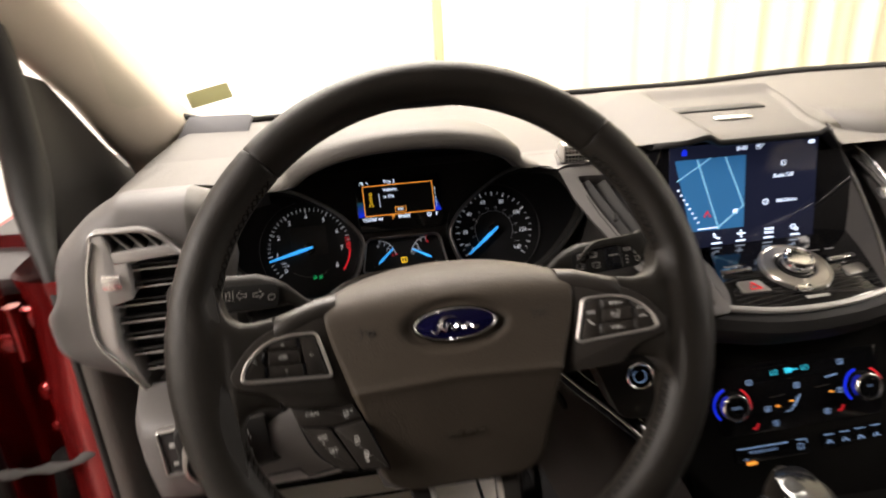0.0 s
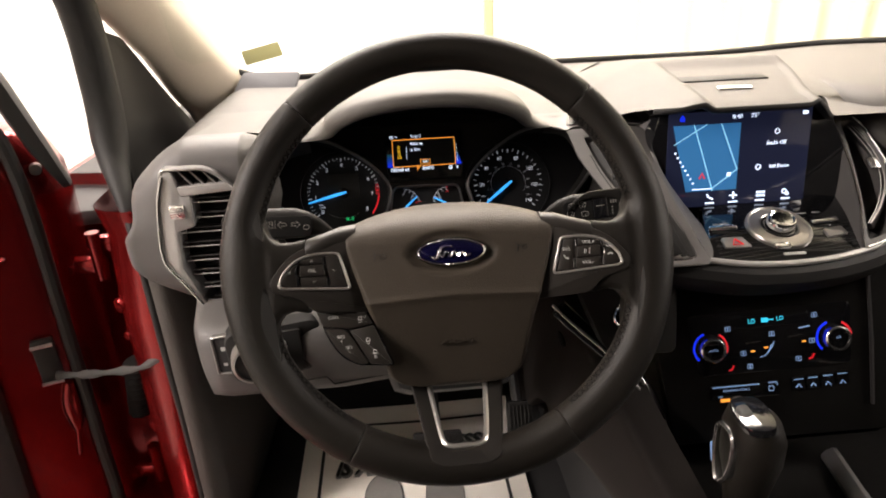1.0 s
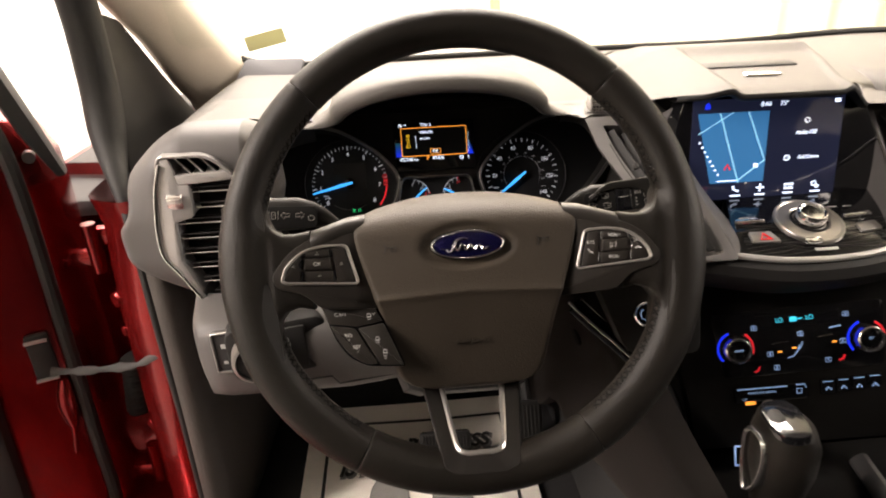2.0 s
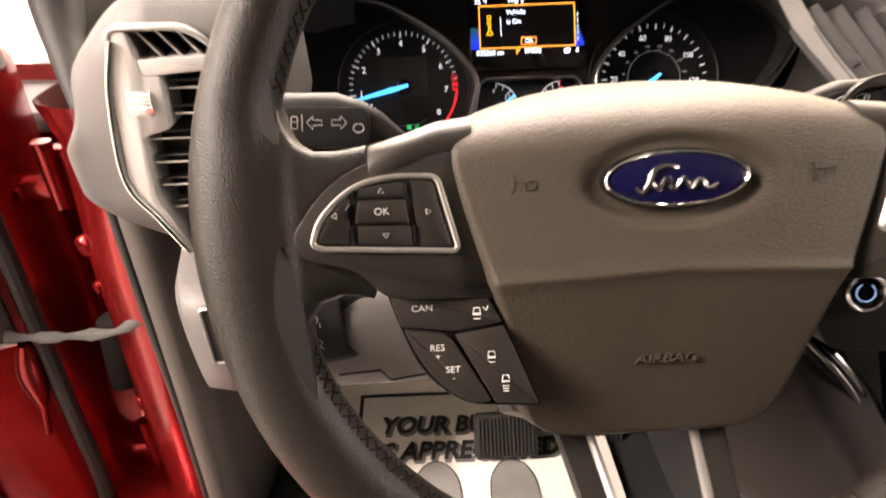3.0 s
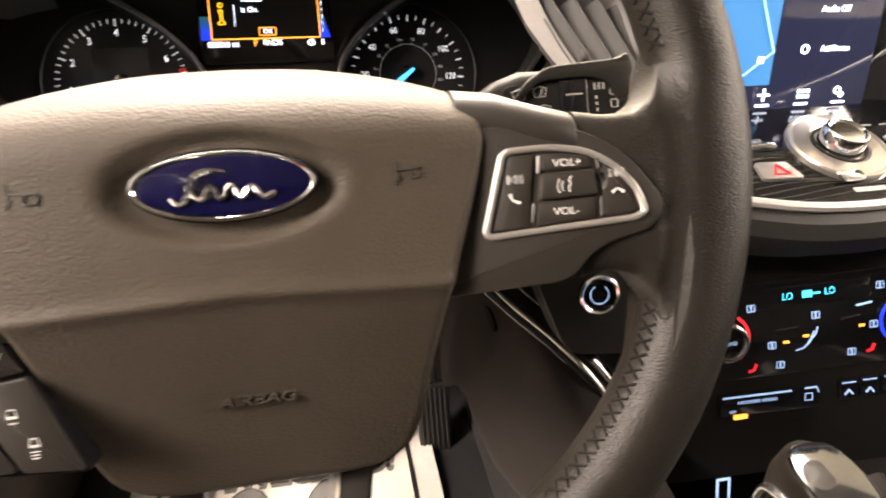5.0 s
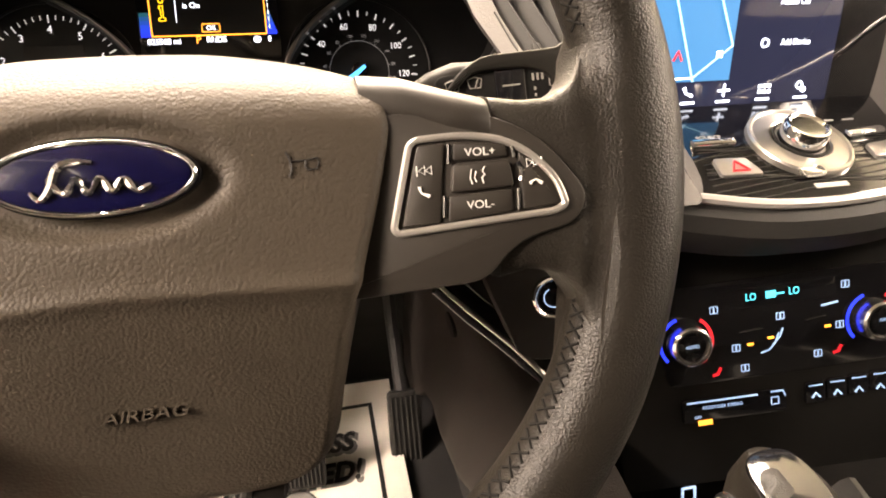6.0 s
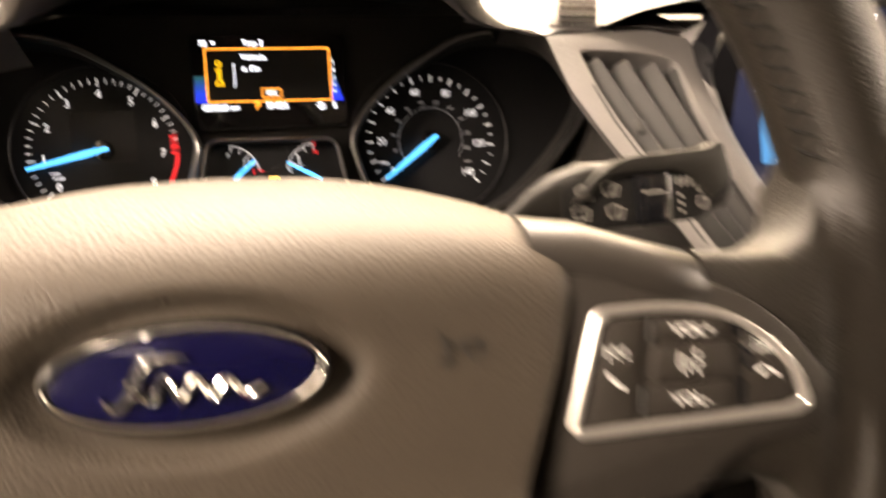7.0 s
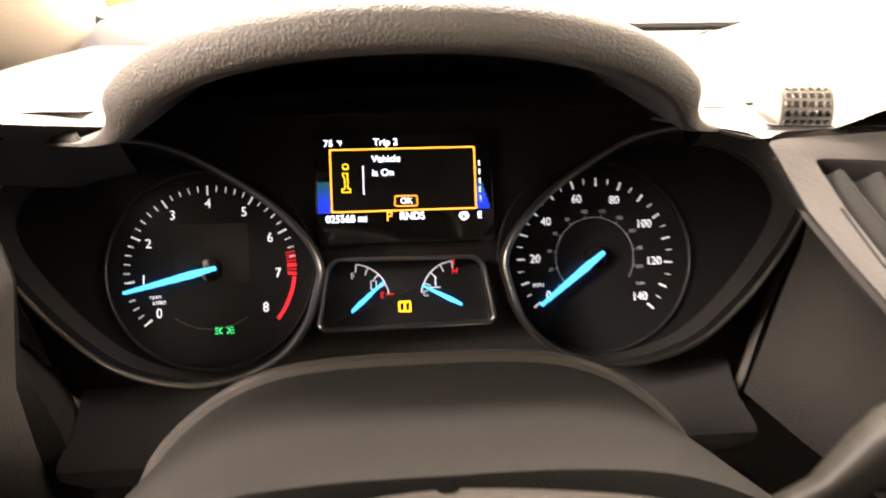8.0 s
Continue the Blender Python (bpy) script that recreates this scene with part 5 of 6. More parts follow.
# ---- touch screen ----
SCREEN = pose(0.381, 0.240, 1.008, 82)
screen = thing("touch_screen", "lit touch screen showing a blue map in gloss black surround", "touch screen", SCREEN)
part("surround", Geo().plate(rounded([(-0.100, 0.070), (0.104, 0.072), (0.129, 0.019), (0.148, -0.018), (0.166, -0.072), (-0.050, -0.074), (-0.068, -0.049), (-0.099, -0.008), (-0.112, 0.024)], 0.008), -0.03, 0.0, 0.001), GLOSS, screen, "gloss black surround")
part("panel", Geo().plate(rect(-0.092, -0.057, 0.089, 0.060, 0.002), -0.002, 0.0012, 0.0004), SCREENGLASS, screen, "dark navy screen")
part("map", Geo().plate(rounded([(-0.086, 0.045), (-0.001, 0.045), (-0.001, -0.037), (-0.066, -0.037)], 0.0005, 1), 0.0008, 0.0016, 0), MAPBLUE, screen, "blue map field")
r = Geo()
for pts, wd in ((((-0.060, 0.045), (-0.032, -0.037)), 0.0009), (((-0.026, 0.045), (-0.002, -0.012)), 0.0009), (((-0.084, 0.022), (-0.044, 0.045)), 0.0007), (((-0.032, -0.034), (-0.002, -0.012)), 0.0009)):
    r.tube([(x, y, 0.0018) for x, y in pts], wd, 4)
part("map_road", r, MAPROAD, screen, "pale map roads", kind="stuff")
w = Geo()
for k in range(8):
    w.box((-0.082 + 0.0035 * k, 0.012 - 0.0055 * k, 0.0019), (0.0022, 0.0022, 0.0004), 0.0002)
w.box((-0.012, -0.018, 0.0019), (0.005, 0.005, 0.0004), 0.0003)
w.box((-0.045, -0.0345, 0.0019), (0.026, 0.0012, 0.0004), 0.0001)
for words, x, y, size, wide in (("75\u00b0", 0.016, 0.0525, 0.0052, 1.0), ("8:40", -0.006, 0.0525, 0.0052, 1.0), ("Audio Off", 0.046, 0.018, 0.0050, 0.9), ("Add Device", 0.052, -0.011, 0.0046, 0.85)):
    part("word", Geo().text(words, x, y, 0.0017, size, 0.0002, wide=wide), SCREENWHITE, screen)
ring_symbol(w, 0.0255, -0.011, 0.0017, 0.0030, None, 14, 0.0006)
ring_symbol(w, 0.046, 0.032, 0.0017, 0.0028, None, 14, 0.0004)
w.tube([(-0.038, -0.0415, 0.0018), (-0.036, -0.0458, 0.0018), (-0.031, -0.0478, 0.0018)], [0.0014, 0.0008, 0.0014], 5)
w.tube([(-0.004, -0.0495, 0.0018), (-0.004, -0.0400, 0.0018)], 0.0008, 5)
w.tube([(-0.0088, -0.0448, 0.0018), (0.0008, -0.0448, 0.0018)], 0.0008, 5)
for k in range(6):
    w.box((0.0275 + 0.004 * (k % 3), -0.0430 - 0.0042 * (k // 3), 0.0017), (0.0028, 0.0028, 0.0004), 0.0003)
ring_symbol(w, 0.0625, -0.0435, 0.0017, 0.0026, None, 14, 0.0006)
ring_symbol(w, 0.0665, -0.0470, 0.0017, 0.0018, None, 12, 0.0006)
for x in (-0.034, -0.004, 0.031, 0.065):
    w.box((x, -0.0530, 0.0017), (0.012, 0.0018, 0.0003), 0.0001)
w.box((0.080, 0.0530, 0.0017), (0.0070, 0.0040, 0.0004), 0.0003)
part("screen_symbol", w, SCREENWHITE, screen, "white symbols and dots", kind="stuff")
part("position_arrow", Geo().tube([(-0.0500, -0.0215, 0.002), (-0.0465, -0.0145, 0.002), (-0.0430, -0.0215, 0.002)], 0.0010, 4), LITRED, screen, "red position arrow")
part("home_sign", Geo().plate(rounded([(-0.078, 0.050), (-0.072, 0.050), (-0.072, 0.054), (-0.075, 0.0575), (-0.078, 0.054)], 0.0004, 1), 0.0010, 0.0018, 0), LITBLUE, screen, "blue house sign")

# ---- media panel under the screen ----
MEDIA = pose(0.385, 0.170, 0.934, 17)
media = thing("media_panel", "gloss black media panel with large silver knob and chrome keys", "control panel", MEDIA)
edge = rounded([(-0.050, 0.072), (0.150, 0.072), (0.156, 0.020), (0.145, -0.016), (0.128, -0.030), (0.099, -0.039), (0.060, -0.047), (0.012, -0.0505), (-0.036, -0.0475), (-0.078, -0.036), (-0.118, -0.024), (-0.118, -0.008), (-0.070, 0.010)], [0.01, 0.01, 0.02, 0.012, 0.012, 0.02, 0.03, 0.03, 0.02, 0.02, 0.004, 0.004, 0.01], 5)
part("panel", Geo().plate(inset(edge, 0.004), -0.020, 0.0, 0.002), GLOSS, media, "gloss black panel with wavy grain")
part("silver_edge", Geo().tube([(x, y, 0.0) for x, y in edge if y < -0.012], 0.0036, 8), VENTSILVER, media, "satin silver front edge")
part("lower_lip", Geo().loft([[(x * s, y * s - d, z) for x, y in edge] for s, d, z in ((1.0, 0.002, -0.003), (1.03, 0.009, -0.006), (1.04, 0.014, -0.016), (1.02, 0.012, -0.034), (0.96, 0.0, -0.052))], True), RUBBER, media, "dark grained lip under the panel")
disc = lambda cx, cy, keys, n=44: [[(x, y, z) for x, y in ellipse(cx, cy, rr, rr, n)] for rr, z in keys]
knob = part("knob", Geo().loft(disc(0.024, 0.010, ((0.0375, -0.002), (0.0375, 0.0040), (0.0365, 0.0056), (0.0350, 0.0056), (0.0335, 0.0046), (0.0300, 0.0050), (0.0225, 0.0056), (0.0205, 0.0040), (0.0150, 0.0035))), True, False, True), BRIGHT, media, "wide satin silver knob ring", angle=25)
part("knob_ring", Geo().loft(disc(0.024, 0.010, ((0.0205, 0.003), (0.0200, 0.0062), (0.0185, 0.0062), (0.0180, 0.003))), True), BLACK, knob, "dark joint round the cap")
part("knob_cap", Geo().loft(disc(0.024, 0.010, ((0.0165, 0.003), (0.0160, 0.016), (0.0150, 0.0180), (0.0135, 0.0182), (0.0118, 0.0168))), True, False, True), CHROME, knob, "chrome cap with dished top", angle=25)
# Chrome plate set on the ring as its glint.
part("knob_shine", Geo().plate(rect(0.002, -0.028, 0.020, -0.020, 0.002), 0.003, 0.0064, 0.0008), CHROME, knob, "small chrome plate as a shine on the ring")
for x, y, a in ((-0.042, 0.016, 0), (0.086, 0.017, 5)):
    part("chrome_key", Geo().box((0, 0, 0), (0.034, 0.007, 0.006), 0.002, pose(x, y, 0.002, 0, 0, a)), CHROME, media, "slim chrome key")
part("hazard_key", Geo().plate(rounded([(-0.054, -0.019), (-0.022, -0.020), (-0.027, -0.002), (-0.052, -0.001)], 0.003), -0.002, 0.003, 0.001), SILVER, media, "silver key with red triangle")
part("hazard_triangle", Geo().tube([(-0.044, -0.016, 0.0034), (-0.032, -0.016, 0.0034), (-0.038, -0.006, 0.0034)], 0.0011, 5, closed=True), LITRED, media, "red triangle")
part("silver_key", Geo().plate(rounded([(0.074, -0.012), (0.101, -0.009), (0.100, 0.006), (0.076, 0.003)], 0.003), -0.002, 0.003, 0.001), SILVER, media, "small silver key")
wm = Geo().text("SOURCE", -0.040, 0.0250, 0.0004, 0.0035, 0.0002, wide=1.1)
wm.box((0.022, -0.034, 0.0003), (0.026, 0.0045, 0.0004), 0.0001)
for x in (0.068, 0.086, 0.060):
    wm.box((x, 0.036, 0.0003), (0.010, 0.0014, 0.0004), 0.0001)
part("panel_print", wm, WHITEINK, media, "white printed words", kind="stuff")
grain = Geo()
for k in range(16):
    y = -0.036 + 0.0034 * k
    grain.tube([(x, y + 0.004 * math.sin(38 * x + k * 0.8), -0.0001) for x in np.linspace(-0.066 + 0.0007 * k, 0.118, 40)], 0.0006, 4)
part("wood_grain", grain, RUBBER, media, "grey wavy lines", kind="stuff")

# ---- climate panel ----
CLIMATE = pose(0.394, 0.124, 0.806, 69, -6, -7) @ Matrix.Diagonal((0.785, 0.785, 0.785, 1))
climate = thing("climate_panel", "black climate control panel with two dials and lit symbols", "control panel", CLIMATE)
part("panel", Geo().plate(rounded([(-0.180, 0.120), (0.180, 0.120), (0.180, -0.14), (-0.160, -0.14)], 0.012), -0.03, 0.0, 0.002), DULL, climate, "black panel")
part("gloss_strip", Geo().plate(rounded([(-0.125, 0.062), (0.118, 0.062), (0.112, -0.034), (-0.112, -0.036)], 0.010), -0.01, 0.0016, 0.001), GLOSS, climate, "gloss black control field")
part("side_strip", Geo().tube([(0.146, 0.110, 0.002), (0.143, 0.0, 0.003), (0.137, -0.10, 0.002)], 0.003, 6), DARKTRIM, climate)
for cx, a0, a1 in ((-0.092, 55, -20), (0.090, 60, 5)):
    d = part("dial", Geo().loft([[(x, y, z) for x, y in ellipse(cx, 0.008, rr, rr, 36)] for rr, z in ((0.0195, 0.0), (0.0190, 0.016), (0.0170, 0.018), (0.0150, 0.018), (0.0140, 0.0155))], True, False, False), BRUSHED, climate, "silver-rimmed temperature dial")
    part("dial_cap", Geo().plate(ellipse(cx, 0.008, 0.0142, 0.0142, 32), 0.0, 0.0158, 0.001), GLOSS, d)
    part("dial_word", Geo().text("AUTO", cx, 0.008, 0.0160, 0.0034, 0.0002) if cx < 0 else Geo().text("A/C", cx, 0.010, 0.0160, 0.0030, 0.0002), PALEBLUE, d)
    b = Geo()
    arc_band(b, cx, 0.008, 0.0235, 0.0265, 110, 222, 0.0024)
    part("blue_arc", b, LITBLUE, climate, "glowing blue arc")
    b = Geo()
    arc_band(b, cx, 0.008, 0.0235, 0.0265, a0, a1, 0.0024)
    part("red_arc", b, LITRED, climate, "glowing red arc")
part("readout", Geo().plate(rect(-0.060, 0.034, 0.055, 0.054, 0.003), 0.0008, 0.0020, 0.0003), GLOSS, climate)
part("readout_text", Geo().text("LO", -0.028, 0.0440, 0.0022, 0.0075, 0.0002, wide=0.8).text("LO", 0.014, 0.0450, 0.0022, 0.0075, 0.0002, wide=0.8).box((-0.0085, 0.0445, 0.0021), (0.010, 0.0070, 0.0004), 0.0003).box((0.0005, 0.0445, 0.0021), (0.008, 0.0018, 0.0004), 0.0003), CYAN, climate, "cyan letters LO")
p = Geo()
p.tube([(-0.002, 0.006, 0.002), (-0.006, -0.004, 0.002), (-0.012, -0.010, 0.002), (-0.020, -0.012, 0.002)], 0.0007, 4)
p.tube([(0.002, 0.010, 0.002), (-0.001, 0.002, 0.002), (-0.008, -0.005, 0.002)], 0.0007, 4)
for x, y in ((-0.064, 0.036), (0.064, 0.045), (-0.036, -0.025), (0.036, -0.020), (-0.044, -0.004), (0.000, 0.022), (0.058, 0.006)):
    p.rim(rect(x - 0.004, y - 0.0036, x + 0.004, y + 0.0036, 0.001), 0.0008, 0.0014, 0.0020, 0.0001)
    p.box((x, y, 0.0018), (0.0016, 0.005, 0.0004), 0.0001)
p.tube([(0.040, 0.027, 0.002), (0.056, 0.029, 0.002)], 0.0011, 4)
part("lit_symbol", p, PALEBLUE, climate, "pale blue lit symbols", kind="stuff")
part("amber_light", Geo().box((-0.030, -0.002, 0.002), (0.006, 0.0024, 0.0004), 0.0003).box((-0.010, 0.002, 0.002), (0.006, 0.0024, 0.0004), 0.0003).box((0.046, 0.006, 0.002), (0.006, 0.0024, 0.0004), 0.0003).box((-0.078, -0.0745, 0.0024), (0.014, 0.0050, 0.0004), 0.0003), ORANGE, climate, "small amber lights", kind="stuff")
for x, y in ((-0.064, -0.025), (0.055, -0.018)):
    part("seat_symbol", Geo().tube([(x - 0.004, y - 0.0035, 0.002), (x + 0.001, y - 0.0025, 0.002), (x + 0.004, y + 0.0035, 0.002)], 0.0014, 5), LITRED, climate, "red heated seat symbol")
for (x0, y0), (x1, y1) in (((-0.040, 0.011), (-0.018, 0.0125)), ((0.024, 0.015), (0.044, 0.017))):
    part("chrome_line", Geo().tube([(x0, y0, 0.002), (x1, y1, 0.002)], 0.0008, 5), BRUSHED, climate)
sw = part("airbag_lamp_panel", Geo().plate(rect(-0.100, -0.074, 0.004, -0.050, 0.004), -0.004, 0.0018, 0.001), GLOSS, climate, "passenger airbag lamp row")
part("lit_line", Geo().box((-0.060, -0.0535, 0.002), (0.070, 0.0018, 0.0004), 0.0002).text("PASSENGER AIRBAG", -0.060, -0.0600, 0.002, 0.0034, 0.0002, wide=0.95).text("OFF", -0.085, -0.0690, 0.002, 0.003, 0.0002), PALEBLUE, sw, "pale blue words PASSENGER AIRBAG")
part("lit_hook", Geo().tube([(-0.012, -0.0525, 0.002), (0.000, -0.0525, 0.002), (0.002, -0.058, 0.002)], 0.0009, 4).rim(rect(-0.012, -0.066, -0.004, -0.058, 0.001), 0.0008, 0.0014, 0.0022, 0.0001), PALEBLUE, sw)
for k in range(4):
    x = 0.022 + 0.0215 * k
    key = part("key", Geo().plate(rect(x, -0.070 + 0.002 * k, x + 0.020, -0.048 + 0.001 * k, 0.003), -0.004, 0.0030, 0.001), GLOSS, climate)
    part("lit_mark", Geo().box((x + 0.010, -0.0515 + 0.001 * k, 0.0034), (0.014, 0.0012, 0.0004), 0.0002).tube([(x + 0.006, -0.064, 0.0034), (x + 0.010, -0.059, 0.0034), (x + 0.014, -0.064, 0.0034)], 0.0009, 4), PALEBLUE, key)

# starter button
starter = thing("starter_button", "round black starter button in chrome ring", "button", pose(0.211, 0.134, 0.861, 70, 0, -8))
part("plate", Geo().plate(rounded([(-0.055, 0.035), (0.060, 0.035), (0.06, -0.045), (-0.02, -0.045)], 0.012), -0.05, -0.002, 0.002), BLACK, starter)
part("ring", Geo().rim(ellipse(0, 0, 0.0140, 0.0140, 36), 0.0024, -0.004, 0.006, 0.0012), BRUSHED, starter, "chrome ring")
cap = part("cap", Geo().plate(ellipse(0, 0, 0.0117, 0.0117, 32), -0.004, 0.003, 0.001), GLOSS, starter)
part("lit_arc", Geo().tube([(*polar(0, 0, 0.0065, a), 0.0033) for a in np.linspace(120, 420, 20)], 0.0004, 4), PALEBLUE, cap)

# ---- lower dash, footwell, console ----
KNEE = Matrix.Translation((0, 0, -0.010)) @ END
knee = thing("knee_panel", "grey lower dash panel under the steering column", "panel", kind="structure")
rows = []
for x, back, low in ((-0.318, 0.06, 0.03), (-0.313, 0.025, 0.01), (-0.302, 0.006, 0.0), (-0.28, 0.0, 0.0), (-0.2, 0.0, 0.0), (-0.13, 0.0, 0.0), (-0.02, 0.02, 0.0), (0.035, 0.04, 0.0), (0.045, 0.08, 0.0)):
    rows.append([(x, y + back, z + low * (0.9 - z) * 6) for y, z in smooth_line([(0.27, 0.862), (0.225, 0.850), (0.207, 0.835), (0.205, 0.800), (0.210, 0.765), (0.222, 0.742), (0.26, 0.728), (0.36, 0.720)], 30, False)])
part("panel", placed(Geo().loft(rows, False), KNEE), DASHLOW, knee, "smooth grey panel", world=True, angle=60)
part("panel_joint", placed(Geo().tube([(-0.185, 0.206, 0.768), (-0.150, 0.2045, 0.772), (-0.142, 0.2085, 0.757), (-0.06, 0.228, 0.754), (0.02, 0.245, 0.752)], 0.0012, 5), KNEE), BLACK, knee, "dark panel joint", world=True)

lights = thing("headlamp_switch", "round headlamp switch with silver rim in dark housing", "switch", KNEE @ pose(-0.223, 0.200, 0.819, 86, 0, 12))
part("housing", Geo().plate(rounded([(-0.045, 0.034), (0.074, 0.036), (0.070, -0.034), (-0.040, -0.036)], 0.018, 6), -0.03, 0.004, 0.004), RUBBER, lights, "dark grey housing")
kn = part("dial", Geo().loft([[(x, y, z) for x, y in ellipse(-0.012, 0.0, rr, rr, 40)] for rr, z in ((0.0275, 0.0), (0.0265, 0.022), (0.0255, 0.026), (0.0225, 0.027), (0.0215, 0.0245))], True), BRIGHT, lights, "silver-rimmed dial")
part("dial_cap", Geo().plate(ellipse(-0.012, 0, 0.0218, 0.0218, 36), 0.0, 0.0250, 0.001), DARKTRIM, kn)
mk = Geo().box((-0.012, 0.0, 0.0254), (0.007, 0.002, 0.0003), 0.0001)
for a in (60, 85, 110, 135):
    x, y = polar(-0.012, 0, 0.0165, a)
    mk.box((x, y, 0.0254), (0.003, 0.0018, 0.0003), 0.0001)
part("printing", mk, WHITEINK, kn)
part("side_keys", Geo().plate(rect(0.017, -0.028, 0.048, 0.028, 0.004), 0.0, 0.008, 0.0015), BLACK, lights)
part("side_printing", Geo().tube([(0.027 + 0.001 * (k % 2), 0.016 - 0.003 * k, 0.0084) for k in range(3)], 0.0006, 4).tube([(0.029, 0.009 - 0.002 * k, 0.0084) for k in range(3)], 0.0006, 4).tube([(0.027 + 0.002 * (k % 2), -0.006 - 0.003 * k, 0.0084) for k in range(4)], 0.0006, 4), WHITEINK, lights)

dim = thing("dimmer_switch", "small black rocker switch with silver edge on lower dash", "switch", KNEE @ pose(-0.278, 0.2045, 0.815, 88, 0, 2))
part("frame", Geo().rim(rounded([(-0.008, 0.030), (0.040, 0.034), (0.040, -0.026), (-0.006, -0.024)], 0.004), 0.003, -0.004, 0.004, 0.001), SILVER, dim, "thin silver frame")
part("rocker", Geo().plate(rounded([(-0.005, 0.027), (0.037, 0.031), (0.037, -0.023), (-0.003, -0.021)], 0.003), -0.004, 0.002, 0.001), DARKTRIM, dim)
part("printing", Geo().box((0.006, 0.012, 0.0024), (0.006, 0.006, 0.0003), 0.0002).box((0.006, -0.010, 0.0024), (0.005, 0.004, 0.0003), 0.0002), WHITEINK, dim)

# car floor, toe board and side trims
car_floor = thing("car_floor", "dark carpeted footwell floor", "car floor", kind="structure")
part("carpet", Geo().box((0.36, -0.5, 0.385), (1.52, 2.3, 0.02), 0.004), CARPET, car_floor, "dark carpet", world=True)
part("toe_board", Geo().loft([[(-0.46, 0.60, 0.39), (0.9, 0.60, 0.39)], [(-0.46, 0.72, 0.46), (0.9, 0.72, 0.46)], [(-0.46, 0.90, 0.80), (0.9, 0.90, 0.80)], [(-0.46, 0.90, 1.0), (0.9, 0.90, 1.0)]], False), CARPET, car_floor, "carpeted toe board", world=True)

mat_m = pose(-0.050, 0.330, 0.400)
paper = thing("paper_floor_mat", "printed paper floor mat lying on the carpet", "floor mat", mat_m)
hump = lambda x, y: 0.002 + 0.0025 * math.sin(17 * x + 5 * y) * math.sin(11 * y - 3) + 0.030 * ease((y - 0.20) / 0.09)
gx, gy = np.linspace(-0.205, 0.200, 36), np.linspace(-0.32, 0.245, 46)
sheet = Geo()
sheet.grid(lambda x, y: (x, y, hump(x, y) + 0.0006), gx, gy)
sheet.grid(lambda x, y: (x, y, hump(x, y)), gx, gy)
part("sheet", sheet, PAPER, paper, "creased white paper", angle=60)


def laid(g, raise_by=0.0012):
    g.v = [(x, y, hump(x, y) + raise_by + z) for x, y, z in g.v]
    return g


fr = Geo()
for x0, y0, x1, y1 in ((-0.170, 0.205, 0.168, 0.211), (-0.170, -0.28, -0.164, 0.205), (0.162, -0.28, 0.168, 0.205)):
    n = 24
    fr.grid(lambda x, y: (x, y, 0.0), np.linspace(x0, x1, n if x1 - x0 > 0.1 else 2), np.linspace(y0, y1, n if y1 - y0 > 0.1 else 2))
part("border", laid(fr), INK, paper, "black border line")
for words, y in (("YOUR BUSINESS", 0.140), ("IS APPRECIATED!", 0.088)):
    line = part("print_line", laid(Geo().text(words, -0.002, y, 0, 0.034, 0.0001, wide=0.80, slant=0.25, bold=0.05), 0.0018), INK, paper, "bold black printed words")
    part("print_shadow", laid(Geo().text(words, 0.001, y - 0.004, 0, 0.034, 0.0001, wide=0.80, slant=0.25, bold=0.11), 0.0013), INKGREY, line, "grey shadow of the words")
for s in (-1, 1):
    sole = smooth_line([(s * x, y) for x, y in ((0.045, 0.068), (0.070, 0.062), (0.085, 0.030), (0.084, -0.02), (0.070, -0.07), (0.074, -0.11), (0.066, -0.14), (0.040, -0.14), (0.030, -0.11), (0.028, -0.06), (0.020, -0.01), (0.024, 0.04))], 48)
    sg = Geo()
    mid = np.mean(sole, 0)
    sg.loft([[(*(mid + (p - mid) * k), 0.0) for p in sole] for k in (1.0, 0.8, 0.6, 0.4, 0.2, 0.02)], True)
    part("shoe_print", laid(sg), INKGREY, paper, "grey shoe sole print")
    part("shoe_print_edge", laid(Geo().tube([(x, y, 0) for x, y in sole], 0.0009, 4, closed=True), 0.0012), INK, paper)

# pedals
brake = thing("brake_pedal", "black ribbed rubber brake pedal on steel arm", "pedal", pose(-0.002, 0.400, 0.447, 62))
part("pad", Geo().plate(rect(-0.045, -0.032, 0.045, 0.032, 0.008), -0.012, 0.0, 0.003), RUBBER, brake, "rubber pad")
for k in range(15):
    part("rib", Geo().box((-0.038 + 0.0054 * k, 0, 0.0005), (0.0026, 0.054, 0.003), 0.0008), BLACK, brake)
part("arm", Geo().tube([(0, 0.02, -0.012), (0, 0.06, -0.04), (0, 0.20, -0.07), (0, 0.34, -0.05)], 0.008, 8), DARKTRIM, brake)
gas = thing("accelerator_pedal", "narrow black ribbed accelerator pedal", "pedal", pose(0.157, 0.450, 0.440, 62))
part("pad", Geo().plate(rounded([(-0.024, -0.075), (0.020, -0.075), (0.026, 0.048), (-0.022, 0.048)], 0.008), -0.014, 0.0, 0.003), RUBBER, gas, "ribbed pad")
for k in range(6):
    part("rib", Geo().box((-0.017 + 0.007 * k, -0.012, 0.0005), (0.003, 0.105, 0.003), 0.0008), BLACK, gas)
part("arm", Geo().tube([(0, 0.04, -0.014), (0.0, 0.14, -0.06), (0.0, 0.30, -0.08)], 0.010, 8), DARKTRIM, gas)

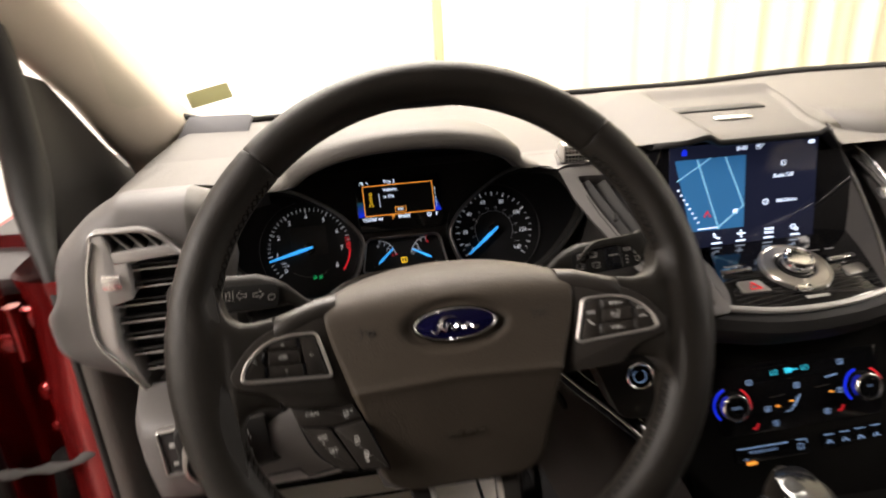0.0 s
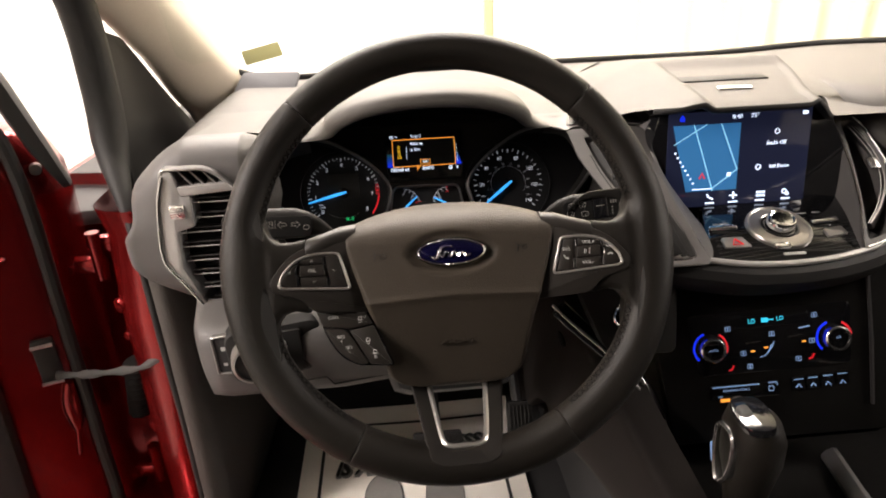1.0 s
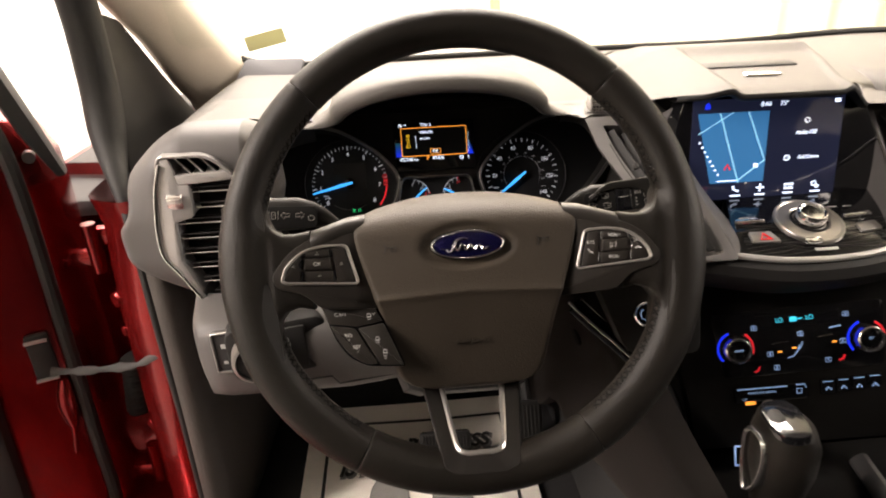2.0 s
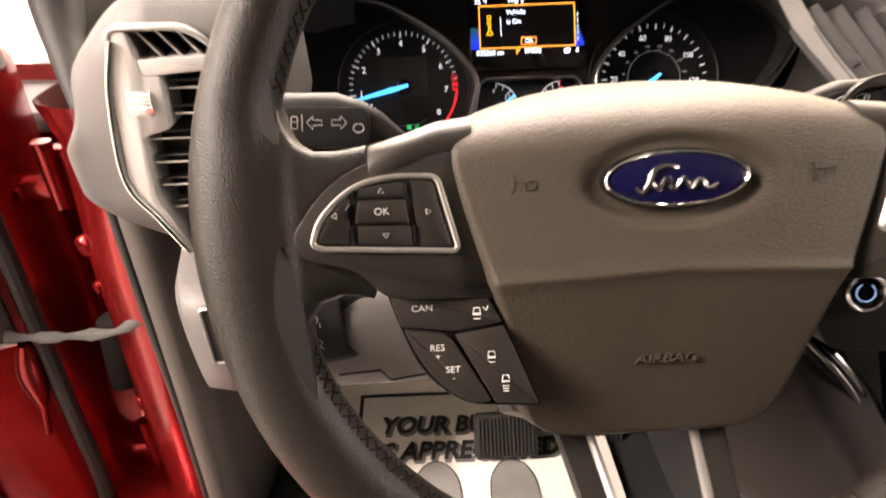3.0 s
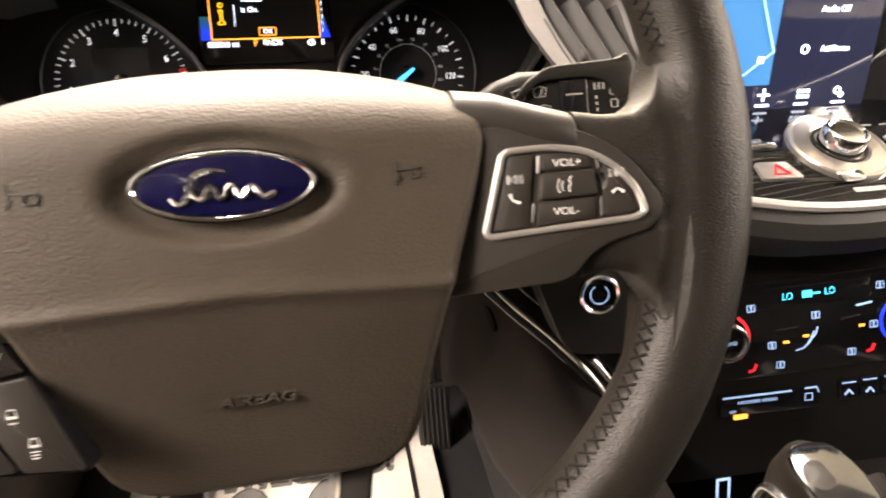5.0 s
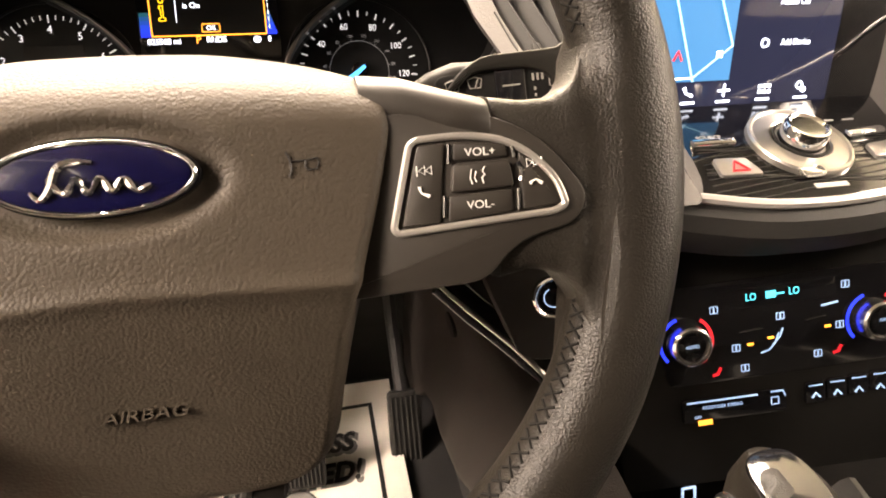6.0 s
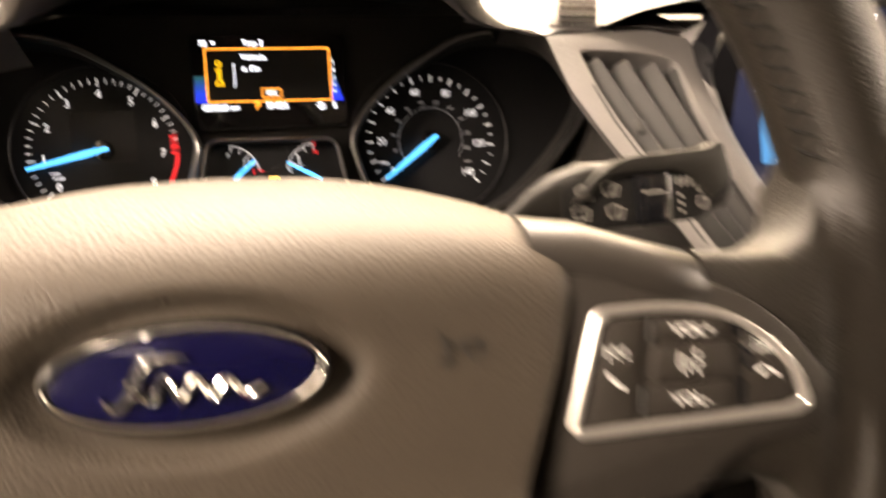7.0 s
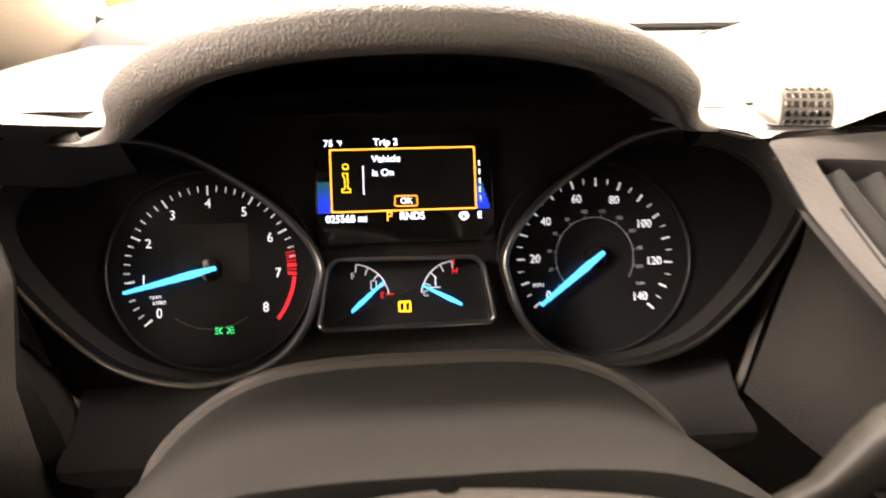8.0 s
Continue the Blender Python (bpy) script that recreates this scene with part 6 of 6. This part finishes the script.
# centre console
console = thing("centre_console", "grey and black centre console beside the footwell", "console", kind="structure")
g = Geo()
rows = []
for y, x0, z0, z1 in ((0.62, 0.185, 0.39, 0.74), (0.52, 0.180, 0.43, 0.76), (0.45, 0.176, 0.49, 0.77), (0.38, 0.172, 0.56, 0.79), (0.32, 0.170, 0.595, 0.81), (0.26, 0.166, 0.61, 0.822), (0.20, 0.170, 0.615, 0.815), (0.15, 0.188, 0.615, 0.775), (0.08, 0.215, 0.60, 0.715), (-0.08, 0.235, 0.58, 0.665), (-0.9, 0.245, 0.55, 0.66)):
    rows.append([(x0 + 0.030, y, z0 + 0.004), (x0 + 0.006, y, z0), (x0 - 0.003, y, z0 + 0.014), (x0, y, z0 + (z1 - z0) * 0.5), (x0 + 0.004, y, z1 - 0.02), (x0 + 0.012, y, z1), (x0 + 0.05, y, z1 + 0.002)])
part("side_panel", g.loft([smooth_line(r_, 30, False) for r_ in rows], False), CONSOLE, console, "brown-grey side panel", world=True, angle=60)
part("tunnel_side", Geo().loft([[(0.215, 0.66, 0.39), (0.222, -0.9, 0.39)], [(0.225, 0.66, 0.62), (0.250, -0.9, 0.60)]], False), CARPET, console, "dark carpeted tunnel side", world=True)
# Flat dark plate; the hole's depth is only coloured in.
part("plug_hole", Geo().plate(ellipse(0, 0, 0.017, 0.0075, 24), -0.002, 0.0015, 0.0005, Matrix(((0, 0, -1, 0.1685), (1, 0, 0, 0.243), (0, 1, 0, 0.765), (0, 0, 0, 1)))), DULL, console, "dark oval plate standing for a hole", world=True)
rail = smooth_line([(0.148, 0.190, 0.846), (0.172, 0.180, 0.823), (0.203, 0.165, 0.797), (0.229, 0.147, 0.772), (0.248, 0.130, 0.745), (0.258, 0.118, 0.712), (0.262, 0.112, 0.660)], 36, False)
part("side_rail", Geo().tube([tuple(p) for p in rail], 0.012, 12, squash=0.6), GLOSS, console, "gloss black rail", world=True)
# Highlight of the gloss rail, drawn as a dark chrome tube.
part("rail_edge", Geo().tube([(x - 0.009, y - 0.004, z + 0.006) for x, y, z in rail[:30]], 0.0022, 8), BEZEL, console, "thin chrome line as the highlight of the rail", world=True)
part("top", Geo().box((0.44, -0.35, 0.64), (0.40, 1.1, 0.03), 0.01), DULL, console, "black console top", world=True)
part("front_bin", Geo().box((0.44, 0.17, 0.585), (0.30, 0.10, 0.14), 0.01), DULL, console, "dark storage bin", world=True)
part("rail_block", Geo().box((0, 0, 0), (0.036, 0.040, 0.062), 0.007, pose(0.243, 0.128, 0.684, -18, -14, 0)), DASHLOW, console, "grey console corner", world=True)
part("socket_light", Geo().rim(rect(-0.006, -0.012, 0.006, 0.012, 0.001), 0.0018, 0, 0.001, 0.0002, pose(0.318, 0.082, 0.694, 70)), PALEBLUE, console, "blue lit socket outline", world=True)
for x in (0.246, 0.474):
    part("silver_rail", Geo().tube([(x, 0.090, 0.664), (x + 0.003 - 0.08 * (x - 0.246), 0.02, 0.668), (x + 0.006 - 0.16 * (x - 0.246), -0.10, 0.668), (x + 0.02 - 0.2 * (x - 0.246), -0.30, 0.664)], 0.011, 8, squash=0.6), SILVER, console, "silver rail beside the gear selector", world=True)

gear = thing("gear_selector", "black leather gear selector with chrome side trim", "gear selector", pose(0.305, -0.002, 0.648, 0, 0, 0))
sections = ((0.0, 0.016, 0.018, 0.0, 0.0), (0.05, 0.018, 0.022, 0.0, 0.0), (0.09, 0.024, 0.026, -0.003, -0.004), (0.125, 0.029, 0.034, -0.006, -0.006), (0.155, 0.028, 0.036, -0.008, -0.007), (0.172, 0.023, 0.031, -0.010, -0.007), (0.180, 0.014, 0.026, -0.016, -0.008), (0.182, 0.003, 0.006, -0.016, -0.006))
part("grip", Geo().loft([[(dx + a_ * math.cos(b_), dy + d_ * math.sin(b_), z) for b_ in np.linspace(0, 2 * math.pi, 32, endpoint=False)] for z, a_, d_, dx, dy in sections], True, True, True), LEATHER, gear, "black leather grip", angle=60)
part("top_inlay", Geo().plate(smooth_line([(-0.014, -0.026), (0.006, -0.028), (0.014, 0.0), (0.008, 0.020), (-0.014, 0.020), (-0.020, -0.006)], 32), -0.006, 0.003, 0.002, pose(-0.012, -0.008, 0.1795, 0, -8, 0)), GLOSS, gear, "gloss black cap")
part("side_chrome", Geo().rim(smooth_line([(-0.018, 0.020), (0.010, 0.026), (0.018, 0.0), (0.010, -0.035), (-0.006, -0.046), (-0.018, -0.016)], 36), 0.005, -0.006, 0.004, 0.002, pose(-0.034, -0.006, 0.135, 90, 0, -90)), BRUSHED, gear, "chrome side trim")

# left side trim by the door opening
kick = thing("kick_panel", "brown-grey plastic kick panel beside the footwell", "panel", kind="structure")
rows = []
for z, x, y in ((0.90, -0.353, 0.300), (0.76, -0.351, 0.298), (0.62, -0.350, 0.296), (0.50, -0.350, 0.294), (0.39, -0.350, 0.290)):
    rows.append([(x - 0.028, y - 0.004, z), (x - 0.014, y - 0.012, z), (x, y - 0.004, z), (x + 0.008, y + 0.02, z), (x + 0.02, y + 0.15, z), (x + 0.03, y + 0.40, z)])
part("panel", Geo().loft(rows, False), KICK, kick, "brown-grey plastic panel", world=True, angle=60)

# ---- car body round the driver ----
shell_ob = thing("car_body", "red car body with beige pillar trim and grey headliner", "car", kind="structure")
rows = []
for xl, xr, y, z in ((-0.404, -0.300, 0.725, 1.000), (-0.412, -0.302, 0.700, 1.040), (-0.420, -0.322, 0.660, 1.075), (-0.428, -0.350, 0.580, 1.150), (-0.442, -0.370, 0.500, 1.213), (-0.470, -0.410, 0.300, 1.340), (-0.500, -0.450, 0.100, 1.460)):
    w = xr - xl
    rows.append([(xl, y + 0.02, z - 0.01), (xl + 0.004, y - 0.012, z - 0.022), (xl + w * 0.3, y - 0.024, z - 0.020), (xl + w * 0.7, y - 0.012, z - 0.005), (xr, y + 0.015, z + 0.012), (xr + 0.004, y + 0.08, z + 0.02)])
part("pillar_trim", Geo().loft([smooth_line(r_, 20, False) for r_ in rows], False), PILLAR, shell_ob, "beige pillar trim", world=True, angle=60)
part("sail_panel", Geo().plate(rounded([(0.435, 1.180), (0.50, 1.165), (0.62, 1.075), (0.78, 0.965), (0.60, 0.945), (0.42, 0.960)], 0.012), -0.004, 0.004, 0.002, Matrix(((0, 0, 1, -0.424), (1, 0, 0, 0), (0, 1, 0, 0), (0, 0, 0, 1)))), RUBBER, shell_ob, "black triangular trim at the pillar", world=True)
part("grille", Geo().plate(rounded([(-0.055, -0.02), (0.055, -0.02), (0.06, 0.03), (-0.045, 0.03)], 0.006), -0.004, 0.002, 0.001, pose(-0.262, 0.665, 1.060, 40, 0, -12)), GREYCARD, shell_ob, "small grey grille at the dash corner", world=True)
# hinge pillar, weather strip
rows = []
for z, k in ((0.965, 0.0), (0.92, 0.02), (0.80, 0.0), (0.65, -0.004), (0.50, -0.004), (0.30, 0.0)):
    rows.append([(x, y + k, z - 0.03 * ease((-0.44 - x) / 0.1) * (1 if z > 0.9 else 0)) for x, y in ((-0.384, 0.330), (-0.388, 0.313), (-0.402, 0.315), (-0.430, 0.327), (-0.450, 0.347), (-0.459, 0.385), (-0.466, 0.450), (-0.490, 0.560), (-0.560, 0.620), (-0.70, 0.640))])
part("hinge_pillar", Geo().loft([smooth_line(r_, 40, False) for r_ in rows], False), RED, shell_ob, "glossy red hinge pillar", world=True, angle=60)
strip = smooth_line([(-0.450, 0.36, 1.36), (-0.440, 0.425, 1.22), (-0.437, 0.428, 1.10), (-0.430, 0.400, 1.02), (-0.402, 0.335, 0.955), (-0.387, 0.304, 0.88), (-0.384, 0.300, 0.74), (-0.382, 0.299, 0.60), (-0.383, 0.297, 0.36)], 60, False)
part("weather_strip", Geo().tube([tuple(p) for p in strip], [0.0062 + 0.0178 * ease((p[2] - 0.93) / 0.12) for p in strip], 12), RUBBER, shell_ob, "black rubber weather strip", world=True)
# Wing added to keep light out of the door gap.
part("fender", Geo().box((-0.665, 0.95, 0.60), (0.05, 0.90, 0.62), 0.02), RED, shell_ob, "red front wing added to block light from the door gap", world=True)
# Its top is dark instead of red to hold the gap's shade.
part("fender_top", Geo().box((-0.55, 0.93, 0.895), (0.26, 0.86, 0.03), 0.012), DARKTRIM, shell_ob, "top of the front wing, coloured dark for shade", world=True)
part("sill", Geo().box((-0.500, -0.69, 0.33), (0.20, 2.42, 0.19), 0.03), RED, shell_ob, "red door sill", world=True)
part("roof", Geo().box((0.36, -0.80, 1.60), (1.55, 2.3, 0.05), 0.02), HEADLINER, shell_ob, "grey headliner", world=True)
# Closing panels out of view, shut and dark to hold back fill light.
part("far_side", Geo().box((1.17, -0.7, 0.78), (0.08, 2.6, 0.78), 0.02), DARKTRIM, shell_ob, "unseen dark door panel on the far side", world=True)
part("far_pillar", Geo().box((1.16, -1.32, 1.36), (0.08, 0.9, 0.5), 0.02), DARKTRIM, shell_ob, "unseen dark panel closing the far rear side", world=True)
part("rear_wall", Geo().box((0.36, -1.75, 0.97), (1.6, 0.08, 1.26), 0.02), DARKTRIM, shell_ob, "unseen dark rear closing panel", world=True)
part("near_side_rear", Geo().box((-0.47, -1.10, 0.99), (0.08, 1.4, 1.22), 0.02), DARKTRIM, shell_ob, "unseen dark panel blocking light on the near rear side", world=True)
part("glove_box", Geo().box((0.90, 0.34, 0.64), (0.66, 0.14, 0.42), 0.03), DARKTRIM, shell_ob, "dark glove box panel", world=True)
part("firewall", Geo().box((0.36, 0.95, 0.70), (1.7, 0.05, 0.66), 0.01), BLACK, shell_ob, "firewall", world=True)
part("cowl", Geo().box((0.36, 1.00, 0.98), (1.7, 0.45, 0.03), 0.01), BLACK, shell_ob, "black cowl under the windscreen", world=True)
seal = [(-0.312, 0.712, 1.079), (-0.285, 0.728, 1.068)] + [(x, screen_line(x) + 0.005, top_z(x, screen_line(x)) + 0.004) for x in np.linspace(-0.24, 1.12, 50)]
part("windscreen_seal", Geo().tube(seal, 0.006, 8), BLACK, shell_ob, "black windscreen seal", world=True)
glassmat = bpy.data.materials.new("windscreen_glass")
glassmat.use_nodes = True
gn = glassmat.node_tree
gn.nodes.clear()
clear, shine, both, out = (gn.nodes.new(k) for k in ("ShaderNodeBsdfTransparent", "ShaderNodeBsdfGlossy", "ShaderNodeMixShader", "ShaderNodeOutputMaterial"))
clear.inputs[0].default_value = (0.96, 0.98, 0.96, 1)
shine.inputs["Roughness"].default_value = 0.02
both.inputs[0].default_value = 0.05
gn.links.new(clear.outputs[0], both.inputs[1])
gn.links.new(shine.outputs[0], both.inputs[2])
gn.links.new(both.outputs[0], out.inputs[0])
foot = [(x, screen_line(x) + 0.01, top_z(x, screen_line(x)) + 0.004) for x in np.linspace(-0.40, 1.12, 24)]
head = [(0.36 + (x - 0.36) * 0.86, y - 0.66, 1.55) for x, y, z in foot]
shield = part("windscreen", Geo().loft([foot, [tuple((Vector(a_) + Vector(b_)) / 2 + Vector((0, 0.03, 0.02))) for a_, b_ in zip(foot, head)], head], False), glassmat, shell_ob, "clear windscreen", world=True)
shield.visible_shadow = False
stick = thing("windscreen_sticker", "small olive film sticker on the windscreen", "sticker", look((-0.268, 0.72, 1.108), (-0.268, 0.0, 1.6), -14))
part("film", Geo().plate(rounded([(-0.035, -0.013), (0.033, -0.013), (0.035, 0.015), (-0.033, 0.015)], 0.002), -0.0004, 0.0006, 0.0002), OLIVE, stick)

# open front door
HINGE = Vector((-0.490, 0.382, 0.0))
DOOR = pose(*HINGE, 0, 0, 180 + 25)
door = thing("car_door", "open red front door with dark inner trim", "car door", DOOR)
rings = []
for z, lean, cut in ((0.30, 0.006, 0.010), (0.40, 0.003, 0.002), (0.55, 0.002, 0.0), (0.70, 0.001, 0.0), (0.85, 0.0, 0.0), (0.95, -0.002, 0.0), (1.00, 0.000, 0.0), (1.03, 0.012, 0.002), (1.055, 0.026, 0.008), (1.062, 0.034, 0.016)):
    line = rounded([(0.95, -cut), (0.30, -cut), (0.072 + lean, -cut), (0.050 + lean, -0.010 - cut), (0.022 + lean, -0.030), (0.004 + lean, -0.070), (lean, -0.120), (0.95, -0.125 + cut)], [0.01, 0.05, 0.02, 0.02, 0.02, 0.02, 0.01, 0.02], 5)
    rings.append([(x, y, z) for x, y in line])
part("shell", Geo().loft(rings, True, True, True), RED, door, "glossy red steel shell", angle=50)
up = Matrix(((1, 0, 0, 0), (0, 0, 1, 0), (0, 1, 0, 0), (0, 0, 0, 1)))
part("inner_trim", Geo().plate(rounded([(0.172, 0.33), (0.93, 0.33), (0.93, 1.0), (0.5, 1.03), (0.24, 1.02), (0.155, 0.72)], 0.03, 4), -0.004, 0.035, 0.012, up), DARKTRIM, door, "dark inner trim")
part("weather_strip", Geo().tube([(x, 0.000, z) for x, z in smooth_line([(0.066, 1.075), (0.059, 1.05), (0.054, 0.995), (0.053, 0.913), (0.055, 0.816), (0.057, 0.677), (0.059, 0.568), (0.060, 0.446), (0.075, 0.33)], 48, False)], 0.0095, 10), RUBBER, door, "black rubber weather strip")
part("window_frame", Geo().loft([[(x + w_ * dx, dy, z) for dx, dy in ((-0.5, -0.012), (-0.35, 0.002), (0.35, 0.006), (0.5, 0.0), (0.5, -0.030), (-0.5, -0.030))] for x, z, w_ in ((0.002, 0.985, 0.012), (0.022, 1.040, 0.024), (0.048, 1.125, 0.028), (0.085, 1.23, 0.028), (0.16, 1.42, 0.028))], True, True, True), RUBBER, door, "black front leg of the window frame")
part("bolt", Geo().tube([(0.033, -0.022, 1.012), (0.033, -0.006, 1.012)], 0.0075, 12), BEZEL, door, "round bolt head")
# Raised black box in place of the dark hole for the strap.
part("strap_slot", Geo().box((0.090, 0.004, 0.735), (0.030, 0.010, 0.075), 0.004), BLACK, door, "black plate standing for the dark check strap slot")
for z in (0.762, 0.700):
    part("bolt", Geo().tube([(0.078, 0.010, z), (0.106, 0.010, z + 0.001)], 0.0028, 8), SILVER, door, "bright steel pin")
part("pressing", Geo().tube([(x, 0.002, z) for x, z in smooth_line([(0.074, 0.690), (0.080, 0.655), (0.082, 0.610), (0.090, 0.560)], 20, False)], [0.004 + 0.010 * math.sin(math.pi * min(1.0, (i + 1) / 14)) ** 0.7 if i < 14 else 0.004 for i in range(20)], 12), RED, door, "raised red ridge where the door shines")
# Bar shaped where the door only reflects a bright line.
part("pressing", Geo().tube([(0.098, 0.0, 0.90), (0.140, 0.001, 0.885), (0.20, 0.001, 0.875)], 0.005, 10), RED, door, "raised red ridge where the door shines")
part("belt_strip", Geo().tube([(0.070, 0.002, 1.068), (0.30, 0.002, 1.075), (0.90, 0.002, 1.070)], 0.010, 8), DARKTRIM, door, "dark edge along the window")
for z in (0.872, 0.480):
    h = thing("door_hinge", "red painted steel door hinge", "hinge", pose(-0.492, 0.408, z), group="door hinges")
    part("body_leaf", Geo().box((0.022, 0.006, 0.012), (0.070, 0.020, 0.030), 0.008), RED, h)
    part("door_leaf", Geo().box((-0.020, 0.0, -0.018), (0.060, 0.024, 0.026), 0.009), RED, h)
    part("pin", Geo().tube([(0.004, -0.008, -0.038), (0.004, -0.008, 0.036)], 0.010, 12), RED, h)
    part("bolt", Geo().tube([(0.040, -0.002, 0.016), (0.040, -0.014, 0.016)], 0.007, 6), SILVER, h)
    part("bolt", Geo().tube([(-0.036, -0.010, -0.018), (-0.036, -0.020, -0.018)], 0.007, 6), RED, h)
wire = thing("check_strap", "thin grey door check strap across the gap", "strap", pose(-0.40, 0.31, 0.74))
part("strap", Geo().tube([tuple(p) for p in smooth_line([(-0.400, 0.318, 0.742), (-0.43, 0.315, 0.727), (-0.47, 0.322, 0.719), (-0.51, 0.325, 0.716), (-0.562, 0.335, 0.712)], 24, False)], [0.0052 + 0.0016 * math.sin(i * 0.9) + 0.0006 * math.sin(i * 2.3) for i in range(24)], 8, squash=0.35), PLASTIC_STRAP, wire, world=True)
boot = thing("wiring_boot", "black corrugated rubber wiring boot between door and body", "boot", pose(-0.47, 0.38, 0.66))
rings = []
for k in range(41):
    t = k / 40
    r_ = 0.017 + 0.003 * math.sin(k * math.pi / 2)
    c = Vector((-0.462 - 0.022 * t, 0.372 + 0.016 * t, 0.705 - 0.11 * t))
    rings.append([c + Vector((r_ * math.cos(a), r_ * math.sin(a), 0)) for a in np.linspace(0, 2 * math.pi, 16, endpoint=False)])
for z, r_ in ((0.815, 0.012), (0.765, 0.008), (0.60, 0.010)):
    part("pillar_bolt", Geo().loft([[(-0.4475 + (-0.57 * dd), 0.3455 - 0.82 * dd, z) if rr == 0 else (-0.4475 - 0.57 * dd + 0.82 * rr * math.cos(a), 0.3455 - 0.82 * dd - 0.57 * rr * math.cos(a), z + rr * math.sin(a)) for a in np.linspace(0, 2 * math.pi, 14, endpoint=False)] for rr, dd in ((r_, -0.004), (r_, 0.003), (r_ * 0.8, 0.006), (r_ * 0.3, 0.007))], True, False, True), RED, shell_ob, "painted bolt head", world=True)
part("bellows", Geo().loft(rings, True, True, True), DULL, boot, world=True)

# ---- the bay outside ----
ground = solid("ground", Geo().box((0, 0, -0.03), (14, 16, 0.06), 0.01), CONCRETE, "grey concrete bay floor", "floor", kind="structure")
solid("wall_front", Geo().box((-2.45, 3.62, 1.8), (6.1, 0.1, 3.6), 0.01), WALL, "white painted bay wall", "wall", kind="structure")
solid("wall_left", Geo().box((-3.6, -1.0, 1.8), (0.1, 9.2, 3.6), 0.01), WALL, "white painted bay wall", "wall", kind="structure")
solid("wall_right", Geo().box((5.4, -1.0, 1.8), (0.1, 9.2, 3.6), 0.01), WALL, "white painted bay wall", "wall", kind="structure")
solid("wall_back", Geo().box((0.9, -5.6, 1.8), (9.0, 0.1, 3.6), 0.01), WALL, "white painted bay wall", "wall", kind="structure")
solid("ceiling", Geo().box((0.9, -1.0, 3.65), (9.2, 9.4, 0.1), 0.01), WALL, "white bay ceiling", "ceiling", kind="structure")
curtain = Geo()
cx = np.linspace(0.60, 5.4, 241)
curtain.loft([[(x, 3.50 + 0.022 * math.sin(21 * x) + 0.012 * math.sin(37 * x + 1) + dy, z) for x in cx] for z, dy in ((0.02, 0.0), (1.2, 0.004), (2.4, -0.004), (3.58, 0.0))], False)
solid("curtain", curtain, CREAM, "cream pleated curtain along the bay wall", "curtain", kind="structure", angle=60)
solid("post", Geo().box((0.575, 3.52, 1.8), (0.045, 0.06, 3.58), 0.006), POST, "tan upright post between wall and curtain", "post", kind="structure")
